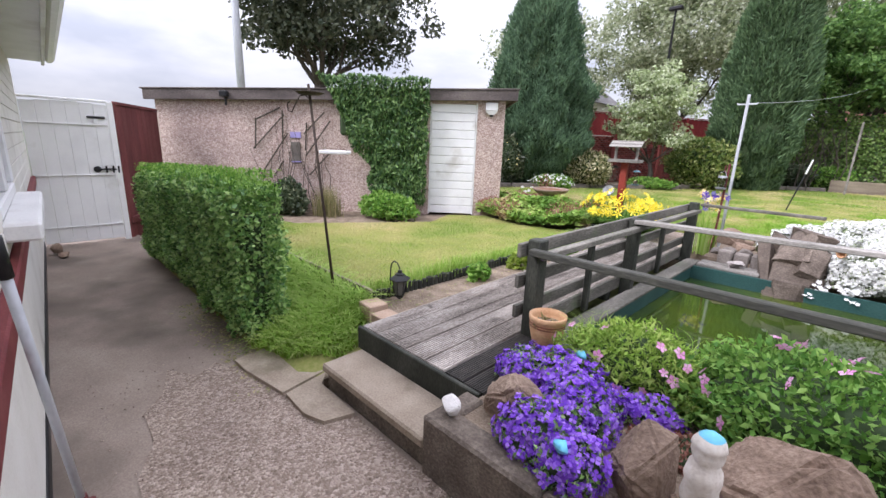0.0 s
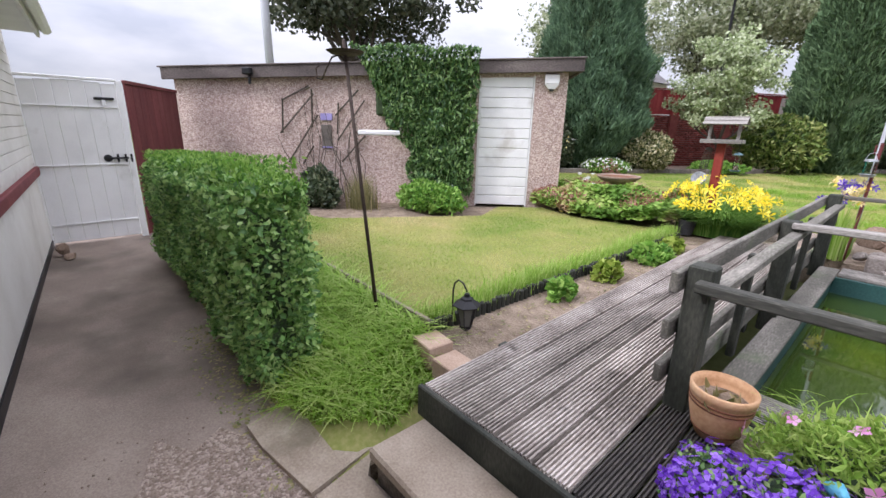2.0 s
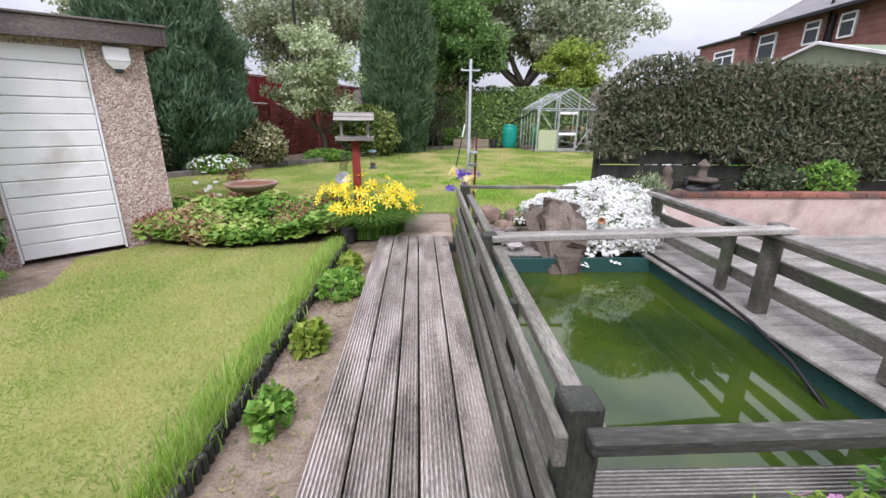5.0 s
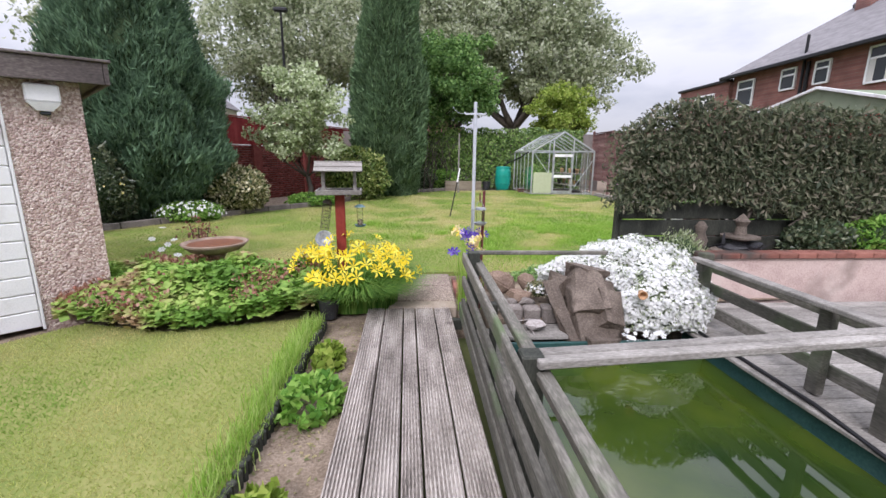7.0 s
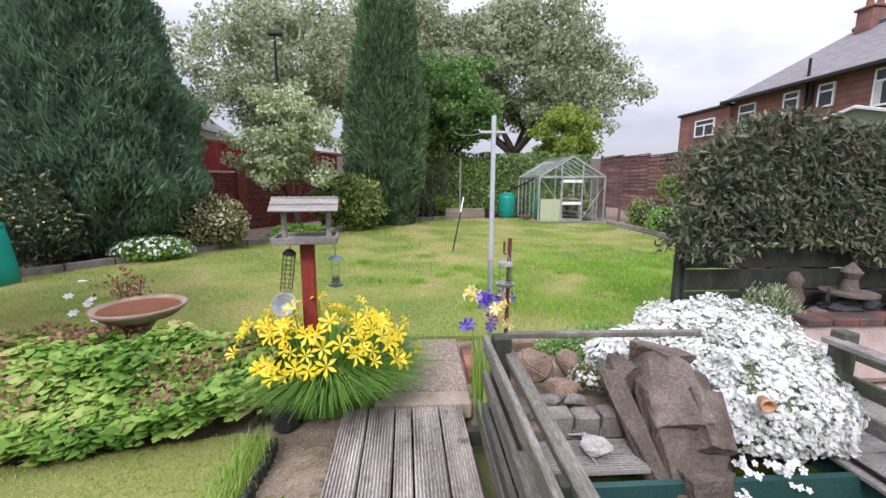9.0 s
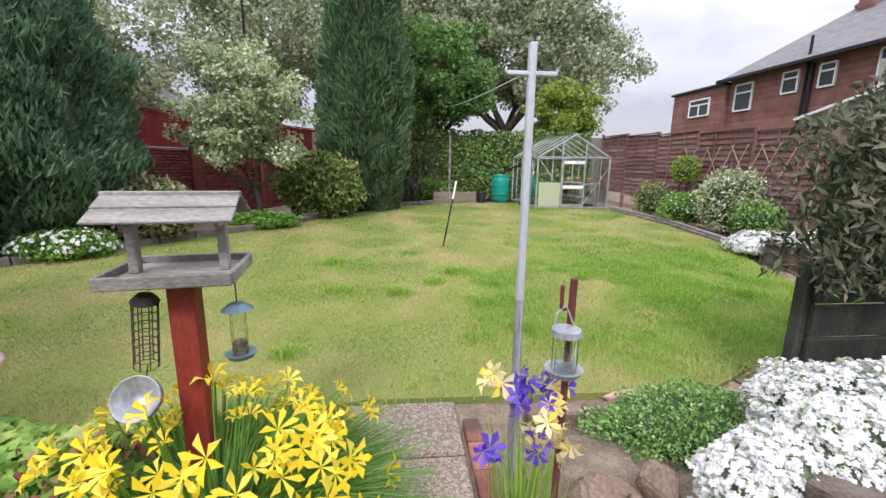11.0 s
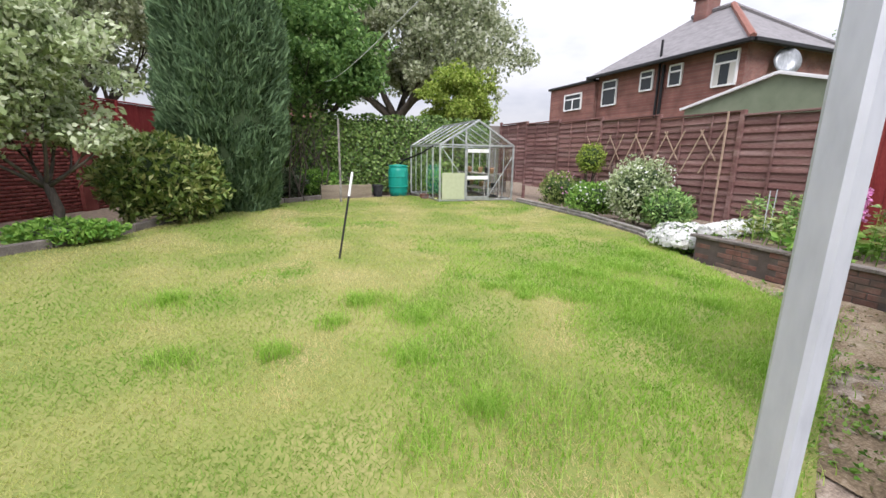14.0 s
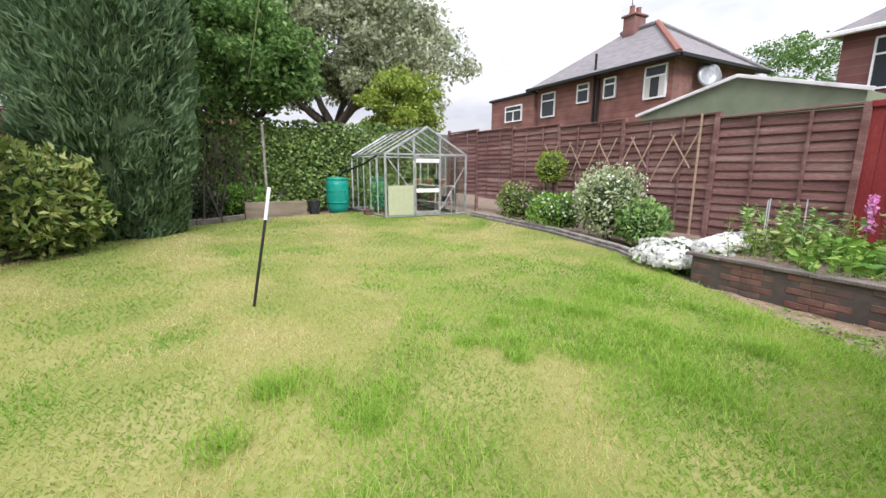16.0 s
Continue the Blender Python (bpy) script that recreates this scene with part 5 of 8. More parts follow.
def conifer(at, height, radius, n, leaf, size, seed, label, taper=1.0):
    """A dense upright conifer: a solid body coloured dark as inner shade, under thousands of drooping sprays."""
    root = thing("conifer", at, label, "conifer", "conifers")
    part("trunk", tube([(at[0], at[1], at[2] - 0.05), (at[0], at[1], at[2] + height * 0.8)], [0.16, 0.03], 8), BARK, root)

    def width(t):
        return radius * np.minimum(1.0, 0.62 + t * 1.9) * np.clip(1 - np.maximum(t - 0.22, 0) / 0.78, 0, 1) ** (0.62 * taper)

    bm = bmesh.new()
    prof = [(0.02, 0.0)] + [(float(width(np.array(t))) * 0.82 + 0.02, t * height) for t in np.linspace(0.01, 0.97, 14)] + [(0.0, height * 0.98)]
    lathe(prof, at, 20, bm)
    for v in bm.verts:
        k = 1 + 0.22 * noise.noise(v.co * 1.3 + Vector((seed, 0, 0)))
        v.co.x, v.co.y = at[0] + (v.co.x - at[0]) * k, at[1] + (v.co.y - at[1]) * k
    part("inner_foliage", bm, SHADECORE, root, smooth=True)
    t = 1 - np.sqrt(RNG.uniform(0, 1, n)) * 0.999
    a = RNG.uniform(0, 2 * np.pi, n)
    D = np.column_stack([np.cos(a), np.sin(a), np.zeros(n)])
    base = np.column_stack([D[:, 0] * 1.6, D[:, 1] * 1.6, t * height * 0.55])
    k = 1 + 0.26 * lumps(base, seed, 1.2) + 0.2 * lumps(base, seed + 3, 3.2)
    R = width(t) * k * RNG.uniform(0.86, 1.06, n)
    P = np.column_stack([at[0] + D[:, 0] * R, at[1] + D[:, 1] * R, at[2] + t * height])
    A = unit(D * 0.55 + RNG.normal(size=(n, 3)) * 0.33 + [0, 0, 0.75])
    v, f = leaves(P, A, size * RNG.uniform(0.5, 1.5, n), 0.22, 0.06)
    part("foliage", arrays_mesh("foliage", v, f), leaf, root, kind="stuff")
    return root


conifer((-8.45, 13.2, 0.2), 6.8, 1.82, 85000, CONIFER, 0.16, 11, "tall dense dark green conifer beside the boundary wall", 0.72)
conifer((-3.0, 18.3, 0.3), 8.8, 1.25, 56000, CONIFER2, 0.18, 12, "tall dark feathery conifer at the back of the lawn", 0.55)
tree((4.9, 34.0, -0.25), 13.5, 0.55, (5.7, 34.0, 8.3), (7.0, 5.0, 5.4), 62000, TREELEAF, 0.27, 21, "large spreading broadleaf tree with greyish green leaves", 0.3, clump=1.15)
tree((-10.2, 31.0, -0.25), 11.5, 0.4, (-9.8, 31.0, 8.2), (5.8, 4.0, 4.6), 29000, TREELEAF, 0.25, 22, "broad pale-leaved tree beyond the boundary", clump=1.1)
tree((-2.5, 35.0, -0.25), 14.0, 0.4, (-2.6, 35.0, 9.4), (6.4, 3.8, 6.0), 36000, TREELEAF, 0.26, 27, "tall broadleaf tree beyond the garden end", clump=1.1)
tree((-0.8, 22.6, 0.2), 7.4, 0.17, (-0.9, 22.4, 4.7), (2.3, 1.8, 2.7), 24000, GREENTREE, 0.17, 23, "fresh green broadleaf tree behind the clothes line", clump=0.6)
tree((5.0, 24.4, 0.2), 5.4, 0.12, (5.0, 24.4, 3.9), (1.75, 1.4, 1.5), 13000, LIME, 0.15, 24, "yellow-green tree behind the greenhouse", clump=0.5)
tree((-21.0, 12.0, -0.25), 10.5, 0.34, (-20.4, 12.0, 7.4), (4.8, 5.4, 3.3), 17000, DARKTREE, 0.27, 25, "dark-leaved spreading tree behind the garage", 0.42, clump=0.85)
tree((-16.5, 26.0, -0.25), 10.0, 0.3, (-16.5, 26.0, 6.8), (4.2, 4.2, 3.2), 15000, TREELEAF, 0.25, 26, "pale broadleaf tree beyond the red fence", clump=0.9)
tree((-5.2, 15.1, 0.3), 3.9, 0.07, (-5.2, 15.0, 2.85), (1.3, 1.2, 1.2), 15000, OLIVE, 0.105, 28, "small silvery green tree in the border", 0.22, depth=3, clump=0.34)
tree((42.0, 27.0, -0.25), 12.0, 0.3, (42.0, 27.0, 9.6), (4.0, 4.0, 3.2), 6000, GREENTREE, 0.25, 29, "green tree showing past the neighbouring roof", clump=0.7)

# ---- shrubs of the rear garden ----
bush("shrub", (-4.1, 16.7, 1.05), (1.05, 1.0, 0.88), 6500, RHODO, 0.15, 31, "rounded yellow-green evergreen shrub at the lawn edge", base=0.28, low=-0.8, wide=0.4)
bush("shrub", (-6.5, 13.45, 0.8), (0.8, 0.75, 0.62), 4500, VARIEG, 0.11, 32, "cream and green variegated shrub", base=0.25, low=-0.85)
bush("shrub", (-8.4, 11.45, 1.0), (0.78, 0.62, 0.85), 6000, CAMELLIA, 0.085, 33, "dark glossy-leaved shrub with a few pale flowers", base=0.2, low=-0.9, flower=(PALEYELLOW, 50, 0.05, "flowers"))
bush("flowering_plant", (-7.1, 12.25, 0.38), (0.7, 0.5, 0.27), 3500, FRESH, 0.06, 34, "low green mound dotted with small white flowers", "plant", low=-0.6, flower=(SNOW, 260, 0.06, "flowers"), stems=False)
bush("ground_plant", (-5.0, 14.9, 0.42), (0.7, 0.45, 0.2), 2200, FRESH, 0.09, 35, "low fresh green plant at the lawn edge", "plant", low=-0.6, stems=False)
bush("ground_plant", (-3.2, 18.0, 0.45), (0.5, 0.35, 0.22), 1500, FRESH, 0.09, 36, "low green plant below the dark conifer", "plant", low=-0.6, stems=False)
bush("shrub", (-2.1, 20.1, 0.75), (0.8, 0.5, 0.5), 2500, CAMELLIA, 0.1, 37, "dark low shrub beneath the trees", low=-0.8)
bush("shrub", (-1.2, 20.7, 0.7), (0.9, 0.5, 0.45), 2500, FRESH, 0.12, 38, "loose green weeds behind the planter", "plant", low=-0.8, stems=False)

# dark tangle of branches below the tall conifers
bm = bmesh.new()
rnd = random.Random(3)
for i in range(26):
    x, y = rnd.uniform(-3.2, -0.8), rnd.uniform(19.6, 21.3)
    tube([(x, y, 0.25), (x + rnd.uniform(-0.3, 0.3), y, 1.2), (x + rnd.uniform(-0.8, 0.8), y - rnd.uniform(0, 0.6), 2.4)], [0.03, 0.02, 0.008], 5, bm)
single("bare_branches", bm, TWIG, "tangle of bare dark branches under the conifers", "branches", kind="stuff")

# ---- ivy-covered back wall ----
iw = thing("back_wall", (0.5, 21.9, 0.2), "garden end wall thickly covered in ivy", "wall", kind="structure")
part("wall", box(-6.2, 6.3, 21.85, 22.1, 0.0, 2.75), MORTAR, iw)
P = np.column_stack([RNG.uniform(-3.5, 5.4, 16000), np.full(16000, 21.82), RNG.uniform(0.35, 2.95, 16000)])
P[:, 1] -= 0.1 + 0.16 * lumps(P, 4, 1.6) + RNG.uniform(-0.05, 0.1, len(P))
P[:, 2] += 0.12 * lumps(P[:, [0, 1, 1]], 6, 1.5)
v, f = leaves(P, unit(RNG.normal(size=P.shape) * 0.6 + [0, -0.5, -0.4]), 0.11 * RNG.uniform(0.6, 1.3, len(P)), 0.8, 0.1, N=np.tile([0.0, -1, 0.2], (len(P), 1)) + RNG.normal(size=P.shape) * 0.35)
part("ivy", arrays_mesh("ivy", v, f), IVYWALL, iw, "mid-green ivy")

# ---- neighbouring houses ----
def window(root, M, x0, x1, z0, z1, curtain=False):
    """A framed window in the face y = 0 of the wall's own axes, y out of the wall."""
    def b(*a):
        q = box(*a)
        bmesh.ops.transform(q, matrix=M, verts=q.verts)
        return q
    w = part("window", b(x0, x1, 0.004, 0.03, z0, z1), DARKGLASS, root)
    for a in ((x0 - 0.04, x1 + 0.04, 0.0, 0.06, z0 - 0.05, z0), (x0 - 0.04, x1 + 0.04, 0.0, 0.06, z1, z1 + 0.05), (x0 - 0.05, x0, 0.0, 0.06, z0, z1), (x1, x1 + 0.05, 0.0, 0.06, z0, z1), (x0, x1, 0.031, 0.055, z0 + (z1 - z0) * 0.66, z0 + (z1 - z0) * 0.66 + 0.05)):
        part("frame", b(*a), UPVC, w)
    if x1 - x0 > 0.8:
        part("frame", b((x0 + x1) / 2 - 0.025, (x0 + x1) / 2 + 0.025, 0.031, 0.055, z0, z0 + (z1 - z0) * 0.66), UPVC, w)
    if curtain:
        part("curtain", b(x0, x0 + 0.3 * (x1 - x0), 0.031, 0.04, z0, z1 * 0.66 + z0 * 0.34), CURTAIN, w)
        part("curtain", b(x1 - 0.25 * (x1 - x0), x1, 0.031, 0.04, z0, z1 * 0.66 + z0 * 0.34), CURTAIN, w)


def hip_roof(c0, c1, z, ridge, over=0.3):
    """A hipped roof over the rectangle c0, c1, with its ridge given by two points."""
    bm = bmesh.new()
    x0, y0, x1, y1 = c0[0] - over, c0[1] - over, c1[0] + over, c1[1] + over
    e = [bm.verts.new(c) for c in ((x0, y0, z), (x1, y0, z), (x1, y1, z), (x0, y1, z))]
    r = [bm.verts.new(c) for c in ridge]
    for f in ((e[0], e[1], r[0]), (e[1], e[2], r[1], r[0]), (e[2], e[3], r[1]), (e[3], e[0], r[0], r[1]), (e[3], e[2], e[1], e[0])):
        bm.faces.new(f)
    return bm


hx0, hx1, hy0, hy1, hz_ = 10.1, 14.3, 16.2, 22.0, 4.72
nh = thing("neighbour_house", (12.7, 20, -0.25), "red brick semi-detached house with a grey slate hipped roof", "house", kind="structure")
part("front_wall", box(hx0, hx0 + 0.2, hy0, hy1, -0.25, hz_), HOUSEBRICK_SIDE, nh)
part("side_wall", box(hx0 + 0.202, hx1, hy0, hy0 + 0.2, -0.25, hz_), HOUSEBRICK, nh)
part("rear_wall", box(hx0 + 0.4, hx1, hy0 + 0.4, hy1, -0.25, hz_ - 0.1), HOUSEBRICK, nh)
part("roof", hip_roof((hx0, hy0), (hx1, hy1), hz_, ((12.2, 18.4, 6.5), (12.2, 19.9, 6.5))), SLATE, nh, "grey slate hipped roof")
part("ridge_tiles", tube([(hx0 - 0.3, hy0 - 0.3, hz_ + 0.03), (12.2, 18.4, 6.55)], 0.09, 6), RIDGE, nh, "red ridge tiles on the hip")
part("ridge_tiles", tube([(hx1 + 0.3, hy0 - 0.3, hz_ + 0.03), (12.2, 18.4, 6.55)], 0.07, 6), SLATE, nh)
part("ridge_tiles", tube([(12.2, 18.4, 6.55), (12.2, 19.9, 6.55)], 0.08, 6), SLATE, nh)
part("gutter", box(hx0 - 0.4, hx0 - 0.28, hy0 - 0.35, 22.3, hz_ - 0.1, hz_ + 0.02, 0.02), BLACK, nh, "black gutter")
part("gutter", box(hx0 - 0.28, hx1 + 0.3, hy0 - 0.42, hy0 - 0.3, hz_ - 0.1, hz_ + 0.02, 0.02), BLACK, nh)
ch = part("chimney", box(11.9, 12.5, 19.1, 19.6, 6.1, 6.95, 0.02), HOUSEBRICK, nh, "red brick chimney stack")
part("chimney_cap", box(11.84, 12.56, 19.04, 19.66, 6.95, 7.03, 0.02), HOUSEBRICK, ch)
for x0 in (12.03, 12.37):
    part("chimney_pot", lathe([(0.1, 0), (0.085, 0.25), (0.1, 0.28), (0.06, 0.29), (0.06, 0.2), (0, 0.2)], (x0, 19.35, 7.03), 12), RIDGE, ch)
part("aerial", tube([(12.2, 19.5, 6.9), (12.2, 19.5, 8.0)], 0.015, 5), BLACK, ch)
WM = Matrix(((0, -1, 0, hx0), (1, 0, 0, 0), (0, 0, 1, 0), (0, 0, 0, 1)))
for y0, y1, z0, z1, cu in ((16.42, 17.06, 3.7, 4.55, True), (18.19, 18.59, 3.93, 4.5, False), (19.31, 19.78, 3.93, 4.5, False), (20.98, 21.66, 3.62, 4.45, False)):
    window(nh, WM, y0, y1, z0, z1, cu)
part("drainpipe", tube([(hx0 - 0.06, 18.85, -0.2), (hx0 - 0.06, 18.85, 4.6)], 0.05, 8), BLACK, nh, "black drainpipe")
part("drainpipe", tube([(hx0 - 0.06, 19.02, -0.2), (hx0 - 0.06, 19.02, 5.4)], 0.04, 8), BLACK, nh)
dish = lathe([(0.0, 0.0), (0.2, 0.03), (0.36, 0.1), (0.37, 0.11), (0.2, 0.05), (0, 0.02)], segs=20)
bmesh.ops.transform(dish, matrix=pose(11.3, hy0 - 0.25, 4.25, 80, 0, -25), verts=dish.verts)
part("satellite_dish", dish, RUSTGALV, nh, "grey satellite dish", smooth=True)
part("dish_arm", tube([(11.3, hy0, 4.2), (11.3, hy0 - 0.22, 4.25)], 0.02, 6), BLACK, nh)
ext = thing("house_extension", (10.2, 23, -0.25), "flat-roofed red brick extension of the neighbouring house", "house", kind="structure")
part("wall", box(9.95, 12.0, 22.02, 25.0, -0.25, 4.56), HOUSEBRICK_SIDE, ext)
part("roof_edge", box(9.85, 12.1, 22.02, 25.1, 4.56, 4.66, 0.02), BLACK, ext)
window(ext, Matrix(((0, -1, 0, 9.95), (1, 0, 0, 0), (0, 0, 1, 0), (0, 0, 0, 1))), 22.8, 23.85, 3.62, 4.2)

FROM = Vector((-1.76, 8.1, 1.58))
AWAY = Matrix.Translation(FROM) @ Matrix.Scale(2.5, 4) @ Matrix.Translation(-FROM)
for root in (nh, ext):
    for ob in root.children_recursive:
        ob.data.transform(AWAY)

h2 = thing("neighbour_house", (16.5, 11.5, -0.25), "second red brick house with white windows and slate roof", "house", kind="structure")
part("front_wall", box(14.3, 14.5, 6.0, 14.2, -0.25, 5.3), HOUSEBRICK_SIDE, h2)
part("side_wall", box(14.502, 19.5, 14.0, 14.2, -0.25, 5.3), HOUSEBRICK, h2)
part("roof", hip_roof((14.3, 4.0), (19.5, 14.2), 5.3, ((16.9, 6.6, 7.3), (16.9, 11.6, 7.3))), SLATE, h2)
part("gutter", box(13.9, 14.02, 3.7, 14.5, 5.19, 5.31, 0.02), UPVC, h2)
window(h2, Matrix(((0, -1, 0, 14.3), (1, 0, 0, 0), (0, 0, 1, 0), (0, 0, 0, 1))), 12.5, 13.45, 3.75, 5.0)
part("bay_roof", box(13.7, 14.29, 11.4, 14.1, 3.2, 3.32, 0.02), SLATE, h2)

gs = thing("neighbour_garage", (9.5, 13.8, 0), "neighbour's garage with a sage green gable and white barge boards", "garage", kind="structure")
bm = bmesh.new()
prof = [(11.65, -0.25), (16.05, -0.25), (16.05, 2.95), (13.75, 3.5), (11.65, 2.93)]
a, b = [bm.verts.new((8.5, y, z)) for y, z in prof], [bm.verts.new((12.0, y, z)) for y, z in prof]
bm.faces.new(a)
bm.faces.new(b[::-1])
for i in range(5):
    bm.faces.new((a[i], a[(i + 1) % 5], b[(i + 1) % 5], b[i]))
part("body", bm, SAGE, gs)
part("barge_board", beam((8.45, 16.15, 2.95), (8.45, 13.75, 3.53), 0.06, 0.07), WHITE, gs)
part("barge_board", beam((8.45, 13.75, 3.53), (8.45, 11.55, 2.93), 0.06, 0.07), WHITE, gs)

far = thing("far_house", (-18.2, 32.5, -0.25), "distant house with a pale grey roof beyond the red fence", "house", kind="structure")
part("wall", box(-21, -15.5, 31, 36, -0.25, 4.9), CREAM, far)
part("roof", hip_roof((-21, 31), (-15.5, 36), 4.9, ((-18.6, 33.3, 7.4), (-17.9, 33.7, 7.4))), SLATE, far)
far2 = thing("far_house", (-6.6, 34.0, -0.25), "distant house with a faded pink tiled roof", "house", kind="structure")
part("wall", box(-3.0, 2.0, 43, 48, -0.25, 4.0), CREAM, far2)
part("roof", hip_roof((-3.0, 43), (2.0, 48), 4.0, ((-1.2, 45.4, 6.2), (0.2, 45.4, 6.2))), RIDGE, far2)

single("utility_pole", tube([(-18.9, 7.3, -0.25), (-18.9, 7.25, 12.0)], [0.17, 0.13], 12), GALV, "tall grey utility pole behind the garage", "pole", smooth=True)
lamp = thing("street_lamp", (-9.0, 26.5, -0.25), "dark street lamp post among the trees", "street lamp")
part("post", tube([(-9.0, 26.5, -0.25), (-9.0, 26.5, 8.9)], [0.09, 0.06], 8), BLACK, lamp)
part("head", box(-9.35, -8.65, 26.35, 26.65, 8.85, 9.05, 0.05), BLACK, lamp)

# ---- big dark shrub over the low black fence ----
ds = thing("shrub", (2.9, 7.7, 0.5), "large dark bronze-leaved shrub hanging over the black boards", "shrub")
n = 34000
P = np.column_stack([RNG.uniform(0.28, 6.2, n), RNG.uniform(7.45, 8.02, n), RNG.uniform(0, 1, n)])
top = 2.24 + 0.16 * lumps(P[:, [0, 1, 1]], 5, 1.5) - 0.35 * np.clip((0.8 - P[:, 0]) / 0.6, 0, 1)
bot = 1.08 + 0.2 * lumps(P[:, [0, 0, 1]], 9, 1.7) - 0.25 * np.clip((P[:, 0] - 1.6) / 2, 0, 1)
P[:, 2] = bot + (top - bot) * P[:, 2]
P[:, 1] = np.where(RNG.uniform(size=n) < 0.65, 7.5 + 0.1 * lumps(P, 7, 2.0) + RNG.uniform(-0.06, 0.08, n), P[:, 1])
v, f = leaves(P, unit(RNG.normal(size=P.shape) * 0.55 + [0, -0.3, -0.5]), 0.078 * RNG.uniform(0.5, 1.5, n), 0.3, 0.08)
part("foliage", arrays_mesh("foliage", v, f), DARKSHRUB, ds)
# dark box filling the shrub, its colour standing for shade among the leaves
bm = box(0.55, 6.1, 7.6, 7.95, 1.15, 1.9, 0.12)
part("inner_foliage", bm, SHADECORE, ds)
rnd = random.Random(8)
for i in range(12):
    x = rnd.uniform(0.8, 5.6)
    part("stem", tube([(x, 7.74, 0.1), (x + rnd.uniform(-0.1, 0.1), 7.8, 0.8), (x + rnd.uniform(-0.5, 0.5), 7.75, 1.6)], [0.035, 0.03, 0.015], 6), TWIG, ds)
for i in range(8):
    x = rnd.uniform(1.6, 3.6)
    part("stem", tube([(x, 7.5, 0.5), (x + rnd.uniform(-0.2, 0.2), 7.52, 0.85), (x + rnd.uniform(-0.5, 0.5), 7.5, 1.25)], [0.022, 0.02, 0.01], 6), TWIG, ds)
bush("shrub", (2.75, 7.42, 0.7), (0.45, 0.17, 0.25), 1500, CAMELLIA, 0.07, 51, "small dark green shrub in the raised bed", low=-0.8)
bush("shrub", (3.5, 7.42, 0.72), (0.4, 0.17, 0.27), 1500, FRESH, 0.07, 52, "small fresh green shrub in the raised bed", low=-0.8)

# ---- right-hand border ----
bed2 = thing("planter_wall", (4.3, 10.3, 0.15), "low rendered brick planter wall with flaking face", "wall", kind="structure")
PX0, PY0, PY1, PZ = 3.8, 8.2, 11.55, 0.53
part("mortar_core", box(PX0 + 0.007, PX0 + 0.1, PY0, PY1, 0.0, PZ - 0.03), SMEAR, bed2)
part("mortar_core", box(PX0 + 0.102, 5.9, PY1 - 0.1, PY1 - 0.012, 0.0, PZ - 0.03), SMEAR, bed2)
brick_me = to_mesh("brick", box(0, 0.1, 0, 0.212, 0, 0.065, 0.005))
brick_me.materials.append(SOOTBRICK)
for r in range(6):
    for k in range(16):
        y0 = PY0 + k * 0.2225 + (0.11 if r % 2 else 0)
        if y0 + 0.21 < PY1 + 0.02:
            part("brick", brick_me, None, bed2, m=pose(PX0 + 0.004 * ((k * 5 + r * 3) % 3), y0, 0.06 + r * 0.0745))
for k in range(8):
    part("coping", box(PX0 - 0.02, PX0 + 0.13, PY0 + k * 0.43, PY0 + k * 0.43 + 0.425, PZ - 0.03, PZ + 0.012, 0.006), GREYROCK, bed2)
part("soil", box(PX0 + 0.102, 5.92, PY0, PY1 - 0.102, 0.0, PZ - 0.05), SOIL, bed2)
for c, r, k, sd in (((4.32, 12.0, 0.32), (0.6, 0.64, 0.27), 2800, 61), ((4.75, 11.6, 0.56), (0.75, 0.22, 0.13), 1300, 60)):
    bush("flowering_plant", c, r, k, FRESH, 0.05, sd, "low cushion smothered in white flowers spilling over the wall end", "plant", low=-0.7, flower=(SNOW, k, 0.055, "flowers"), stems=False)
bush("shrub", (5.2, 14.1, 0.95), (0.6, 0.7, 0.68), 3400, OLIVE, 0.09, 62, "grey-green shrub with pale flower heads by the fence", base=0.25, low=-0.9, flower=(SNOW, 120, 0.05, "flowers"))
bush("shrub", (5.3, 13.4, 0.62), (0.5, 0.5, 0.42), 2400, HEDGELEAF, 0.08, 63, "dark green low shrub by the fence", base=0.25, low=-0.9)
bush("flowering_plant", (5.15, 15.4, 0.65), (0.55, 0.7, 0.42), 2400, FRESH, 0.08, 64, "loose green plants with small white flowers", "plant", base=0.25, low=-0.9, flower=(SNOW, 90, 0.05, "flowers"), stems=False)
bush("flowering_plant", (5.2, 16.8, 0.75), (0.5, 0.7, 0.5), 2200, RHODO, 0.08, 65, "loose border plants with pale pink flowers", "plant", base=0.25, low=-0.9, flower=(PINK, 50, 0.05, "flowers"), stems=False)
bush("shrub", (5.45, 16.0, 1.6), (0.32, 0.4, 0.38), 1500, LIME, 0.07, 66, "bright yellow-green shrub before the fence", base=0.3, low=-0.9)


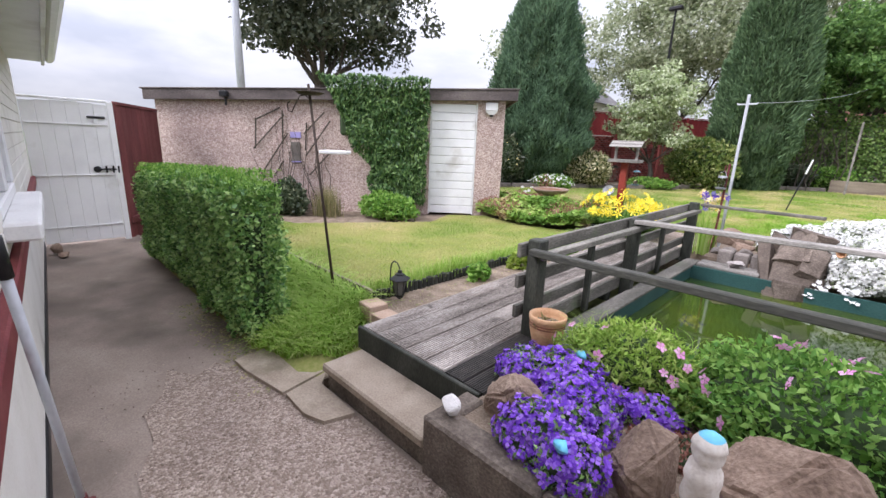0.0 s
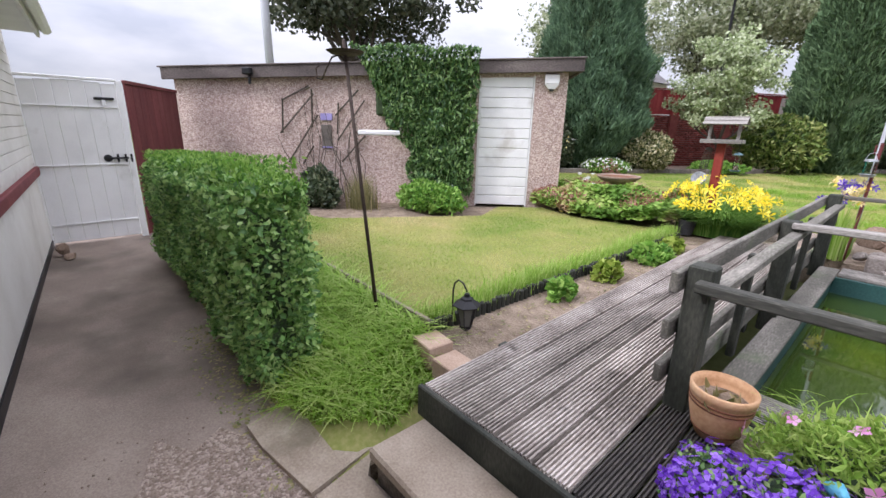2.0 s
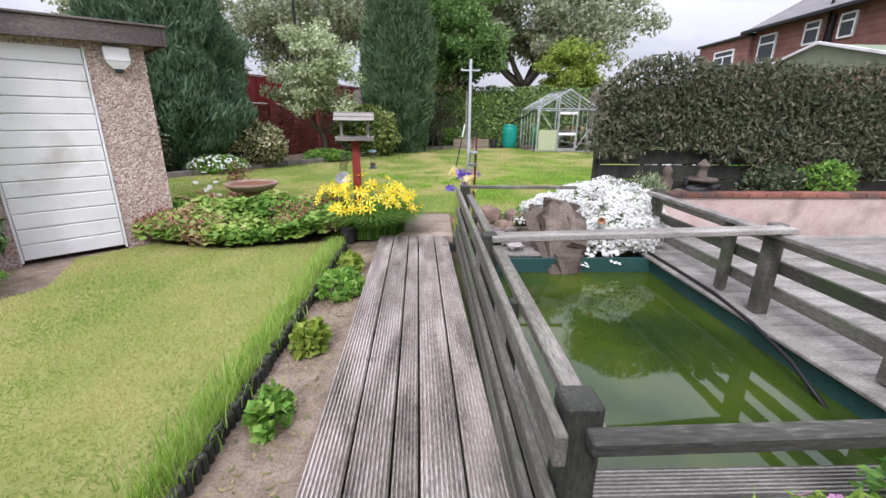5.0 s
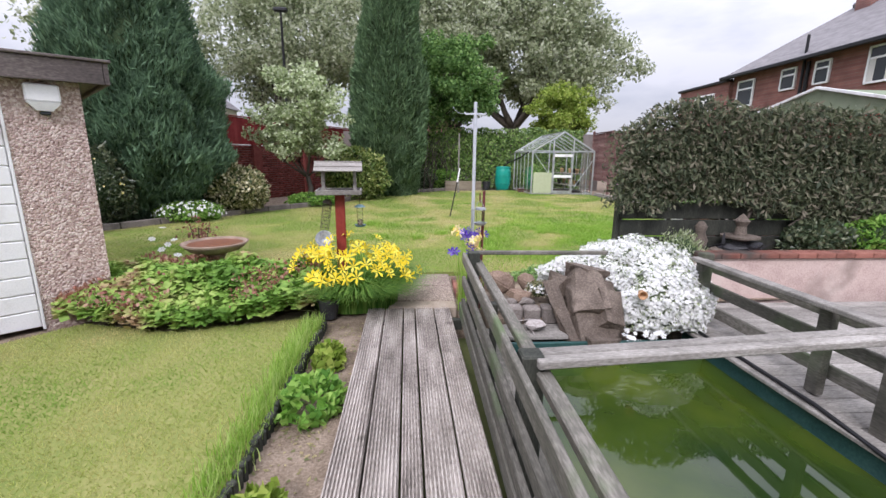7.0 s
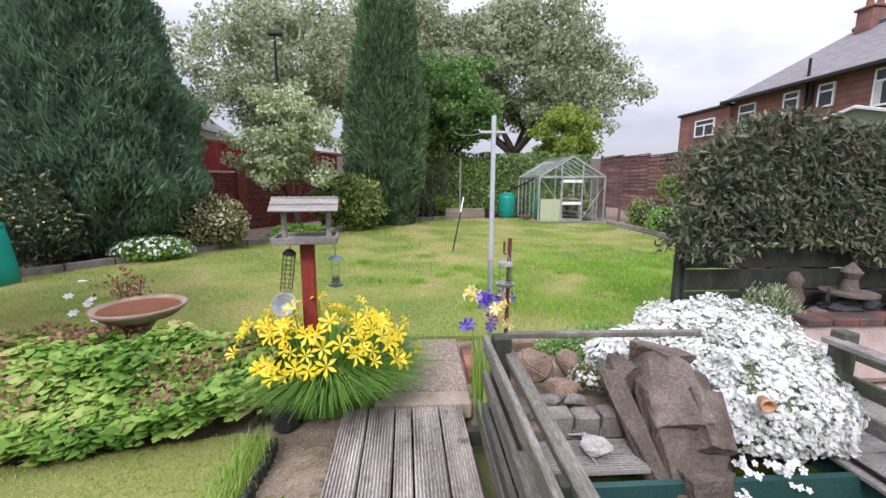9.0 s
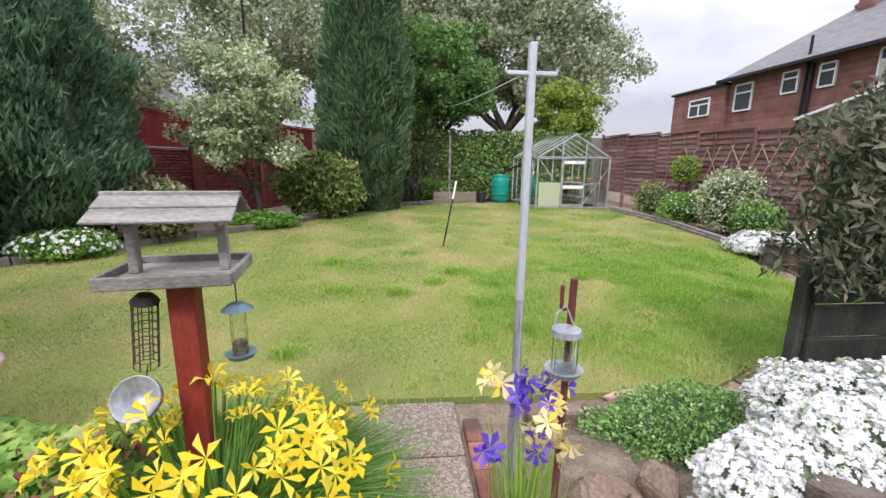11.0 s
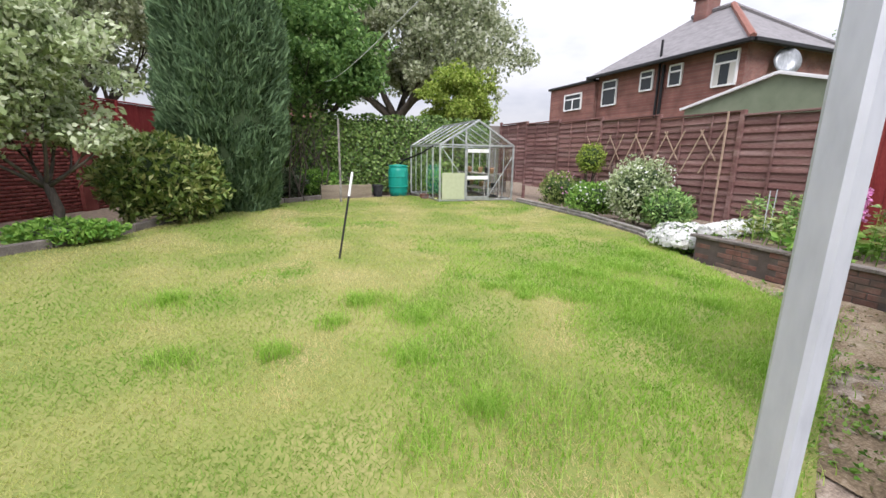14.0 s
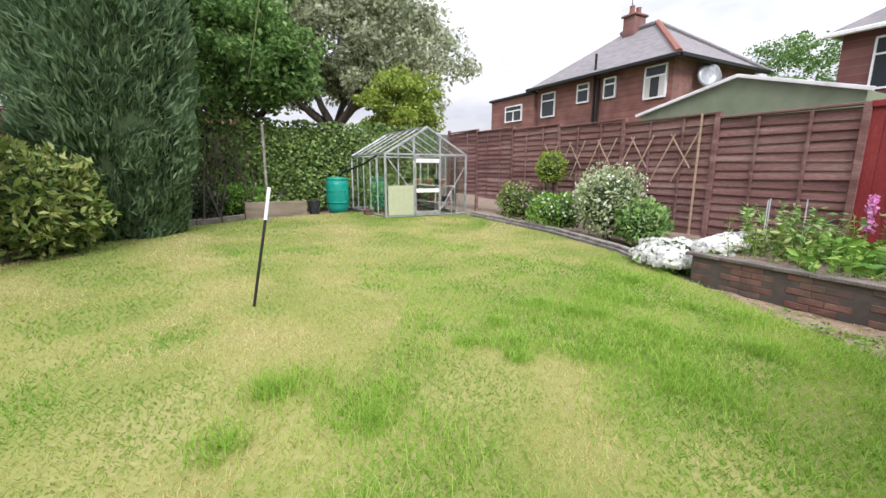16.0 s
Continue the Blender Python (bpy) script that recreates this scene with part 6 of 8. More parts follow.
def tall_plants(centre, spread, stems, height, seed, label, leaf, leaf_size, tip=None):
    """A border clump: thin upright stems, each hung with pairs of narrow leaves, some with coloured tips."""
    rnd = random.Random(seed)
    root = thing("border_plant", (centre[0], centre[1], 0.46), label, "plant", "border plants")
    bm, P, A, T = bmesh.new(), [], [], []
    for _ in range(stems):
        p = Vector((centre[0] + rnd.gauss(0, spread[0]), centre[1] + rnd.gauss(0, spread[1]), 0.46))
        h = height * rnd.uniform(0.45, 1.1)
        lean = Vector((rnd.gauss(-0.06, 0.2), rnd.gauss(0, 0.2), 1)) * h
        q = p + lean
        m = p.lerp(q, 0.55) + Vector((0, 0, 0.06 * h))
        tube([p, m, q], [0.006, 0.005, 0.002], 4, bm)
        for k in range(int(h * 26)):
            t = rnd.uniform(0.12, 1.0)
            c = p.lerp(m, t * 2) if t < 0.5 else m.lerp(q, t * 2 - 1)
            d = Vector((rnd.gauss(0, 1), rnd.gauss(0, 1), rnd.uniform(-0.3, 0.7))).normalized()
            P.append(c + d * leaf_size * 0.55)
            A.append(d)
        T.append(q)
    part("stalk", bm, FRESH, root, kind="stuff")
    v, f = leaves(np.array(P), np.array(A), leaf_size * RNG.uniform(0.6, 1.35, len(P)), 0.36, 0.1)
    part("foliage", arrays_mesh("foliage", v, f), leaf, root, kind="stuff")
    if tip:
        Q = np.repeat(np.array([tuple(t) for t in T[:: 2]]), 7, 0) + RNG.normal(0, 0.03, (len(T[::2]) * 7, 3))
        part("blossom", petals(Q, unit(RNG.normal(size=Q.shape) + [0, 0, 0.5]), 0.045, 4), tip, root, "faded pinkish flower heads", kind="stuff")


tall_plants((4.75, 11.0), (0.32, 0.3), 60, 0.42, 67, "loose narrow-leaved green plants in the planter", RHODO, 0.1)
tall_plants((5.3, 10.9), (0.3, 0.4), 46, 0.62, 70, "taller leafy green plants against the lap fence", HEDGELEAF, 0.1)
tall_plants((4.6, 10.2), (0.34, 0.26), 70, 0.34, 68, "low broad-leaved fresh green plants in the planter", FRESH, 0.14)
tall_plants((5.0, 9.35), (0.3, 0.3), 70, 1.0, 69, "tall leafy clump with reddish flower heads before the red panel", RHODO, 0.12, REDDISH)
tall_plants((4.7, 8.75), (0.34, 0.3), 50, 0.7, 75, "leafy green clump at the end of the planter", HEDGELEAF, 0.11)
lup = thing("lupin", (5.45, 10.45, 0.45), "tall pink flower spike in the planter", "plant")
part("stem", tube([(5.45, 10.45, 0.45), (5.45, 10.45, 1.15)], 0.008, 5), FRESH, lup)
P = np.column_stack([5.45 + RNG.normal(0, 0.025, 120), 10.45 + RNG.normal(0, 0.025, 120), RNG.uniform(0.85, 1.28, 120)])
part("flowers", petals(P, unit(RNG.normal(size=P.shape)), 0.05, 4), PINK, lup)
for y0, x0 in ((11.2, 4.7), (11.35, 5.1), (11.0, 5.25)):
    single("plant_stake", tube([(x0, y0, 0.45), (x0 + 0.04, y0 + 0.02, 1.2)], 0.008, 5), GALV, "thin pale plant support stake", "stake", "plant stakes")

# ---- lawn edges ----
EDGE = [(-8.3, 10.7), (-7.4, 11.75), (-5.9, 13.75), (-4.6, 15.0), (-3.85, 16.9), (-2.95, 18.35), (-0.95, 19.6)]
edge = thing("lawn_kerb", (-5, 15, 0.3), "low grey stone kerb round the lawn", "kerb", kind="structure")
for (ax, ay), (bx, by) in zip(EDGE, EDGE[1:]):
    L = math.hypot(bx - ax, by - ay)
    k = max(1, round(L / 0.62))
    for i in range(k):
        p = Vector((ax + (bx - ax) * i / k, ay + (by - ay) * i / k, 0))
        r = Vector((ax + (bx - ax) * (i + 0.97) / k, ay + (by - ay) * (i + 0.97) / k, 0))
        p.z, r.z = float(lawn_z(p.y)) + 0.055, float(lawn_z(r.y)) + 0.055 + 0.01 * math.sin(i * 2.3)
        part("kerb_stone", beam(p, r, 0.11, 0.14, 0.012), GREYROCK, edge)
edge2 = thing("lawn_kerb", (4.5, 15, 0.3), "low weathered kerb of stacked boards beside the border", "kerb", kind="structure")
EDGE2 = [(4.6, 18.1), (4.68, 15.0), (4.35, 13.1), (4.12, 12.55)]
for (ax, ay), (bx, by) in zip(EDGE2, EDGE2[1:]):
    L = math.hypot(bx - ax, by - ay)
    k = max(1, round(L / 0.8))
    for i in range(k):
        for lvl in (0, 1):
            p = Vector((ax + (bx - ax) * i / k + 0.03 * lvl, ay + (by - ay) * i / k, float(lawn_z(ay + (by - ay) * i / k)) + 0.02 + 0.06 * lvl))
            r = Vector((ax + (bx - ax) * (i + 0.97) / k + 0.03 * lvl, ay + (by - ay) * (i + 0.97) / k, float(lawn_z(ay + (by - ay) * (i + 1) / k)) + 0.02 + 0.06 * lvl))
            part("kerb_board", beam(p, r, 0.1, 0.055, 0.01), GREYWOOD, edge2)
PAVED = [(0.65, 7.78), (5.9, 7.78), (5.9, 8.22), (3.79, 8.22), (3.79, 11.5), (3.6, 11.35), (2.95, 9.5), (2.3, 9.12), (0.7, 8.36), (0.25, 8.05)]
single("side_paving", sheet(PAVED, 0.125, 0.1), ROUGHPAVE, "broken brown concrete paving covered in earth and moss", "paving", kind="structure")
gx, gy = np.meshgrid(np.linspace(0.5, 3.78, 70), np.linspace(7.8, 11.3, 75))
Q = np.column_stack([gx.ravel(), gy.ravel(), gx.ravel() * 0])
Q[:, 2] = 0.138 + 0.022 * lumps(Q, 41, 1.6) + 0.014 * lumps(Q, 43, 5.0) + 0.006 * lumps(Q, 45, 17.0)
i, j = np.meshgrid(np.arange(69), np.arange(74))
k = (j * 70 + i).ravel()[:, None]
F4 = k + [[0, 1, 71, 70]]
mid = Q[F4].mean(1)
single("earth_crust", arrays_mesh("earth_crust", Q, F4[inside(PAVED, mid[:, :2])]), EARTH, "crumbled earth, moss and dead leaves over the paving", "soil", kind="structure")
P = scatter([(0.5, 7.95), (3.7, 8.2), (3.7, 11.2), (2.95, 9.6), (2.3, 9.2), (0.6, 8.4)], 1300)
chips = [boulder((x, y, 0.14), (r * RNG.uniform(0.7, 1.3), r, r * 0.4), int(x * 900) % 97, 3, 1, 0.2) for (x, y), r in zip(P[:110], RNG.uniform(0.012, 0.05, 110))]
for b in chips:
    single("stone_chip", b, SLAB, "pale broken stone fragment on the paving", "stone", "broken paving stones")
W = P[inside([(0.5, 7.95), (1.2, 8.0), (3.0, 9.3), (3.75, 9.4), (3.75, 11.2), (2.95, 9.6), (2.3, 9.2), (0.6, 8.4)], P)]
W = W[lumps(np.column_stack([W, W[:, 0]]), 12, 1.6) > 0.05]
W = np.column_stack([np.repeat(W, 5, 0), np.full(5 * len(W), 0.15)]) + RNG.normal(0, 0.03, (5 * len(W), 3)) * [1, 1, 0.3]
v, f = leaves(W, RNG.normal(size=W.shape) * [1, 1, 0.5] + [0, 0, 0.4], 0.035 * RNG.uniform(0.5, 1.5, len(W)), 0.6, 0.1)
single("paving_weeds", arrays_mesh("paving_weeds", v, f), FRESH, "small green weeds rooted in the broken paving", "weeds", kind="stuff")
v, f = leaves(np.column_stack([P, np.full(len(P), 0.152)]), RNG.normal(size=(len(P), 3)) * [1, 1, 0.15], 0.04 * RNG.uniform(0.4, 1.4, len(P)), 0.5, 0.06)
single("leaf_litter", arrays_mesh("leaf_litter", v, f), REED, "dry brown leaf litter on the paving", "leaves", kind="stuff")
single("border_path", sheet([(3.72, 11.35), (3.94, 11.62), (4.3, 12.5), (4.25, 12.9), (3.6, 11.5)], 0.155, 0.1), CONCRETE, "narrow strip of concrete beside the planter", "paving", kind="structure")
# log roll and grass fringe beside the front lawn
roll = thing("log_roll_edging", (-2.88, 4.4, 0.08), "short dark log-roll edging round the lawn", "edging")
log_me = to_mesh("log", lathe([(0.024, 0), (0.024, 0.12), (0.018, 0.128), (0, 0.13)], segs=8))
log_me.materials.append(BLACKWOOD)
for i in range(78):
    part("log", log_me, None, roll, m=pose(-2.865 - 0.004 * math.sin(i), 2.43 + i * 0.052, 0.035 + 0.008 * math.sin(i * 1.7)))
n = 3600
P = np.column_stack([-2.95 + RNG.normal(0, 0.05, n), RNG.uniform(2.45, 6.45, n), np.full(n, 0.125)])
a = RNG.uniform(0, 2 * np.pi, n)
v, f = arching(P, RNG.uniform(0.08, 0.24, n) * (1 + 0.4 * lumps(P, 2, 1.5)), np.column_stack([np.cos(a) + 0.3, np.sin(a), a * 0]) * 0.45, 0.004, 3, 0.6)
single("grass_fringe", arrays_mesh("grass_fringe", v, f), LONGGRASS, "uncut grass fringe along the lawn edge", "grass", kind="stuff")
n = 2600
P = scatter([(-4.6, 7.9), (0.3, 8.08), (0.7, 8.4), (2.9, 9.5), (3.6, 11.4), (3.3, 11.2), (2.5, 9.6), (0.3, 8.5), (-4.6, 8.2)], n * 3)[:n]
P = np.column_stack([P, lawn_z(P[:, 1])])
a = RNG.uniform(0, 2 * np.pi, len(P))
v, f = arching(P, RNG.uniform(0.05, 0.12, len(P)), np.column_stack([np.cos(a), np.sin(a), a * 0]) * 0.5, 0.004, 3, 0.6)
single("grass_fringe", arrays_mesh("grass_fringe", v, f), LONGGRASS, "longer grass along the paving", "grass", kind="stuff")
# tufts of coarser, greener grass in the rear lawn
C = RNG.uniform((-3.6, 8.5), (3.2, 12.0), (120, 2))
C = C[(RNG.uniform(size=120) < np.interp(C[:, 0], [-3.6, 0.5, 3], [0.15, 0.9, 1])) & inside(LAWN_B, C)]
n = 24000
w = RNG.integers(0, len(C), n)
P = C[w] + RNG.normal(0, 0.17, (n, 2)) * RNG.uniform(0.3, 1.5, len(C))[w][:, None]
P = np.column_stack([P, lawn_z(P[:, 1])])
a = RNG.uniform(0, 2 * np.pi, n)
v, f = arching(P, RNG.uniform(0.04, 0.12, n) * RNG.uniform(0.6, 1.7, len(C))[w], np.column_stack([np.cos(a), np.sin(a), a * 0]) * 0.9, 0.0032, 3, 0.7)
single("grass_tufts", arrays_mesh("grass_tufts", v, f), TUFT, "coarse green tufts in the mown lawn", "grass", kind="stuff")

# ---- climber, trellis and bed along the garage ----
ivy = thing("climber", tuple(spt(2.3, -0.1, 0.1)), "dense dark green climber covering part of the garage front", "climber")
n = 19000
X, Z = RNG.uniform(1.2, 3.65, n), RNG.uniform(0.25, 2.62, n)
edge_l = 1.38 + 0.1 * lumps(np.column_stack([Z, Z, Z]), 2, 1.6)
edge_r = np.interp(Z, [0.3, 0.8, 1.3, 1.8, 2.5], [2.3, 2.45, 2.65, 3.0, 3.3]) + 0.2 * lumps(np.column_stack([Z, Z, Z]), 5, 1.6)
topz = 2.52 + 0.1 * lumps(np.column_stack([X, X, X]), 7, 2.0)
keep = (X > edge_l) & (X < edge_r) & (Z < topz) & (Z > 0.3 + 0.45 * np.clip(X - 2.0, 0, 1))
X, Z = X[keep], Z[keep]
Y = -0.1 - 0.1 * np.abs(lumps(np.column_stack([X, Z, Z]), 9, 1.7)) - RNG.uniform(0, 0.09, len(X)) - 0.08 * np.clip(Z - 2.1, 0, 1)
P = np.array([tuple(spt(*c)) for c in zip(X, Y, Z)])
outw = np.array(tuple(spt(0, -1, 0) - spt(0, 0, 0)))
A = unit(RNG.normal(size=P.shape) * 0.5 + outw * 0.35 + [0, 0, -0.7])
v, f = leaves(P, A, 0.095 * RNG.uniform(0.6, 1.35, len(P)), 0.36, 0.1)
part("foliage", arrays_mesh("foliage", v, f), IVYLEAF, ivy)
# dark slabs added behind the leaves to paint in the shaded depth
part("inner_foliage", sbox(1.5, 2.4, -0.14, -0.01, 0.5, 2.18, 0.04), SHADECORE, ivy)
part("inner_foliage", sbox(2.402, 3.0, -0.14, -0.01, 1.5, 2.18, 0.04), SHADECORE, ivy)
for i in range(7):
    x = 1.6 + i * 0.16
    part("stem", tube([spt(2.1, -0.06, 0.08), spt((2.1 + x) / 2, -0.06, 0.6), spt(x, -0.07, 1.4)], [0.02, 0.015, 0.01], 5), TWIG, ivy)
tr = thing("trellis", tuple(spt(3.9, -0.03, 0.6)), "broken wooden diamond trellis on the garage wall", "trellis")
for x0, z0, x1, z1 in ((4.6, 1.72, 4.12, 1.95), (4.66, 1.2, 4.05, 1.83), (4.55, 0.72, 4.0, 1.5), (4.3, 0.7, 4.1, 1.0), (3.7, 1.5, 3.3, 1.9), (3.68, 1.1, 3.2, 1.75), (3.62, 0.75, 3.2, 1.2), (4.62, 1.2, 4.58, 1.75), (4.1, 1.3, 4.08, 1.9), (3.68, 1.2, 3.64, 1.7)):
    part("lath", beam(spt(x0, -0.03, z0), spt(x1, -0.03, z1), 0.012, 0.026, 0.002), TWIG, tr)
bc = thing("bare_climber", tuple(spt(3.8, -0.05, 0.1)), "leafless climbing stems against the garage wall", "climber")
rnd = random.Random(4)
for i in range(16):
    x = 4.5 - rnd.uniform(0, 1.5)
    pts = [spt(x, -0.05, 0.15)]
    for k in range(4):
        x += rnd.uniform(-0.16, 0.16)
        pts.append(spt(x, -0.05 - rnd.uniform(0, 0.03), 0.15 + (k + 1) * rnd.uniform(0.25, 0.4)))
    part("stem", tube(pts, [0.009, 0.008, 0.006, 0.005, 0.003], 4), TWIG, bc)
plq = thing("wall_plaque", tuple(spt(3.86, -0.02, 1.05)), "dark slate plaque with a lilac top on the garage wall", "plaque")
part("plaque", sbox(3.78, 3.95, -0.03, -0.004, 1.0, 1.35, 0.006), GREYROCK, plq)
part("number_plate", sbox(3.76, 3.96, -0.026, -0.004, 1.42, 1.53, 0.005), PURPLEPLAQUE, plq, "lilac plate")
part("plaque_edge", sbox(3.77, 3.96, -0.036, -0.004, 0.975, 0.998, 0.004), PURPLEPLAQUE, plq)
fl = thing("floodlight", tuple(spt(5.05, -0.15, 2.1)), "small black floodlight under the garage fascia", "floodlight")
part("housing", sbox(4.98, 5.12, -0.24, -0.14, 2.24, 2.34, 0.012), BLACK, fl)
part("bracket", sbox(5.03, 5.07, -0.155, -0.132, 2.1, 2.235, 0.004), BLACK, fl)

cl = spt(2.05, -0.55, 0)
bush("ground_plant", (cl.x, cl.y, 0.27), (0.62, 0.38, 0.26), 3600, FRESH, 0.075, 71, "low rounded green plant beside the garage door", "plant", low=-0.6, stems=False)
c2 = spt(4.7, -0.75, 0)
bush("ground_plant", (c2.x, c2.y, 0.3), (0.6, 0.45, 0.36), 2600, FRESH, 0.1, 72, "leafy green plant behind the hedge", "plant", low=-0.6, stems=False)
c3 = spt(3.9, -0.45, 0)
bush("shrub", (c3.x, c3.y, 0.3), (0.5, 0.3, 0.4), 1500, CAMELLIA, 0.09, 73, "dark straggly shrub below the plaque", low=-0.6)
rp = spt(3.15, -0.55, 0.08)
n = 420
P = np.column_stack([rp.x + RNG.normal(0, 0.13, n), rp.y + RNG.normal(0, 0.1, n), np.full(n, 0.08)])
a = RNG.uniform(0, 2 * np.pi, n)
v, f = arching(P, RNG.uniform(0.45, 0.85, n), np.column_stack([np.cos(a), np.sin(a), a * 0]) * 0.35, 0.005, 4, 0.5)
single("reed_clump", arrays_mesh("reed_clump", v, f), REED, "clump of upright brownish rush leaves", "plant")
# bare soil weeds in the strip beside the deck
for i, (y, s) in enumerate(((5.2, 0.2), (4.3, 0.12), (3.6, 0.1), (5.75, 0.13))):
    bush("ground_plant", (-2.68, y, 0.13), (s * 0.9, s * 1.3, 0.12), int(2200 * s), LIME if i % 2 else FRESH, 0.07, 80 + i, "low yellow-green leafy weed in the soil strip", "plant", low=-0.4, stems=False, core=False, wide=0.8)

# ---- groundcover bed, lilies and bird table ----
gb = thing("groundcover", (-3.9, 7.0, 0.1), "spreading leafy groundcover with reddish patches", "plant")
n = 26000
P = scatter([(-5.15, 6.4), (-4.2, 6.22), (-3.3, 6.4), (-2.95, 6.6), (-3.05, 7.6), (-4.6, 7.75), (-5.6, 7.9), (-5.7, 7.4)], n)
h = 0.2 + 0.24 * np.clip(np.minimum((P[:, 1] - 6.2) * 1.6, (7.9 - P[:, 1]) * 1.6), 0, 1)
z = 0.08 + h * (1 + 0.3 * lumps(np.column_stack([P, P[:, 0]]), 3, 2.4)) * RNG.uniform(0.25, 1.05, len(P)) ** 0.5
P = np.column_stack([P, z])
v, f = leaves(P, unit(RNG.normal(size=P.shape) * [1, 1, 0.35]), 0.072 * RNG.uniform(0.5, 1.35, len(P)), 0.95, 0.1, N=np.tile([0.0, 0.0, 1.0], (len(P), 1)) + RNG.normal(size=P.shape) * 0.35)
part("foliage", arrays_mesh("foliage", v, f), GERANIUM, gb)
Q = P[lumps(P, 31, 1.7) + RNG.normal(0, 0.12, len(P)) > 0.12][::2] + [0, 0, 0.05]
k = len(Q)
v, f = leaves(Q, unit(RNG.normal(size=Q.shape) + [0, 0, 0.8]), 0.042 * RNG.uniform(0.6, 1.3, k), 0.7, 0.1)
part("reddened_foliage", arrays_mesh("reddened_foliage", v, f), REDDISH, gb, "reddish spent leaves and flower heads", kind="stuff")

lily = thing("day_lily", (-2.75, 7.1, 0.12), "large clump of yellow day lilies round the bird table", "flowers")
n = 6000
rr, a = np.sqrt(RNG.uniform(0, 1, n)), RNG.uniform(0, 2 * np.pi, n)
D = np.column_stack([np.cos(a), np.sin(a), a * 0])
P = np.array([-2.68, 7.06, 0.1]) + D * (rr * 0.34)[:, None] * [1.3, 1.0, 1]
v, f = arching(P, RNG.uniform(0.42, 0.85, n), D * RNG.uniform(0.2, 0.85, n)[:, None], 0.008, 6, 0.95)
part("leaves", arrays_mesh("leaves", v, f), LILYLEAF, lily, "arching strap leaves")
k = 130
a, rr = RNG.uniform(0, 2 * np.pi, k), np.sqrt(RNG.uniform(0.1, 1, k))
F = np.column_stack([-2.68 + np.cos(a) * rr * 0.66, 7.08 + np.sin(a) * rr * 0.52, 0.74 - 0.24 * rr ** 2 + RNG.uniform(-0.13, 0.1, k)])
blooms(F, unit(np.column_stack([np.cos(a) * rr, np.sin(a) * rr - 0.35, np.full(k, 0.55)])), 0.14, 6, YELLOW, lily, 0.9, "open yellow trumpet flower", 0.55)
for p in F:
    part("stem", tube([(-2.72 + (p[0] + 2.72) * 0.35, 7.08 + (p[1] - 7.08) * 0.35, 0.12), (p[0], p[1], p[2] - 0.01)], [0.005, 0.004], 4), FRESH, lily)

bt = thing("bird_table", (-2.84, 7.28, 0.1), "wooden bird table with slatted roof on a red post", "bird table", turn=0)
BT = pose(-2.84, 7.28, 0, 0, 0, 8)


def bbox(*a):
    q = box(*a)
    bmesh.ops.transform(q, matrix=BT, verts=q.verts)
    return q


part("post", bbox(-0.05, 0.05, -0.05, 0.05, 0.05, 1.235, 0.006), POSTRED, bt, "red painted square post")
tray = part("tray", bbox(-0.21, 0.21, -0.17, 0.17, 1.237, 1.255, 0.004), GREYWOOD, bt)
for a in ((-0.225, 0.225, -0.19, -0.17, 1.235, 1.285), (-0.225, 0.225, 0.17, 0.19, 1.235, 1.285), (-0.23, -0.21, -0.17, 0.17, 1.235, 1.285), (0.21, 0.23, -0.17, 0.17, 1.235, 1.285)):
    part("tray_lip", bbox(*a, 0.004), GREYWOOD, tray)
for x0 in (-0.16, 0.16):
    part("gable_post", bbox(x0 - 0.018, x0 + 0.018, -0.02, 0.02, 1.256, 1.5, 0.004), GREYWOOD, bt)
    part("gable_board", bbox(x0 - 0.012, x0 + 0.012, -0.07, 0.07, 1.44, 1.475, 0.004), GREYWOOD, bt)
for s in (-1, 1):
    for k, (y0, z0, y1, z1) in enumerate(((0.01, 1.555, 0.09, 1.52), (0.08, 1.518, 0.18, 1.468))):
        q = beam((-0.24, s * (y0 + y1) / 2, (z0 + z1) / 2), (0.24, s * (y0 + y1) / 2, (z0 + z1) / 2), 0.095, 0.012, 0.003)
        bmesh.ops.transform(q, matrix=BT @ Matrix.Translation((0, s * (y0 + y1) / 2, (z0 + z1) / 2)) @ Matrix.Rotation(-s * 0.43, 4, "X") @ Matrix.Translation((0, -s * (y0 + y1) / 2, -(z0 + z1) / 2)), verts=q.verts)
        part("roof_board", q, GREYWOOD, bt, "pale bleached roof board")
part("ridge", bbox(-0.24, 0.24, -0.02, 0.02, 1.555, 1.572, 0.003), GREYWOOD, bt)


def hook(p, drop):
    return tube([p, (p[0], p[1], p[2] - drop)], 0.003, 5)


nf = thing("nut_feeder", (-3.02, 7.26, 0.9), "wire mesh peanut feeder hanging from the bird table", "bird feeder")
bm = bmesh.new()
NF = pose(-3.01, 7.26, 0.86, 8, 10, 0)
for k in range(8):
    c, s = math.cos(k * math.pi / 4) * 0.045, math.sin(k * math.pi / 4) * 0.045
    tube([NF @ Vector((c, s, 0)), NF @ Vector((c, s, 0.3))], 0.0025, 4, bm)
for k in range(9):
    tube([NF @ Vector((math.cos(j * math.pi / 6) * 0.045, math.sin(j * math.pi / 6) * 0.045, k * 0.0375)) for j in range(13)], 0.0022, 4, bm, cap=False)
part("cage", bm, WIRE, nf)
q = lathe([(0, 0.33), (0.03, 0.325), (0.05, 0.3), (0.05, 0.295), (0, 0.295)], segs=14)
bmesh.ops.transform(q, matrix=NF, verts=q.verts)
part("lid", q, WIRE, nf)
part("hook", hook((-2.965, 7.26, 1.24), 0.06), WIRE, nf)
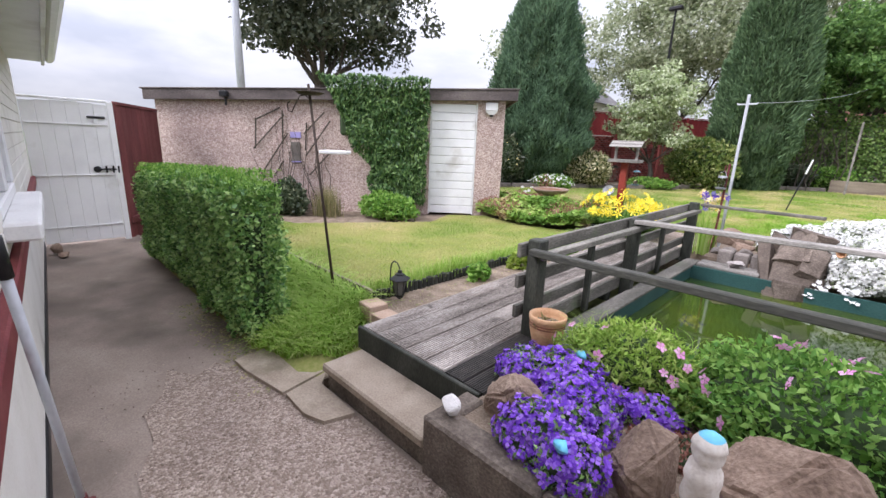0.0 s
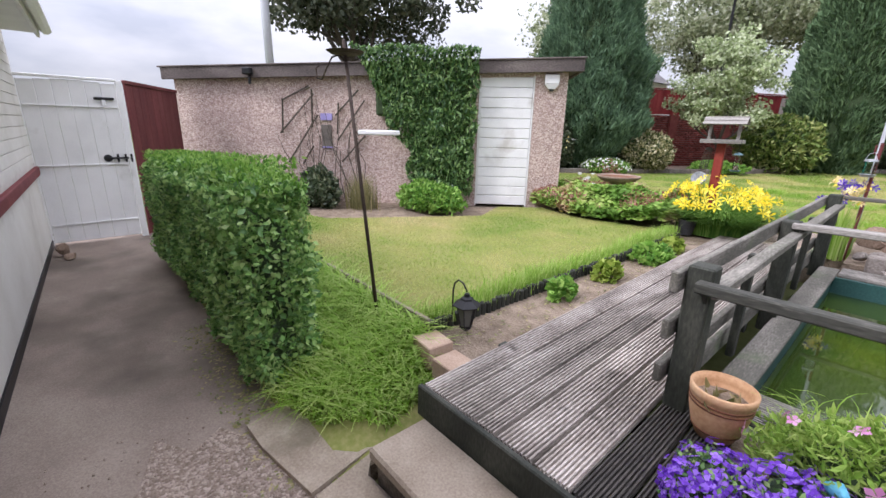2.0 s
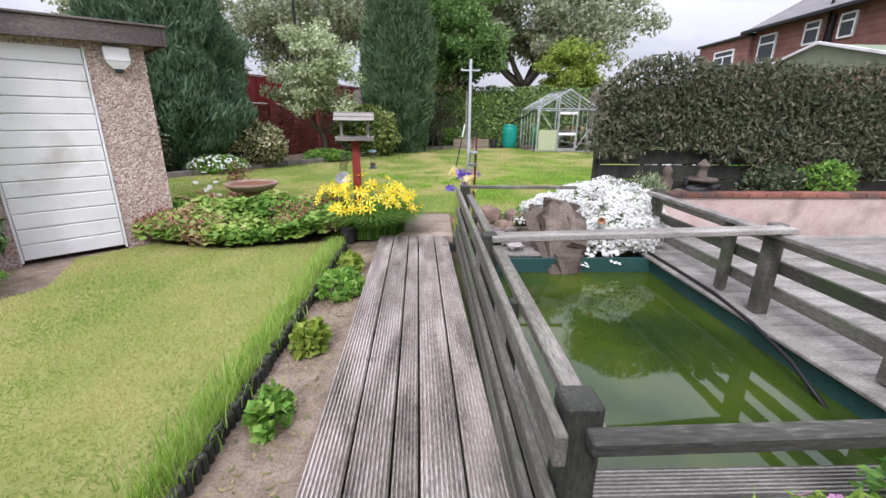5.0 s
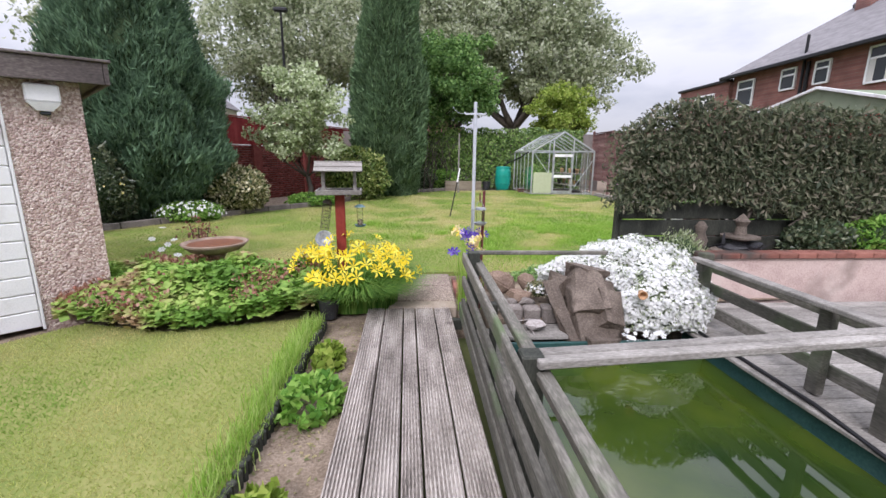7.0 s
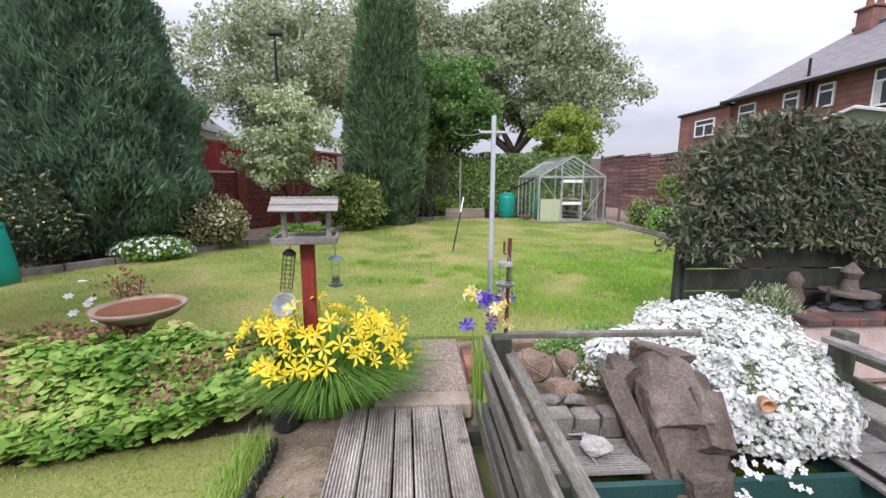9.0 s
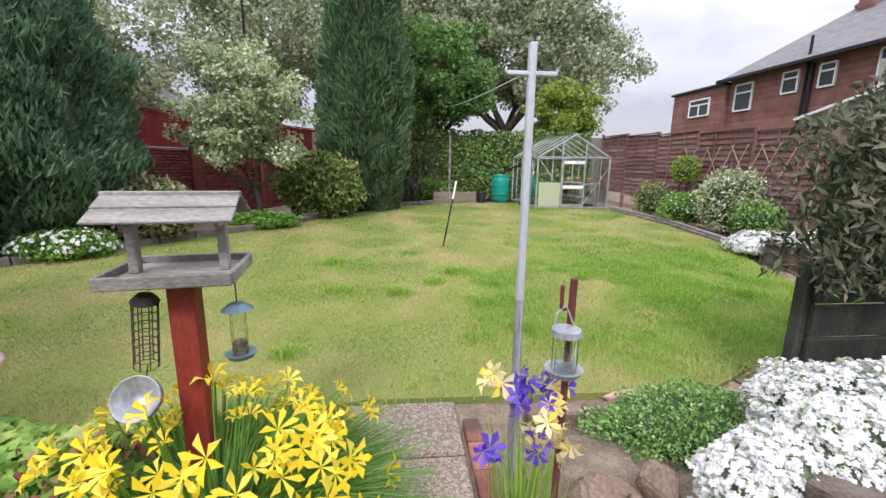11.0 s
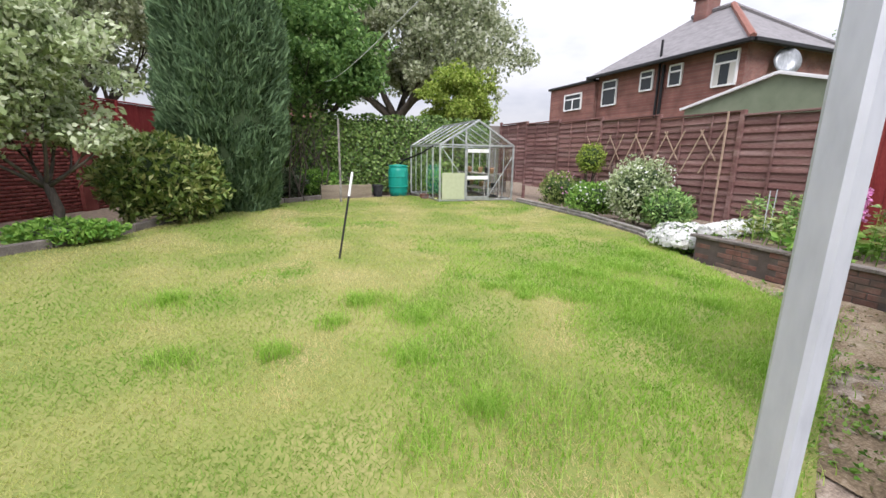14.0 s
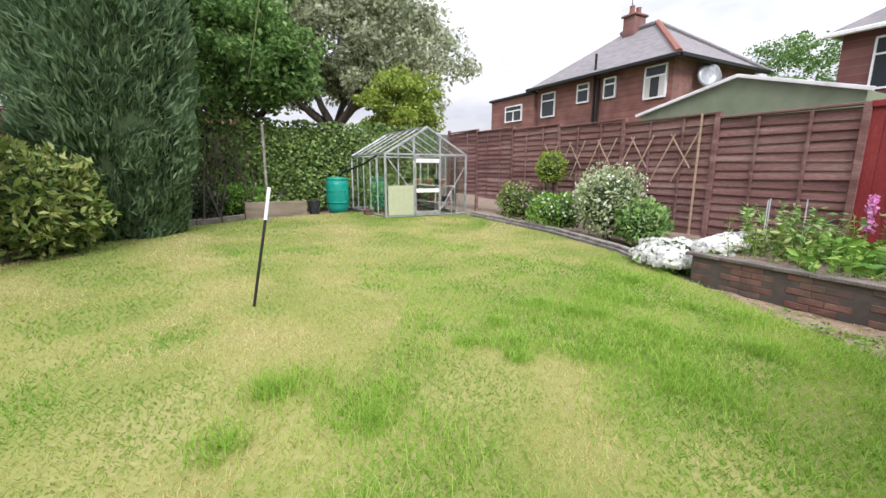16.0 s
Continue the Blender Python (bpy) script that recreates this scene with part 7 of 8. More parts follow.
cf = thing("seed_dish", (-3.0, 7.21, 0.8), "grey metal half-dome seed dish below the peanut feeder", "bird feeder")
q = lathe([(0.0, 0.0), (0.05, 0.01), (0.085, 0.05), (0.09, 0.09), (0.085, 0.09), (0.045, 0.02), (0, 0.012)], segs=18)
bmesh.ops.transform(q, matrix=pose(-3.0, 7.21, 0.74, 60, 10, 0), verts=q.verts)
part("dish", q, RUSTGALV, cf, smooth=True)
part("wire", tube([(-3.0, 7.22, 0.8), (-3.0, 7.25, 0.87)], 0.003, 4), WIRE, cf)
sf = thing("seed_feeder", (-2.63, 7.25, 0.9), "clear tube seed feeder with a blue-grey lid", "bird feeder")
part("hook", hook((-2.63, 7.25, 1.24), 0.12), WIRE, sf)
part("lid", lathe([(0, 0.03), (0.03, 0.025), (0.062, 0.0), (0.058, 0.0), (0, 0.012)], (-2.63, 7.25, 1.1), 18), TEALMETAL, sf)
part("tube", lathe([(0.032, 0), (0.032, 0.2), (0.029, 0.2), (0.029, 0)], (-2.63, 7.25, 0.9), 16), GLASS, sf)
part("seed", lathe([(0, 0), (0.027, 0.0), (0.027, 0.06), (0, 0.07)], (-2.63, 7.25, 0.902), 12), SOIL, sf)
part("tray", lathe([(0, 0), (0.05, 0.0), (0.062, 0.02), (0.058, 0.02), (0, 0.006)], (-2.63, 7.25, 0.893), 18), TEALMETAL, sf)

bb = thing("bird_bath", (-4.32, 7.6, 0.1), "wide terracotta bird bath bowl standing in the groundcover", "bird bath")
part("bowl", lathe([(0, 0.46), (0.12, 0.46), (0.26, 0.5), (0.325, 0.555), (0.35, 0.585), (0.325, 0.592), (0.295, 0.565), (0.12, 0.53), (0, 0.525)], (-4.32, 7.6, 0.07), 32), BATH, bb, smooth=True)
part("bowl_lining", lathe([(0, 0.532), (0.12, 0.537), (0.29, 0.568), (0.285, 0.571), (0, 0.54)], (-4.32, 7.6, 0.07), 32), TERRADARK, bb, "reddish brown inside")
part("pedestal", lathe([(0.14, 0), (0.11, 0.05), (0.07, 0.2), (0.08, 0.4), (0.12, 0.46), (0, 0.46)], (-4.32, 7.6, 0.07), 20), BATH, bb, smooth=True)
pr = thing("rose", (-4.75, 8.1, 0.12), "small straggly rose with a few white blooms", "plant")
for dx, dy in ((0, 0), (0.1, 0.06), (-0.12, 0.05)):
    part("stem", tube([(-4.75, 8.1, 0.12), (-4.75 + dx, 8.1 + dy, 0.75)], [0.008, 0.005], 5), TWIG, pr)
P = np.array([-4.75, 8.1, 0.68]) + RNG.normal(0, 0.09, (130, 3))
v, f = leaves(P, RNG.normal(size=P.shape), 0.05, 0.6)
part("leaves", arrays_mesh("leaves", v, f), REDDISH, pr)
P = np.array([(-5.0, 8.0, 0.6), (-5.1, 7.9, 0.5), (-4.95, 7.95, 0.42), (-5.3, 8.3, 0.7), (-5.2, 8.2, 0.5), (-5.45, 8.3, 0.55)])
blooms(P, np.tile([0.2, -0.5, 0.8], (6, 1)), 0.09, 6, SNOW, pr)
cb = thing("compost_bin", (-8.25, 10.35, 0.12), "green plastic compost bin by the wall", "bin")
part("body", lathe([(0, 0), (0.38, 0), (0.36, 0.3), (0.32, 0.7), (0.28, 0.9), (0, 0.9)], (-8.25, 10.35, 0.12), 24), BUTT, cb, smooth=True)
part("lid", lathe([(0.29, 0.9), (0.29, 0.94), (0.15, 1.05), (0, 1.08)], (-8.25, 10.35, 0.12), 24), BUTT, cb, smooth=True)
pt = thing("flower_pot", (-2.87, 6.66, 0.1), "dark plastic flower pot beside the deck end", "flower pot")
part("pot", lathe([(0, 0), (0.075, 0), (0.1, 0.17), (0.11, 0.172), (0.11, 0.195), (0.095, 0.195), (0.09, 0.15), (0, 0.15)], (-2.87, 6.66, 0.1), 20), BLACKCOVER, pt)
part("soil", lathe([(0, 0.155), (0.088, 0.155), (0, 0.165)], (-2.87, 6.66, 0.1), 14), SOIL, pt)

# ---- clothes post, line and stakes ----
WX, WY = -1.4, 7.44
wp = thing("clothes_post", (WX, WY, 0.08), "tall grey galvanised clothes post with a cross bar", "clothes post")
part("post", box(WX - 0.017, WX + 0.017, WY - 0.017, WY + 0.017, 0.05, 2.2, 0.005), GALV, wp)
part("lower_sleeve", box(WX - 0.0185, WX + 0.0185, WY - 0.0185, WY + 0.0185, 0.05, 1.06, 0.005), RUSTGALV, wp, "duller worn lower sleeve")
part("seam", box(WX + 0.004, WX + 0.009, WY - 0.0215, WY - 0.0187, 0.06, 1.05, 0.001), GALV, wp)
part("cross_bar", beam((WX - 0.11, WY, 2.075), (WX + 0.11, WY, 2.075), 0.03, 0.018, 0.003), GALV, wp)
for dx in (-0.11, 0.11):
    part("hook", tube([(WX + dx, WY, 2.075), (WX + dx * 1.06, WY, 2.09), (WX + dx * 0.98, WY, 2.097)], 0.005, 6), GALV, wp)
cp = thing("clothes_post", (-0.46, 18.97, 0.3), "thin pale far clothes post", "clothes post")
part("post", tube([(-0.46, 18.97, 0.25), (-0.46, 18.97, 2.55)], 0.03, 10), GREYWOOD, cp)
single("clothes_line", tube([Vector((-1.4, 7.46, 2.09)).lerp(Vector((-0.5, 21.9, 3.9)), i / 12) - Vector((0, 0, 0.12 * 4 * (i / 12) * (1 - i / 12))) for i in range(13)], 0.004, 5), GALV, "pale clothes line running from the post to the trees", "clothes line")
st = thing("stake", (-1.25, 12.84, 0.2), "leaning dark stake with a pale peeled tip in the lawn", "stake")
part("shaft", tube([(-1.255, 12.83, 0.16), (-1.06, 13.02, 1.06)], 0.014, 8), BLACK, st)
part("tip", tube([(-1.06, 13.02, 1.06), (-0.995, 13.085, 1.38)], 0.017, 8), WHITE, st)

ir = thing("lantern_stake", (-1.400, 6.890, 0.100), "rusty garden stake carrying a small hanging glass feeder", "garden stake")
part("pole", tube([(-1.380, 6.920, 0.050), (-1.360, 6.930, 1.300)], 0.014, 8), BROWNRED, ir)
part("prong", beam((-1.400, 6.930, 1.190), (-1.400, 6.930, 1.280), 0.014, 0.014), BROWNRED, ir)
part("prong_foot", beam((-1.400, 6.930, 1.190), (-1.360, 6.930, 1.190), 0.012, 0.012), BROWNRED, ir)
fd = part("feeder_jar", lathe([(0.045, 0), (0.045, 0.13), (0.04, 0.13), (0.04, 0)], (-1.400, 6.870, 0.990), 16), GLASS, ir, "clear jar")
part("lid", lathe([(0, 0.155), (0.05, 0.15), (0.055, 0.13), (0, 0.13)], (-1.400, 6.870, 0.990), 16), RUSTGALV, fd)
part("tray", lathe([(0, -0.02), (0.05, -0.02), (0.068, 0.005), (0.06, 0.005), (0, -0.01)], (-1.400, 6.870, 0.990), 16), RUSTGALV, fd)
part("handle", tube([(-1.450, 6.870, 1.120), (-1.430, 6.890, 1.190), (-1.390, 6.910, 1.210), (-1.360, 6.890, 1.130)], 0.003, 5), RUSTGALV, fd)

# irises
irs = thing("iris", (-1.48, 6.95, 0.1), "clump of purple and pale yellow irises by the railing", "flowers")
n = 150
a = RNG.uniform(0, 2 * np.pi, n)
D = np.column_stack([np.cos(a), np.sin(a), a * 0])
P = np.array([-1.5, 6.95, 0.08]) + D * RNG.uniform(0, 0.16, n)[:, None]
v, f = arching(P, RNG.uniform(0.45, 0.8, n), D * 0.25, 0.008, 4, 0.35)
part("leaves", arrays_mesh("leaves", v, f), LONGGRASS, irs, "narrow upright leaves")
C = np.array([(-1.55, 6.9, 0.86), (-1.48, 7.0, 0.9), (-1.42, 6.9, 0.84), (-1.53, 7.05, 0.82), (-1.36, 7.05, 0.88), (-1.66, 6.85, 0.7), (-1.5, 6.8, 0.76)])
P = np.repeat(C, 3, 0) + RNG.normal(0, 0.02, (21, 3))
blooms(P, unit(RNG.normal(size=P.shape) + [0, -0.3, 0.6]), 0.1, 6, IRISBLUE, irs, 1.0, "purple flower", 0.7)
C = np.array([(-1.46, 6.85, 0.78), (-1.4, 6.8, 0.74), (-1.43, 6.9, 0.8), (-1.6, 7.0, 0.92)])
P = np.repeat(C, 4, 0) + RNG.normal(0, 0.022, (16, 3))
blooms(P, unit(RNG.normal(size=P.shape) + [0, -0.4, 0.5]), 0.12, 6, PALEYELLOW, irs, 1.0, "pale yellow flower", 0.7)

# slabs between the deck and the rear lawn
lp = thing("link_path", (-1.95, 7.4, 0.1), "gravelly stone slabs between deck and lawn", "paving", kind="structure")
for y0, y1, mt in ((6.84, 7.02, SLAB), (7.04, 7.55, GRAVEL), (7.57, 8.08, GRAVEL)):
    part("slab", box(-2.32, -1.62, y0, y1, 0.0, 0.128, 0.012), mt, lp)
for i in range(3):
    part("edge_brick", box(-1.6, -1.5, 7.2 + i * 0.22, 7.41 + i * 0.22, 0.05, 0.15, 0.008), BRICK, lp)
for i, (x0, w) in enumerate(((-1.2, 0.36), (-0.82, 0.4), (-0.4, 0.3))):
    part("edge_stone", box(x0, x0 + w, 7.78, 7.9, 0.05, 0.2, 0.015), ROCK, lp)

# ---- small things beside the front lawn ----
single("ground_fill", sheet([(-2.38, 1.66), (-2.38, 2.32), (-2.8, 2.32), (-2.8, 1.62)], -0.15, 0.1), SOIL, "trodden soil beside the step", "soil", kind="structure")
fp = thing("feeding_pole", (-3.24, 2.27, 0.05), "thin dark iron feeding pole with hook and white tray", "bird feeder")
TOP = Vector((-3.62, 2.29, 1.86))
FOOT = Vector((-3.24, 2.27, 0.0))
part("pole", tube([FOOT, FOOT.lerp(TOP, 0.5), TOP], [0.013, 0.012, 0.011], 8), RUSTPOLE, fp, smooth=True)
hk = FOOT.lerp(TOP, 0.9)
part("scroll_hook", tube([hk + Vector(c) for c in ((0, 0, 0.05), (-0.06, -0.02, 0.1), (-0.12, -0.04, 0.09), (-0.17, -0.06, 0.02), (-0.22, -0.07, -0.04), (-0.27, -0.08, -0.03), (-0.28, -0.08, 0.03), (-0.25, -0.07, 0.05))], 0.006, 6), RUSTPOLE, fp, smooth=True)
ta = FOOT.lerp(TOP, 0.7)
part("tray", beam(ta + Vector((0.03, 0.03, 0.0)), ta + Vector((0.2, 0.2, 0.0)), 0.17, 0.03, 0.006), WHITE, fp, "white shallow tray")
part("tray_arm", tube([ta, ta + Vector((0.1, 0.1, -0.01))], 0.006, 6), RUSTPOLE, fp)
part("dish", lathe([(0.0, 0), (0.09, 0.008), (0.12, 0.025), (0.115, 0.027), (0, 0.012)], tuple(FOOT.lerp(TOP, 0.95)), 18), RUSTPOLE, fp)

ln = thing("garden_lantern", (-2.75, 2.55, 0.06), "small black solar lantern hanging from a curved hook", "lantern")
part("crook", tube([(-2.86, 2.6, 0.05), (-2.86, 2.6, 0.33), (-2.845, 2.6, 0.385), (-2.81, 2.6, 0.415), (-2.765, 2.6, 0.405), (-2.73, 2.6, 0.36)], 0.006, 7), BLACK, ln, smooth=True)
LC = (-2.72, 2.59, 0.0)
hat = lathe([(0, 0.36), (0.018, 0.355), (0.02, 0.335), (0.04, 0.325), (0.042, 0.315), (0.092, 0.282), (0.09, 0.275), (0, 0.28)], LC, 6)
part("hat", hat, BLACK, ln)
part("glass", lathe([(0.058, 0.274), (0.034, 0.14), (0.0, 0.138)], LC, 6), LAMPGLASS, ln)
for k in range(6):
    a = k * math.pi / 3
    part("strut", tube([(LC[0] + 0.062 * math.cos(a), LC[1] + 0.062 * math.sin(a), 0.276), (LC[0] + 0.037 * math.cos(a), LC[1] + 0.037 * math.sin(a), 0.135)], 0.004, 5), BLACK, ln)
part("base", lathe([(0.04, 0.138), (0.04, 0.125), (0.012, 0.1), (0, 0.095)], LC, 6), BLACK, ln)
for i, (x, y, a) in enumerate(((-2.71, 2.31, -6), (-2.48, 2.27, -2))):
    single("block", box(-0.09, 0.09, -0.085, 0.085, 0, 0.14 - 0.02 * i, 0.006), PALEBRICK, "pale buff concrete block at the corner of the lawn", "block", "blocks by the deck", m=pose(x, y, 0.0, 0, 0, a))
brm = thing("broom", (-1.98, 0.44, -0.17), "grey broom handle leaning against the house wall", "broom")
part("handle", tube([(-1.92, 0.428, 0.08), (-1.6, 0.383, 1.03)], 0.013, 10), GALV, brm, smooth=True)
part("grip", tube([(-1.6, 0.383, 1.03), (-1.565, 0.378, 1.14)], 0.018, 10), BLACK, brm, smooth=True)
part("socket", tube([(-1.92, 0.428, 0.08), (-1.975, 0.435, -0.09)], 0.02, 10), BROWNRED, brm)
part("head", box(-2.11, -1.85, 0.41, 0.47, -0.11, -0.07, 0.008), BROWNRED, brm)
part("bristles", box(-2.1, -1.86, 0.415, 0.465, -0.17, -0.112), RUSTPOLE, brm)
ds2 = thing("doorstop_stones", (-7.3, 0.62, -0.17), "two small worn stones at the wall foot by the gate", "stones")
part("stone", boulder((-7.25, 0.6, -0.09), (0.09, 0.07, 0.09), 3, sub=2), ROCK, ds2)
part("stone", boulder((-7.1, 0.66, -0.14), (0.11, 0.07, 0.045), 4, sub=2), ROCK, ds2)
ch2 = random.Random(12)
bmg = bmesh.new()
for i in range(900):
    x = ch2.uniform(-3.3, 0.6)
    y = 1.62 - 1.1 * ch2.random() ** 1.7
    s = ch2.uniform(0.003, 0.008)
    b_ = bmesh.ops.create_icosphere(bmg, subdivisions=1, radius=s)
    for v_ in b_["verts"]:
        v_.co = Vector((x + v_.co.x * ch2.uniform(0.7, 1.4), y + v_.co.y, -0.163 + s * 0.5 + v_.co.z * 0.7))
single("loose_stones", bmg, GRAVEL, "scattered pale gravel chips on the path", "gravel", kind="stuff")
# leaf litter at the foot of the hedge
n = 900
P = np.column_stack([RNG.uniform(-4.4, -2.5, n), 1.42 + RNG.normal(0, 0.09, n), np.full(n, -0.162)])
v, f = leaves(P, RNG.normal(size=(n, 3)) * [1, 1, 0.1], 0.03 * RNG.uniform(0.5, 1.3, n), 0.6, 0.05, N=np.tile([0, 0, 1.0], (n, 1)))
single("leaf_litter", arrays_mesh("leaf_litter", v, f), REED, "dry leaf litter under the hedge", "leaves", kind="stuff")
P = np.column_stack([RNG.uniform(-2.84, -2.5, 500), RNG.uniform(2.45, 6.6, 500), np.full(500, 0.08)])
v, f = leaves(P, RNG.normal(size=(500, 3)) * [1, 1, 0.2], 0.03 * RNG.uniform(0.5, 1.4, 500), 0.5, 0.05, N=np.tile([0, 0, 1.0], (500, 1)))
single("leaf_litter", arrays_mesh("leaf_litter", v, f), REED, "dry leaf litter on the soil strip", "leaves", kind="stuff")

# ---- near rockery ----
rw = thing("rockery_wall", (0.0, 1.7, -0.17), "dark stone retaining wall of the rockery", "wall", kind="structure")
for i, (x0, x1) in enumerate(((-1.365, -0.72), (-0.715, 0.05), (0.055, 0.8), (0.805, 1.6))):
    part("stone_block", box(x0, x1, 1.63 + 0.006 * (i % 2), 1.78, -0.2, 0.15 + 0.008 * (i % 2), 0.014), WALLSTONE, rw)
part("stone_block", box(-1.365, -1.24, 1.785, 1.95, -0.2, 0.148, 0.014), WALLSTONE, rw)
single("rockery_soil", box(-1.29, 1.6, 1.785, 2.82, -0.2, 0.13), SOIL, "dark soil of the rockery", "soil", kind="structure")
for i, (c, s) in enumerate((((-1.07, 1.95, 0.2), (0.17, 0.15, 0.17)), ((-0.47, 1.98, 0.22), (0.15, 0.18, 0.23)), ((-0.08, 2.16, 0.24), (0.27, 0.23, 0.28)), ((-1.12, 2.42, 0.17), (0.2, 0.15, 0.12)), ((0.5, 2.0, 0.2), (0.3, 0.24, 0.22)))):
    single("boulder", boulder(c, s, 40 + i, 8, 4), ROCK, "rough brown sandstone boulder in the rockery", "boulder", "rockery boulders", smooth=False)
single("white_stone", boulder((-1.27, 1.72, 0.2), (0.06, 0.055, 0.065), 9, 5, 3), PALESTONE, "small white quartz stone on the rockery wall", "stone")
aub = thing("aubrieta", (-0.85, 2.05, 0.13), "spreading cushion of vivid purple flowers", "flowers")
AUB = (((-1.24, 2.32, 0.17), (0.15, 0.18, 0.12)), ((-1.02, 2.36, 0.2), (0.2, 0.2, 0.14)), ((-0.84, 2.12, 0.21), (0.17, 0.22, 0.15)), ((-0.88, 1.85, 0.19), (0.17, 0.13, 0.15)), ((-0.7, 1.8, 0.2), (0.13, 0.13, 0.14)), ((-0.64, 2.4, 0.17), (0.2, 0.1, 0.1)))
for i, (c, r) in enumerate(AUB):
    k = int(9000 * (r[0] * r[1] + r[0] * r[2] + r[1] * r[2]))
    # solid mound in shade colour, so gaps under leaves and petals read dark
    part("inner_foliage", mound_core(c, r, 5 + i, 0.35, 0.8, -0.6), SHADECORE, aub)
    P, D = mound_points(int(k * 1.3), c, r, 5 + i, 0.35, 0.8, -0.4)
    v, f = leaves(P, unit(D + RNG.normal(size=P.shape)), 0.025, 0.6)
    part("leaves", arrays_mesh("leaves", v, f), HEDGELEAF, aub)
    P, D = mound_points(int(k * 0.62), c, r, 5 + i, 0.4, 0.93, -0.35)
    part("flowering", petals(P, unit(D + RNG.normal(0, 0.3, P.shape) + [0, -0.1, 0.3]), 0.04, 4, 0.2), PURPLE, aub, kind="stuff")
n = 600
P = np.column_stack([RNG.uniform(-1.15, -0.45, n), RNG.uniform(2.5, 2.8, n), RNG.uniform(0.2, 0.42, n)])
a = RNG.uniform(0, 2 * np.pi, n)
v, f = arching(P, RNG.uniform(0.08, 0.2, n), np.column_stack([np.cos(a), np.sin(a) - 0.4, a * 0]) * 0.9, 0.003, 4, 0.9)
FERN = (v, f)
fern = bush("alyssum", (-0.8, 2.64, 0.24), (0.42, 0.25, 0.26), 5600, FEATHER, 0.045, 91, "feathery yellow-green plant beside the pond", "plant", low=-0.6, stems=False, wide=0.3, flower=(PINK, 22, 0.06, "flowers"))
part("fronds", arrays_mesh("fronds", *FERN), FEATHER, fern, "fine drooping fronds")
bush("cranesbill", (0.1, 2.66, 0.33), (0.72, 0.38, 0.28), 10000, CRANE, 0.042, 92, "leafy green cranesbill with bright pink flowers", "flowers", low=-0.8, stems=False, flower=(PINK, 60, 0.07, "flowers"))
bush("cranesbill", (0.85, 2.3, 0.3), (0.55, 0.45, 0.3), 7000, CRANE, 0.042, 93, "leafy green cranesbill with bright pink flowers", "flowers", low=-0.7, stems=False, flower=(PINK, 60, 0.07, "flowers"))
bush("red_sedum", (-0.42, 2.3, 0.14), (0.24, 0.16, 0.07), 1500, REDDISH, 0.03, 94, "small reddish-leaved rockery plant", "plant", low=-0.5, stems=False)
for c in ((-0.7, 1.72, 0.33), (-0.98, 2.42, 0.34)):
    single("glazed_ornament", boulder(c, (0.035, 0.03, 0.038), 77, 3, 3, 0.05), PALEBLUE, "small pale blue glazed ornament among the flowers", "ornament", smooth=True)
gn = lathe([(0, 0), (0.052, 0), (0.056, 0.02), (0.05, 0.07), (0.054, 0.1), (0.05, 0.135), (0.038, 0.155), (0.044, 0.17), (0.047, 0.19), (0.046, 0.205), (0.05, 0.212), (0.046, 0.225), (0.036, 0.245), (0.018, 0.26), (0, 0.264)], (-0.28, 1.86, 0.3), 22)
for v_ in gn.verts:
    h = v_.co.z - 0.3
    front = max(0.0, 1.86 - v_.co.y) / 0.05
    if front > 0.2:
        v_.co.y -= 0.016 * math.exp(-((h - 0.12) / 0.035) ** 2) * front + 0.008 * math.exp(-((h - 0.178) / 0.008) ** 2) * (abs(v_.co.x + 0.28) < 0.012)
    v_.co += Vector((0.004 * noise.noise(v_.co * 30), 0.005 * noise.noise(v_.co * 28 + Vector((4, 0, 0))), 0))
single("plinth_stone", boulder((-0.28, 1.88, 0.21), (0.1, 0.09, 0.11), 52, 6, 3), ROCK, "rough stone that the small gnome stands on", "stone")
gnome = single("gnome_statue", gn, STATUE, "small weathered pale garden gnome statue with a faded blue cap", "statue", smooth=True)
gnome.data.materials.append(PALEBLUE)
for poly in gnome.data.polygons:
    poly.material_index = int((gnome.matrix_basis @ poly.center).z > 0.538)

pot = thing("terracotta_pot", (-1.36, 2.7, 0.147), "round terracotta pot with dark bands on the deck", "flower pot")
PC = (-1.355, 2.7, 0.149)
PS = 0.75
part("pot", lathe([(r * PS, z * 0.94) for r, z in [(0, 0), (0.095, 0), (0.125, 0.06), (0.148, 0.14), (0.152, 0.2), (0.158, 0.205), (0.16, 0.235), (0.148, 0.24), (0.138, 0.2), (0.13, 0.17), (0, 0.165)]], PC, 32), TERRA, pot, smooth=True)
for z, r in ((0.183, 0.1535), (0.165, 0.1525), (0.045, 0.1205)):
    part("band", lathe([(r * PS - 0.006, -0.005), (r * PS, -0.004), (r * PS + 0.001, 0.004), (r * PS - 0.005, 0.005)], (PC[0], PC[1], PC[2] + z * 0.94), 32), TERRADARK, pot, "dark brown glaze band", smooth=True)
part("soil", lathe([(0, 0.168), (0.05, 0.166), (0.098, 0.163)], PC, 20), SOIL, pot)
P = np.array([(PC[0] + RNG.normal(0, 0.04), PC[1] + RNG.normal(0, 0.04), PC[2] + 0.18) for _ in range(14)])
v, f = leaves(P, RNG.normal(size=P.shape) * 0.5 + [0, 0, 1], 0.07, 0.35)
part("seedling", arrays_mesh("seedling", v, f), REED, pot, kind="stuff")
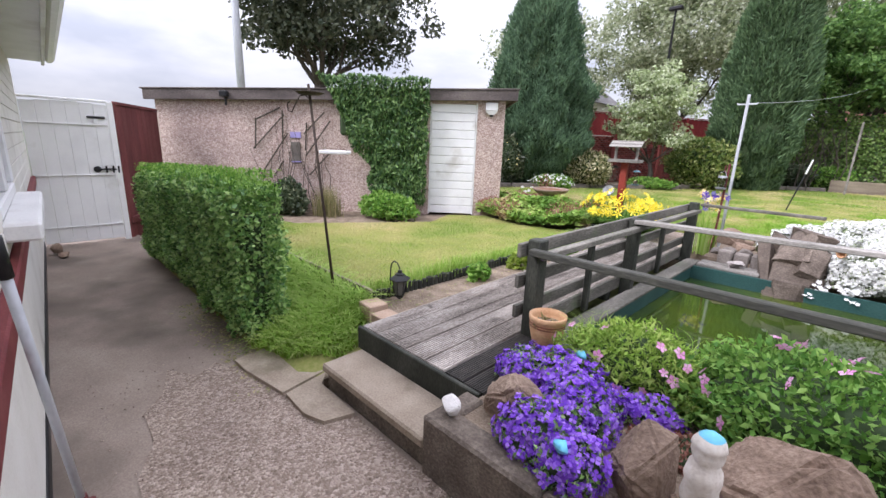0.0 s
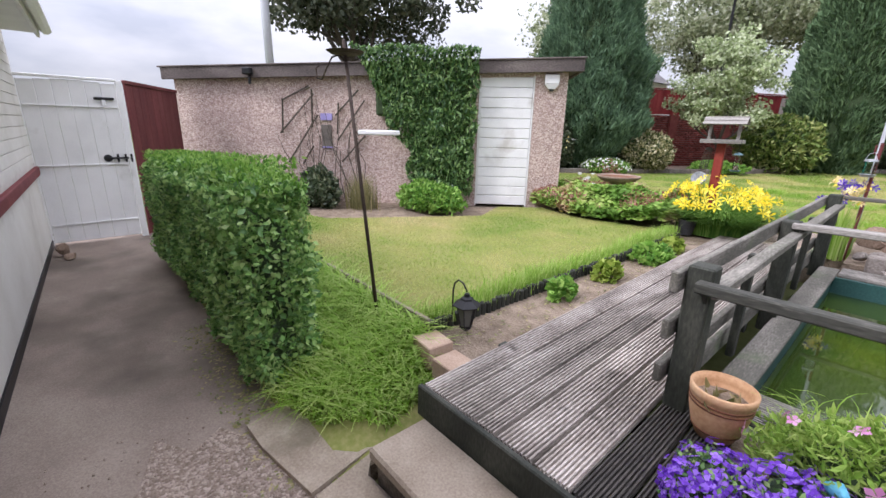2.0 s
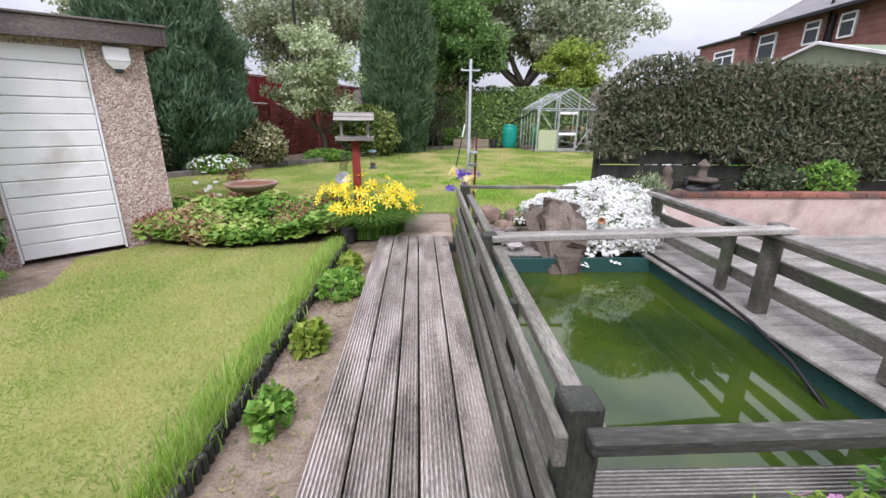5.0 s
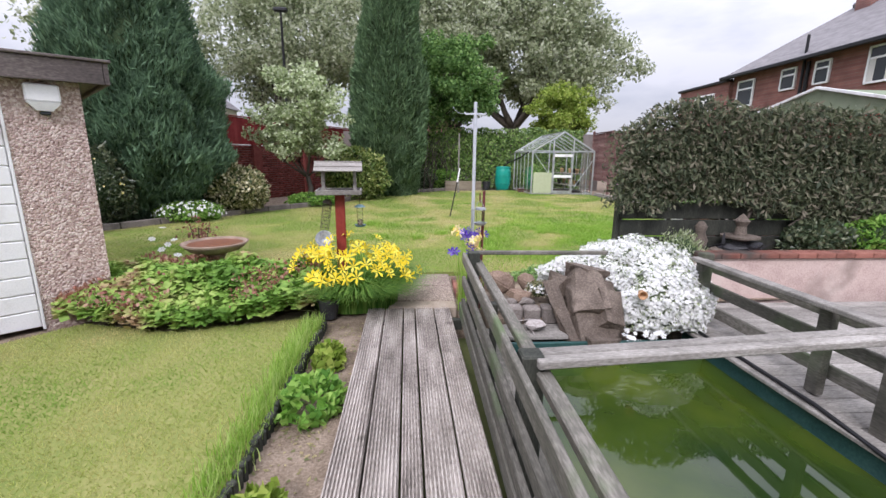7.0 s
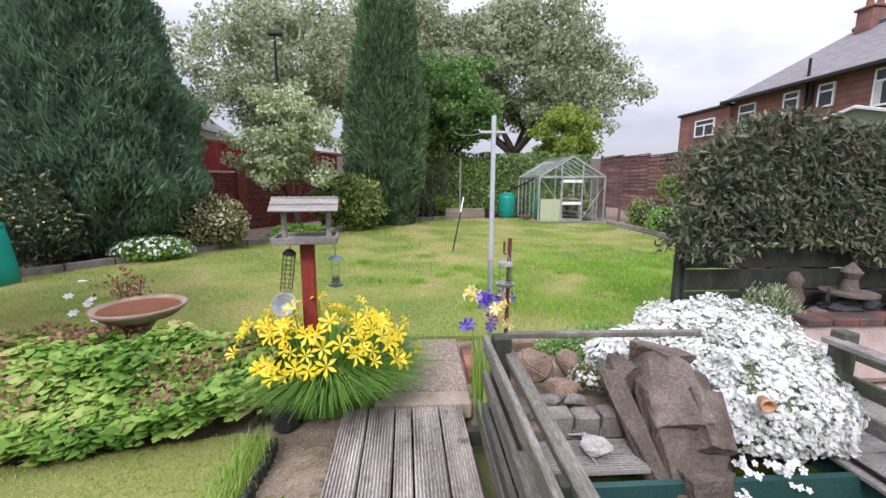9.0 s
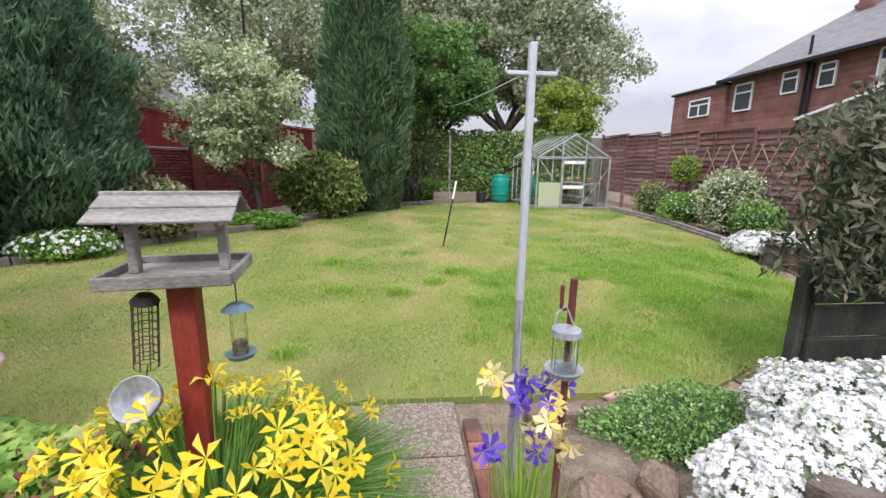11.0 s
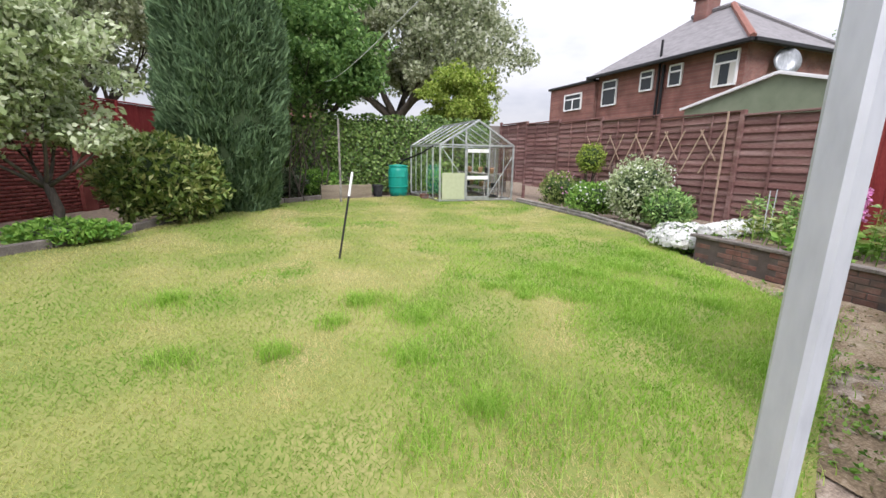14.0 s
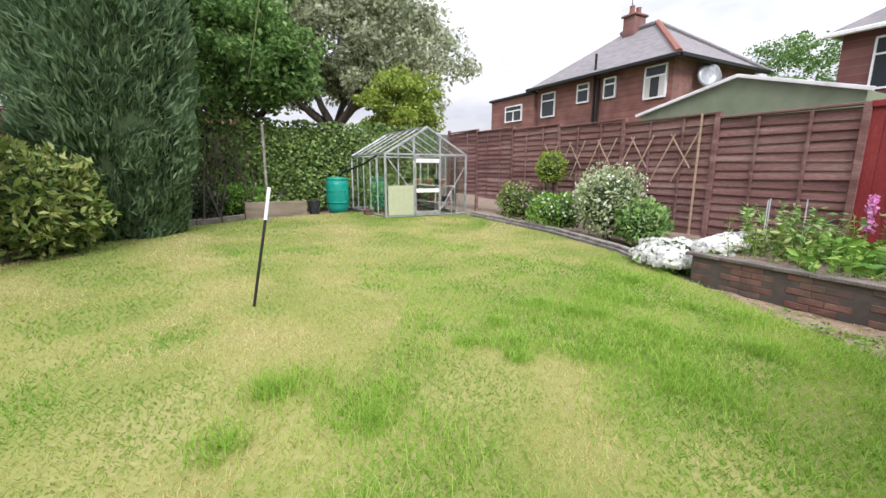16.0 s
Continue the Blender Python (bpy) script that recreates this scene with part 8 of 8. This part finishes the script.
# grooved boards at the near end of the pond
nb = thing("pond_end_boards", (-0.5, 2.95, 0.1), "grooved timber boards along the near end of the pond", "deck", kind="structure")
for i in range(2):
    part("board", grooved(0.13, 1.86, 7), GREYWOOD, nb, m=pose(0.48, 2.965 + i * 0.14, 0.128, 0, 0, 90))

# ---- rocks and white flowers at the far end of the pond ----
fe = thing("pond_end_ledge", (-0.5, 6.4, 0.1), "timber ledge and soil at the far end of the pond", "ledge", kind="structure")
part("soil", box(-1.35, 0.55, 6.42, 7.62, -0.1, 0.16), SOIL, fe)
for i in range(2):
    part("board", grooved(0.14, 0.62, 7), GREYWOOD, fe, m=pose(-0.72, 6.1 + i * 0.145, 0.12, 0, 0, 90))
for i in range(3):
    single("stone_block", box(-1.2 + i * 0.17, -1.2 + i * 0.17 + 0.155, 6.4, 6.53, 0.1, 0.27 - 0.01 * (i % 2), 0.016), GREYROCK, "small squared grey stone beside the waterfall", "stone", "waterfall stones")
for i, (c, s) in enumerate((((-1.17, 6.92, 0.34), (0.2, 0.15, 0.15)), ((-0.86, 7.05, 0.3), (0.13, 0.12, 0.13)), ((-1.13, 6.64, 0.24), (0.09, 0.06, 0.05)), ((-0.96, 6.62, 0.25), (0.1, 0.06, 0.055)), ((-1.25, 6.55, 0.22), (0.07, 0.06, 0.06)), ((-1.02, 6.74, 0.27), (0.17, 0.1, 0.08)))):
    single("cobble" if s[0] < 0.12 else "boulder", boulder(c, s, 70 + i, 6, 3), GREYROCK if s[0] < 0.12 else ROCK, "rounded grey-brown stone in the waterfall rockery", "stone", "waterfall stones")


def slab_stone(at, size, turn, seed):
    """A broken angular slab: a block with sheared corners, split faces and chipped edges."""
    rnd = random.Random(seed)
    bm = bmesh.new()
    bmesh.ops.create_cube(bm, size=2.0)
    for v in bm.verts:
        v.co = Vector([c * rnd.uniform(0.72, 1.1) for c in v.co])
    for _ in range(4):
        d = Vector((rnd.gauss(0, 1), rnd.gauss(0, 1), rnd.gauss(0, 1))).normalized()
        r = bmesh.ops.bisect_plane(bm, geom=bm.verts[:] + bm.edges[:] + bm.faces[:], plane_co=d * rnd.uniform(0.8, 1.0), plane_no=d, clear_outer=True)
        bmesh.ops.contextual_create(bm, geom=[e for e in r["geom_cut"] if isinstance(e, bmesh.types.BMEdge)])
    bmesh.ops.bevel(bm, geom=list(bm.edges), offset=0.035, segments=1, affect="EDGES")
    bmesh.ops.triangulate(bm, faces=bm.faces)
    for _ in range(3):
        bmesh.ops.subdivide_edges(bm, edges=[e for e in bm.edges if e.calc_length() > 0.3], cuts=1)
        bmesh.ops.triangulate(bm, faces=bm.faces)
    for v in bm.verts:
        c = v.co
        v.co = c * (1 + 0.05 * noise.noise(c * 2.1 + Vector((seed, 0, 0))) + 0.04 * noise.noise(c * 6 + Vector((0, seed, 0))))
    m = pose(*at, *turn) @ Matrix.Diagonal((*size, 1))
    bmesh.ops.transform(bm, matrix=m, verts=bm.verts)
    return bm


ROCKS = (
    ((-0.43, 6.27, 0.22), (0.2, 0.09, 0.44), (-38, 6, 4), "broad sloping brown stone slab of the pond waterfall"),
    ((-0.45, 6.42, 0.43), (0.17, 0.1, 0.25), (-48, -6, -8), "stepped upper brown stone slab of the pond waterfall"),
    ((-0.3, 6.25, 0.3), (0.13, 0.09, 0.2), (-42, 14, 10), "angular brown stone leaning on the waterfall slab"),
    ((-0.42, 6.03, -0.02), (0.17, 0.1, 0.17), (-14, 3, 6), "rounded brown stone at the lip of the waterfall"),
    ((-0.7, 6.3, 0.2), (0.065, 0.08, 0.42), (-40, -20, -8), "long leaning split grey-brown stone of the pond waterfall"),
    ((-0.66, 6.62, 0.42), (0.1, 0.1, 0.12), (6, 10, 20), "small brown stone at the head of the waterfall"),
    ((-0.36, 6.66, 0.5), (0.2, 0.13, 0.1), (4, 8, 25), "flat brown stone at the head of the waterfall"),
    ((-0.45, 6.3, 0.0), (0.26, 0.2, 0.2), (0, 0, 12), "dark bedded stone under the waterfall slabs"))
for i, (c, s, turn, words) in enumerate(ROCKS):
    single("waterfall_rock", slab_stone(c, s, turn, 230 + i), WETROCK, words, "rock", "waterfall stones")
shell = thing("pale_stone", (-0.98, 6.22, 0.13), "crumpled pale grey stone on the ledge", "stone")
part("stone", boulder((-0.97, 6.25, 0.17), (0.1, 0.12, 0.05), 33, 9, 3, 0.35), PALEROCK, shell)
FLOWERCORE = surf("cushion_stems", [(0.1, 0.13, 0.07), (0.2, 0.24, 0.15)], 20, 90, 1.0, 0.5)
wf = thing("white_flowers", (0.1, 6.9, 0.15), "great mound of small white flowers spilling over the rocks", "flowers")
WFC = (((0.28, 7.0, 0.36), (0.64, 0.58, 0.42), 5000), ((0.22, 6.38, 0.3), (0.42, 0.32, 0.34), 2600), ((-0.4, 6.86, 0.44), (0.36, 0.26, 0.2), 1200), ((0.5, 6.6, 0.3), (0.36, 0.4, 0.32), 1500))
for i, (c, r, k) in enumerate(WFC):
    part("inner_foliage", mound_core(c, r, 20 + i, 0.25, 0.85, -0.6), FLOWERCORE, wf, smooth=True)
    P, D = mound_points(int(k * 0.7), c, r, 20 + i, 0.25, 0.9, -0.55)
    v, f = leaves(P, unit(D + RNG.normal(size=P.shape)), 0.03, 0.5)
    part("leaves", arrays_mesh("leaves", v, f), OLIVE, wf)
    P, D = mound_points(int(k * 3.4), c, r, 20 + i, 0.25, 0.9, -0.5)
    thick = lumps(P, 33, 9.0) + RNG.normal(0, 0.12, len(P)) > -0.26
    P, D = P[thick], D[thick]
    part("flowering", petals(P, unit(D * 0.8 + RNG.normal(0, 0.35, D.shape) + [0, -0.2, 0.5]), 0.031, 5, 0.15), SNOW, wf, kind="stuff")
P = np.column_stack([RNG.uniform(-0.3, 0.1, 46), RNG.uniform(5.96, 6.14, 46), RNG.uniform(-0.02, 0.2, 46)])
blooms(P, np.tile([0, -0.6, 0.6], (46, 1)), 0.045, 5, SNOW, wf, 0.15)
bush("pale_sedum", (-0.8, 6.82, 0.3), (0.12, 0.12, 0.1), 500, VARIEG, 0.03, 97, "small pale pinkish rockery plant", "plant", low=-0.5, stems=False, flower=(SNOW, 60, 0.035, "flowers"))
bush("thyme", (-0.25, 7.6, 0.2), (0.62, 0.34, 0.16), 8000, HEDGELEAF, 0.03, 98, "low dense dark green herb mat", "plant", low=-0.4, stems=False)
single("tipped_pot", lathe([(r * 0.65, z * 0.65) for r, z in [(0, 0), (0.04, 0), (0.055, 0.09), (0.06, 0.09), (0.06, 0.11), (0.048, 0.11), (0.042, 0.02), (0, 0.02)]], segs=18), TERRA, "small terracotta pot lying among white flowers", "flower pot", m=pose(-0.1, 6.13, 0.5, 95, 0, -15), smooth=True)
for x0, x1, tn in ((-0.6, -0.31, 3), (-0.28, 0.02, -4)):
    single("kerb_stone", boulder((0, 0, 0.0), ((x1 - x0) * 0.55, 0.06, 0.06), 30 + tn, 14, 3, 0.05), PALEBRICK, "pale buff kerb stone between path and lawn", "stone", "kerb stones", m=pose((x0 + x1) / 2, 8.03, 0.14, 0, 0, tn))
single("edging_timber", box(-0.74, -0.5, 7.8, 7.86, 0.08, 0.19, 0.008), BROWNRED, "short reddish brown edging timber by the gravel slabs", "timber")
bush("grey_herb", (1.0, 7.35, 0.5), (0.3, 0.16, 0.34), 1800, OLIVE, 0.05, 99, "spiky grey-green herb behind the white flowers", "plant", low=-0.9, stems=False, wide=0.2, up=1.2)
bq = thing("stone_ornament", (1.75, 7.35, 0.5), "dark stacked stone water ornament under a black cover", "ornament")
part("cover", boulder((1.75, 7.36, 0.62), (0.32, 0.14, 0.1), 17, 8, 3, 0.3), BLACKCOVER, bq)
part("bowl", lathe([(0.05, 0), (0.14, 0.04), (0.2, 0.05), (0.2, 0.07), (0, 0.08)], (1.72, 7.36, 0.7), 16), WALLSTONE, bq)
part("stem", lathe([(0.07, 0), (0.05, 0.1), (0.08, 0.16), (0.03, 0.22), (0, 0.25)], (1.72, 7.36, 0.78), 14), WALLSTONE, bq)
part("foot", boulder((1.45, 7.36, 0.58), (0.14, 0.1, 0.07), 18, 8, 3, 0.2), WALLSTONE, bq)
st2 = thing("garden_statue", (1.3, 7.45, 0.5), "weathered carved stone ornament before the black boards", "statue")
part("stone", lathe([(0, 0), (0.09, 0), (0.1, 0.05), (0.06, 0.1), (0.09, 0.2), (0.05, 0.3), (0.07, 0.36), (0.03, 0.42), (0, 0.43)], (1.3, 7.45, 0.5), 14), WALLSTONE, st2, smooth=True)

# ---- far end: water butt, planter, greenhouse contents ----
wb = thing("water_butt", (1.78, 20.7, 0.33), "turquoise green plastic water butt beside the greenhouse", "water butt")
part("barrel", lathe([(0, 0), (0.27, 0), (0.3, 0.15), (0.33, 0.45), (0.32, 0.8), (0.29, 0.95), (0, 0.95)], (1.62, 20.7, 0.3), 26), BUTT, wb, smooth=True)
part("lid", lathe([(0.31, 0.95), (0.31, 0.99), (0.1, 1.02), (0, 1.02)], (1.62, 20.7, 0.3), 26), BUTT, wb, smooth=True)
for z in (0.3, 0.62):
    part("hoop", lathe([(0.318, z - 0.015), (0.338, z - 0.01), (0.338, z + 0.01), (0.318, z + 0.015)], (1.62, 20.7, 0.3), 26), BUTT, wb, smooth=True)
single("downpipe", tube([(2.24, 19.0, 1.9), (2.1, 19.6, 1.7), (1.75, 20.5, 1.45), (1.66, 20.65, 1.33)], 0.025, 8), BLACK, "black pipe from greenhouse gutter to water butt", "pipe", smooth=True)
pl = thing("trough_planter", (-0.2, 20.2, 0.33), "weathered timber trough planter at the lawn end", "planter")
part("front", box(-0.9, 0.6, 20.0, 20.04, 0.28, 0.72, 0.006), PLANK, pl)
part("side", box(-0.9, -0.86, 20.042, 20.5, 0.28, 0.72, 0.006), PLANK, pl)
part("side", box(0.56, 0.6, 20.042, 20.5, 0.28, 0.72, 0.006), PLANK, pl)
part("soil", box(-0.858, 0.558, 20.042, 20.5, 0.28, 0.66), SOIL, pl)
bp2 = thing("black_pot", (0.85, 20.3, 0.33), "black plastic plant pot by the planter", "flower pot")
part("pot", lathe([(0, 0), (0.13, 0), (0.17, 0.33), (0.18, 0.33), (0.18, 0.37), (0.16, 0.37), (0.15, 0.3), (0, 0.3)], (0.85, 20.3, 0.32), 20), BLACKCOVER, bp2)
part("soil", lathe([(0, 0.31), (0.15, 0.305)], (0.85, 20.3, 0.32), 12), SOIL, bp2)
for k in range(4):
    single("brick", box(2.0, 2.21, 19.3 + (k % 2) * 0.12, 19.4 + (k % 2) * 0.12, 0.33 + (k // 2) * 0.067, 0.395 + (k // 2) * 0.067, 0.004), BRICK, "loose stacked brick by the greenhouse", "brick", "stacked bricks")
bnch = thing("greenhouse_bench", (4.2, 20, 0.33), "slatted staging with pots inside the greenhouse", "bench")
part("top", box(3.9, 4.5, 18.9, 21.2, 1.05, 1.09, 0.004), GREYWOOD, bnch)
for x0, y0 in ((3.95, 19.0), (4.45, 19.0), (3.95, 21.1), (4.45, 21.1)):
    part("leg", box(x0 - 0.025, x0 + 0.025, y0 - 0.025, y0 + 0.025, 0.33, 1.05), GREYWOOD, bnch)
part("shelf", box(3.9, 4.5, 18.9, 21.2, 0.6, 0.63, 0.004), GREYWOOD, bnch)
rnd = random.Random(5)
for k in range(9):
    x0, y0, z0 = rnd.uniform(4.0, 4.4), 19.0 + k * 0.24, 1.091 if k % 2 else 0.631
    single("plant_pot", lathe([(0, 0), (0.06, 0), (0.08, 0.15), (0.085, 0.15), (0.085, 0.17), (0.075, 0.17), (0.07, 0.13), (0, 0.13)], (x0, y0, z0), 12), TERRA if k % 3 else BLACKCOVER, "plant pot on the greenhouse staging", "flower pot", "greenhouse pots", smooth=True)
bush("greenhouse_plant", (2.75, 20.2, 0.75), (0.3, 0.6, 0.42), 1200, FRESH, 0.1, 101, "green plants growing inside the greenhouse", "plant", low=-0.95, stems=False)
tl = thing("fence_trellis", (5.9, 14.3, 1.7), "folding bamboo trellis fixed to the fence", "trellis")
for k in range(9):
    y0 = 12.9 + k * 0.42
    part("lath", beam((5.885, y0, 2.2), (5.885, y0 + 0.42, 1.35), 0.012, 0.026, 0.002), PALEBRICK, tl)
    if k % 2 == 0:
        part("lath", beam((5.893, y0 + 0.5, 2.2), (5.893, y0 + 0.1, 1.6), 0.012, 0.024, 0.002), PALEBRICK, tl)
part("support", box(5.87, 5.9, 12.86, 12.89, 0.4, 2.5, 0.003), PALEBRICK, tl)
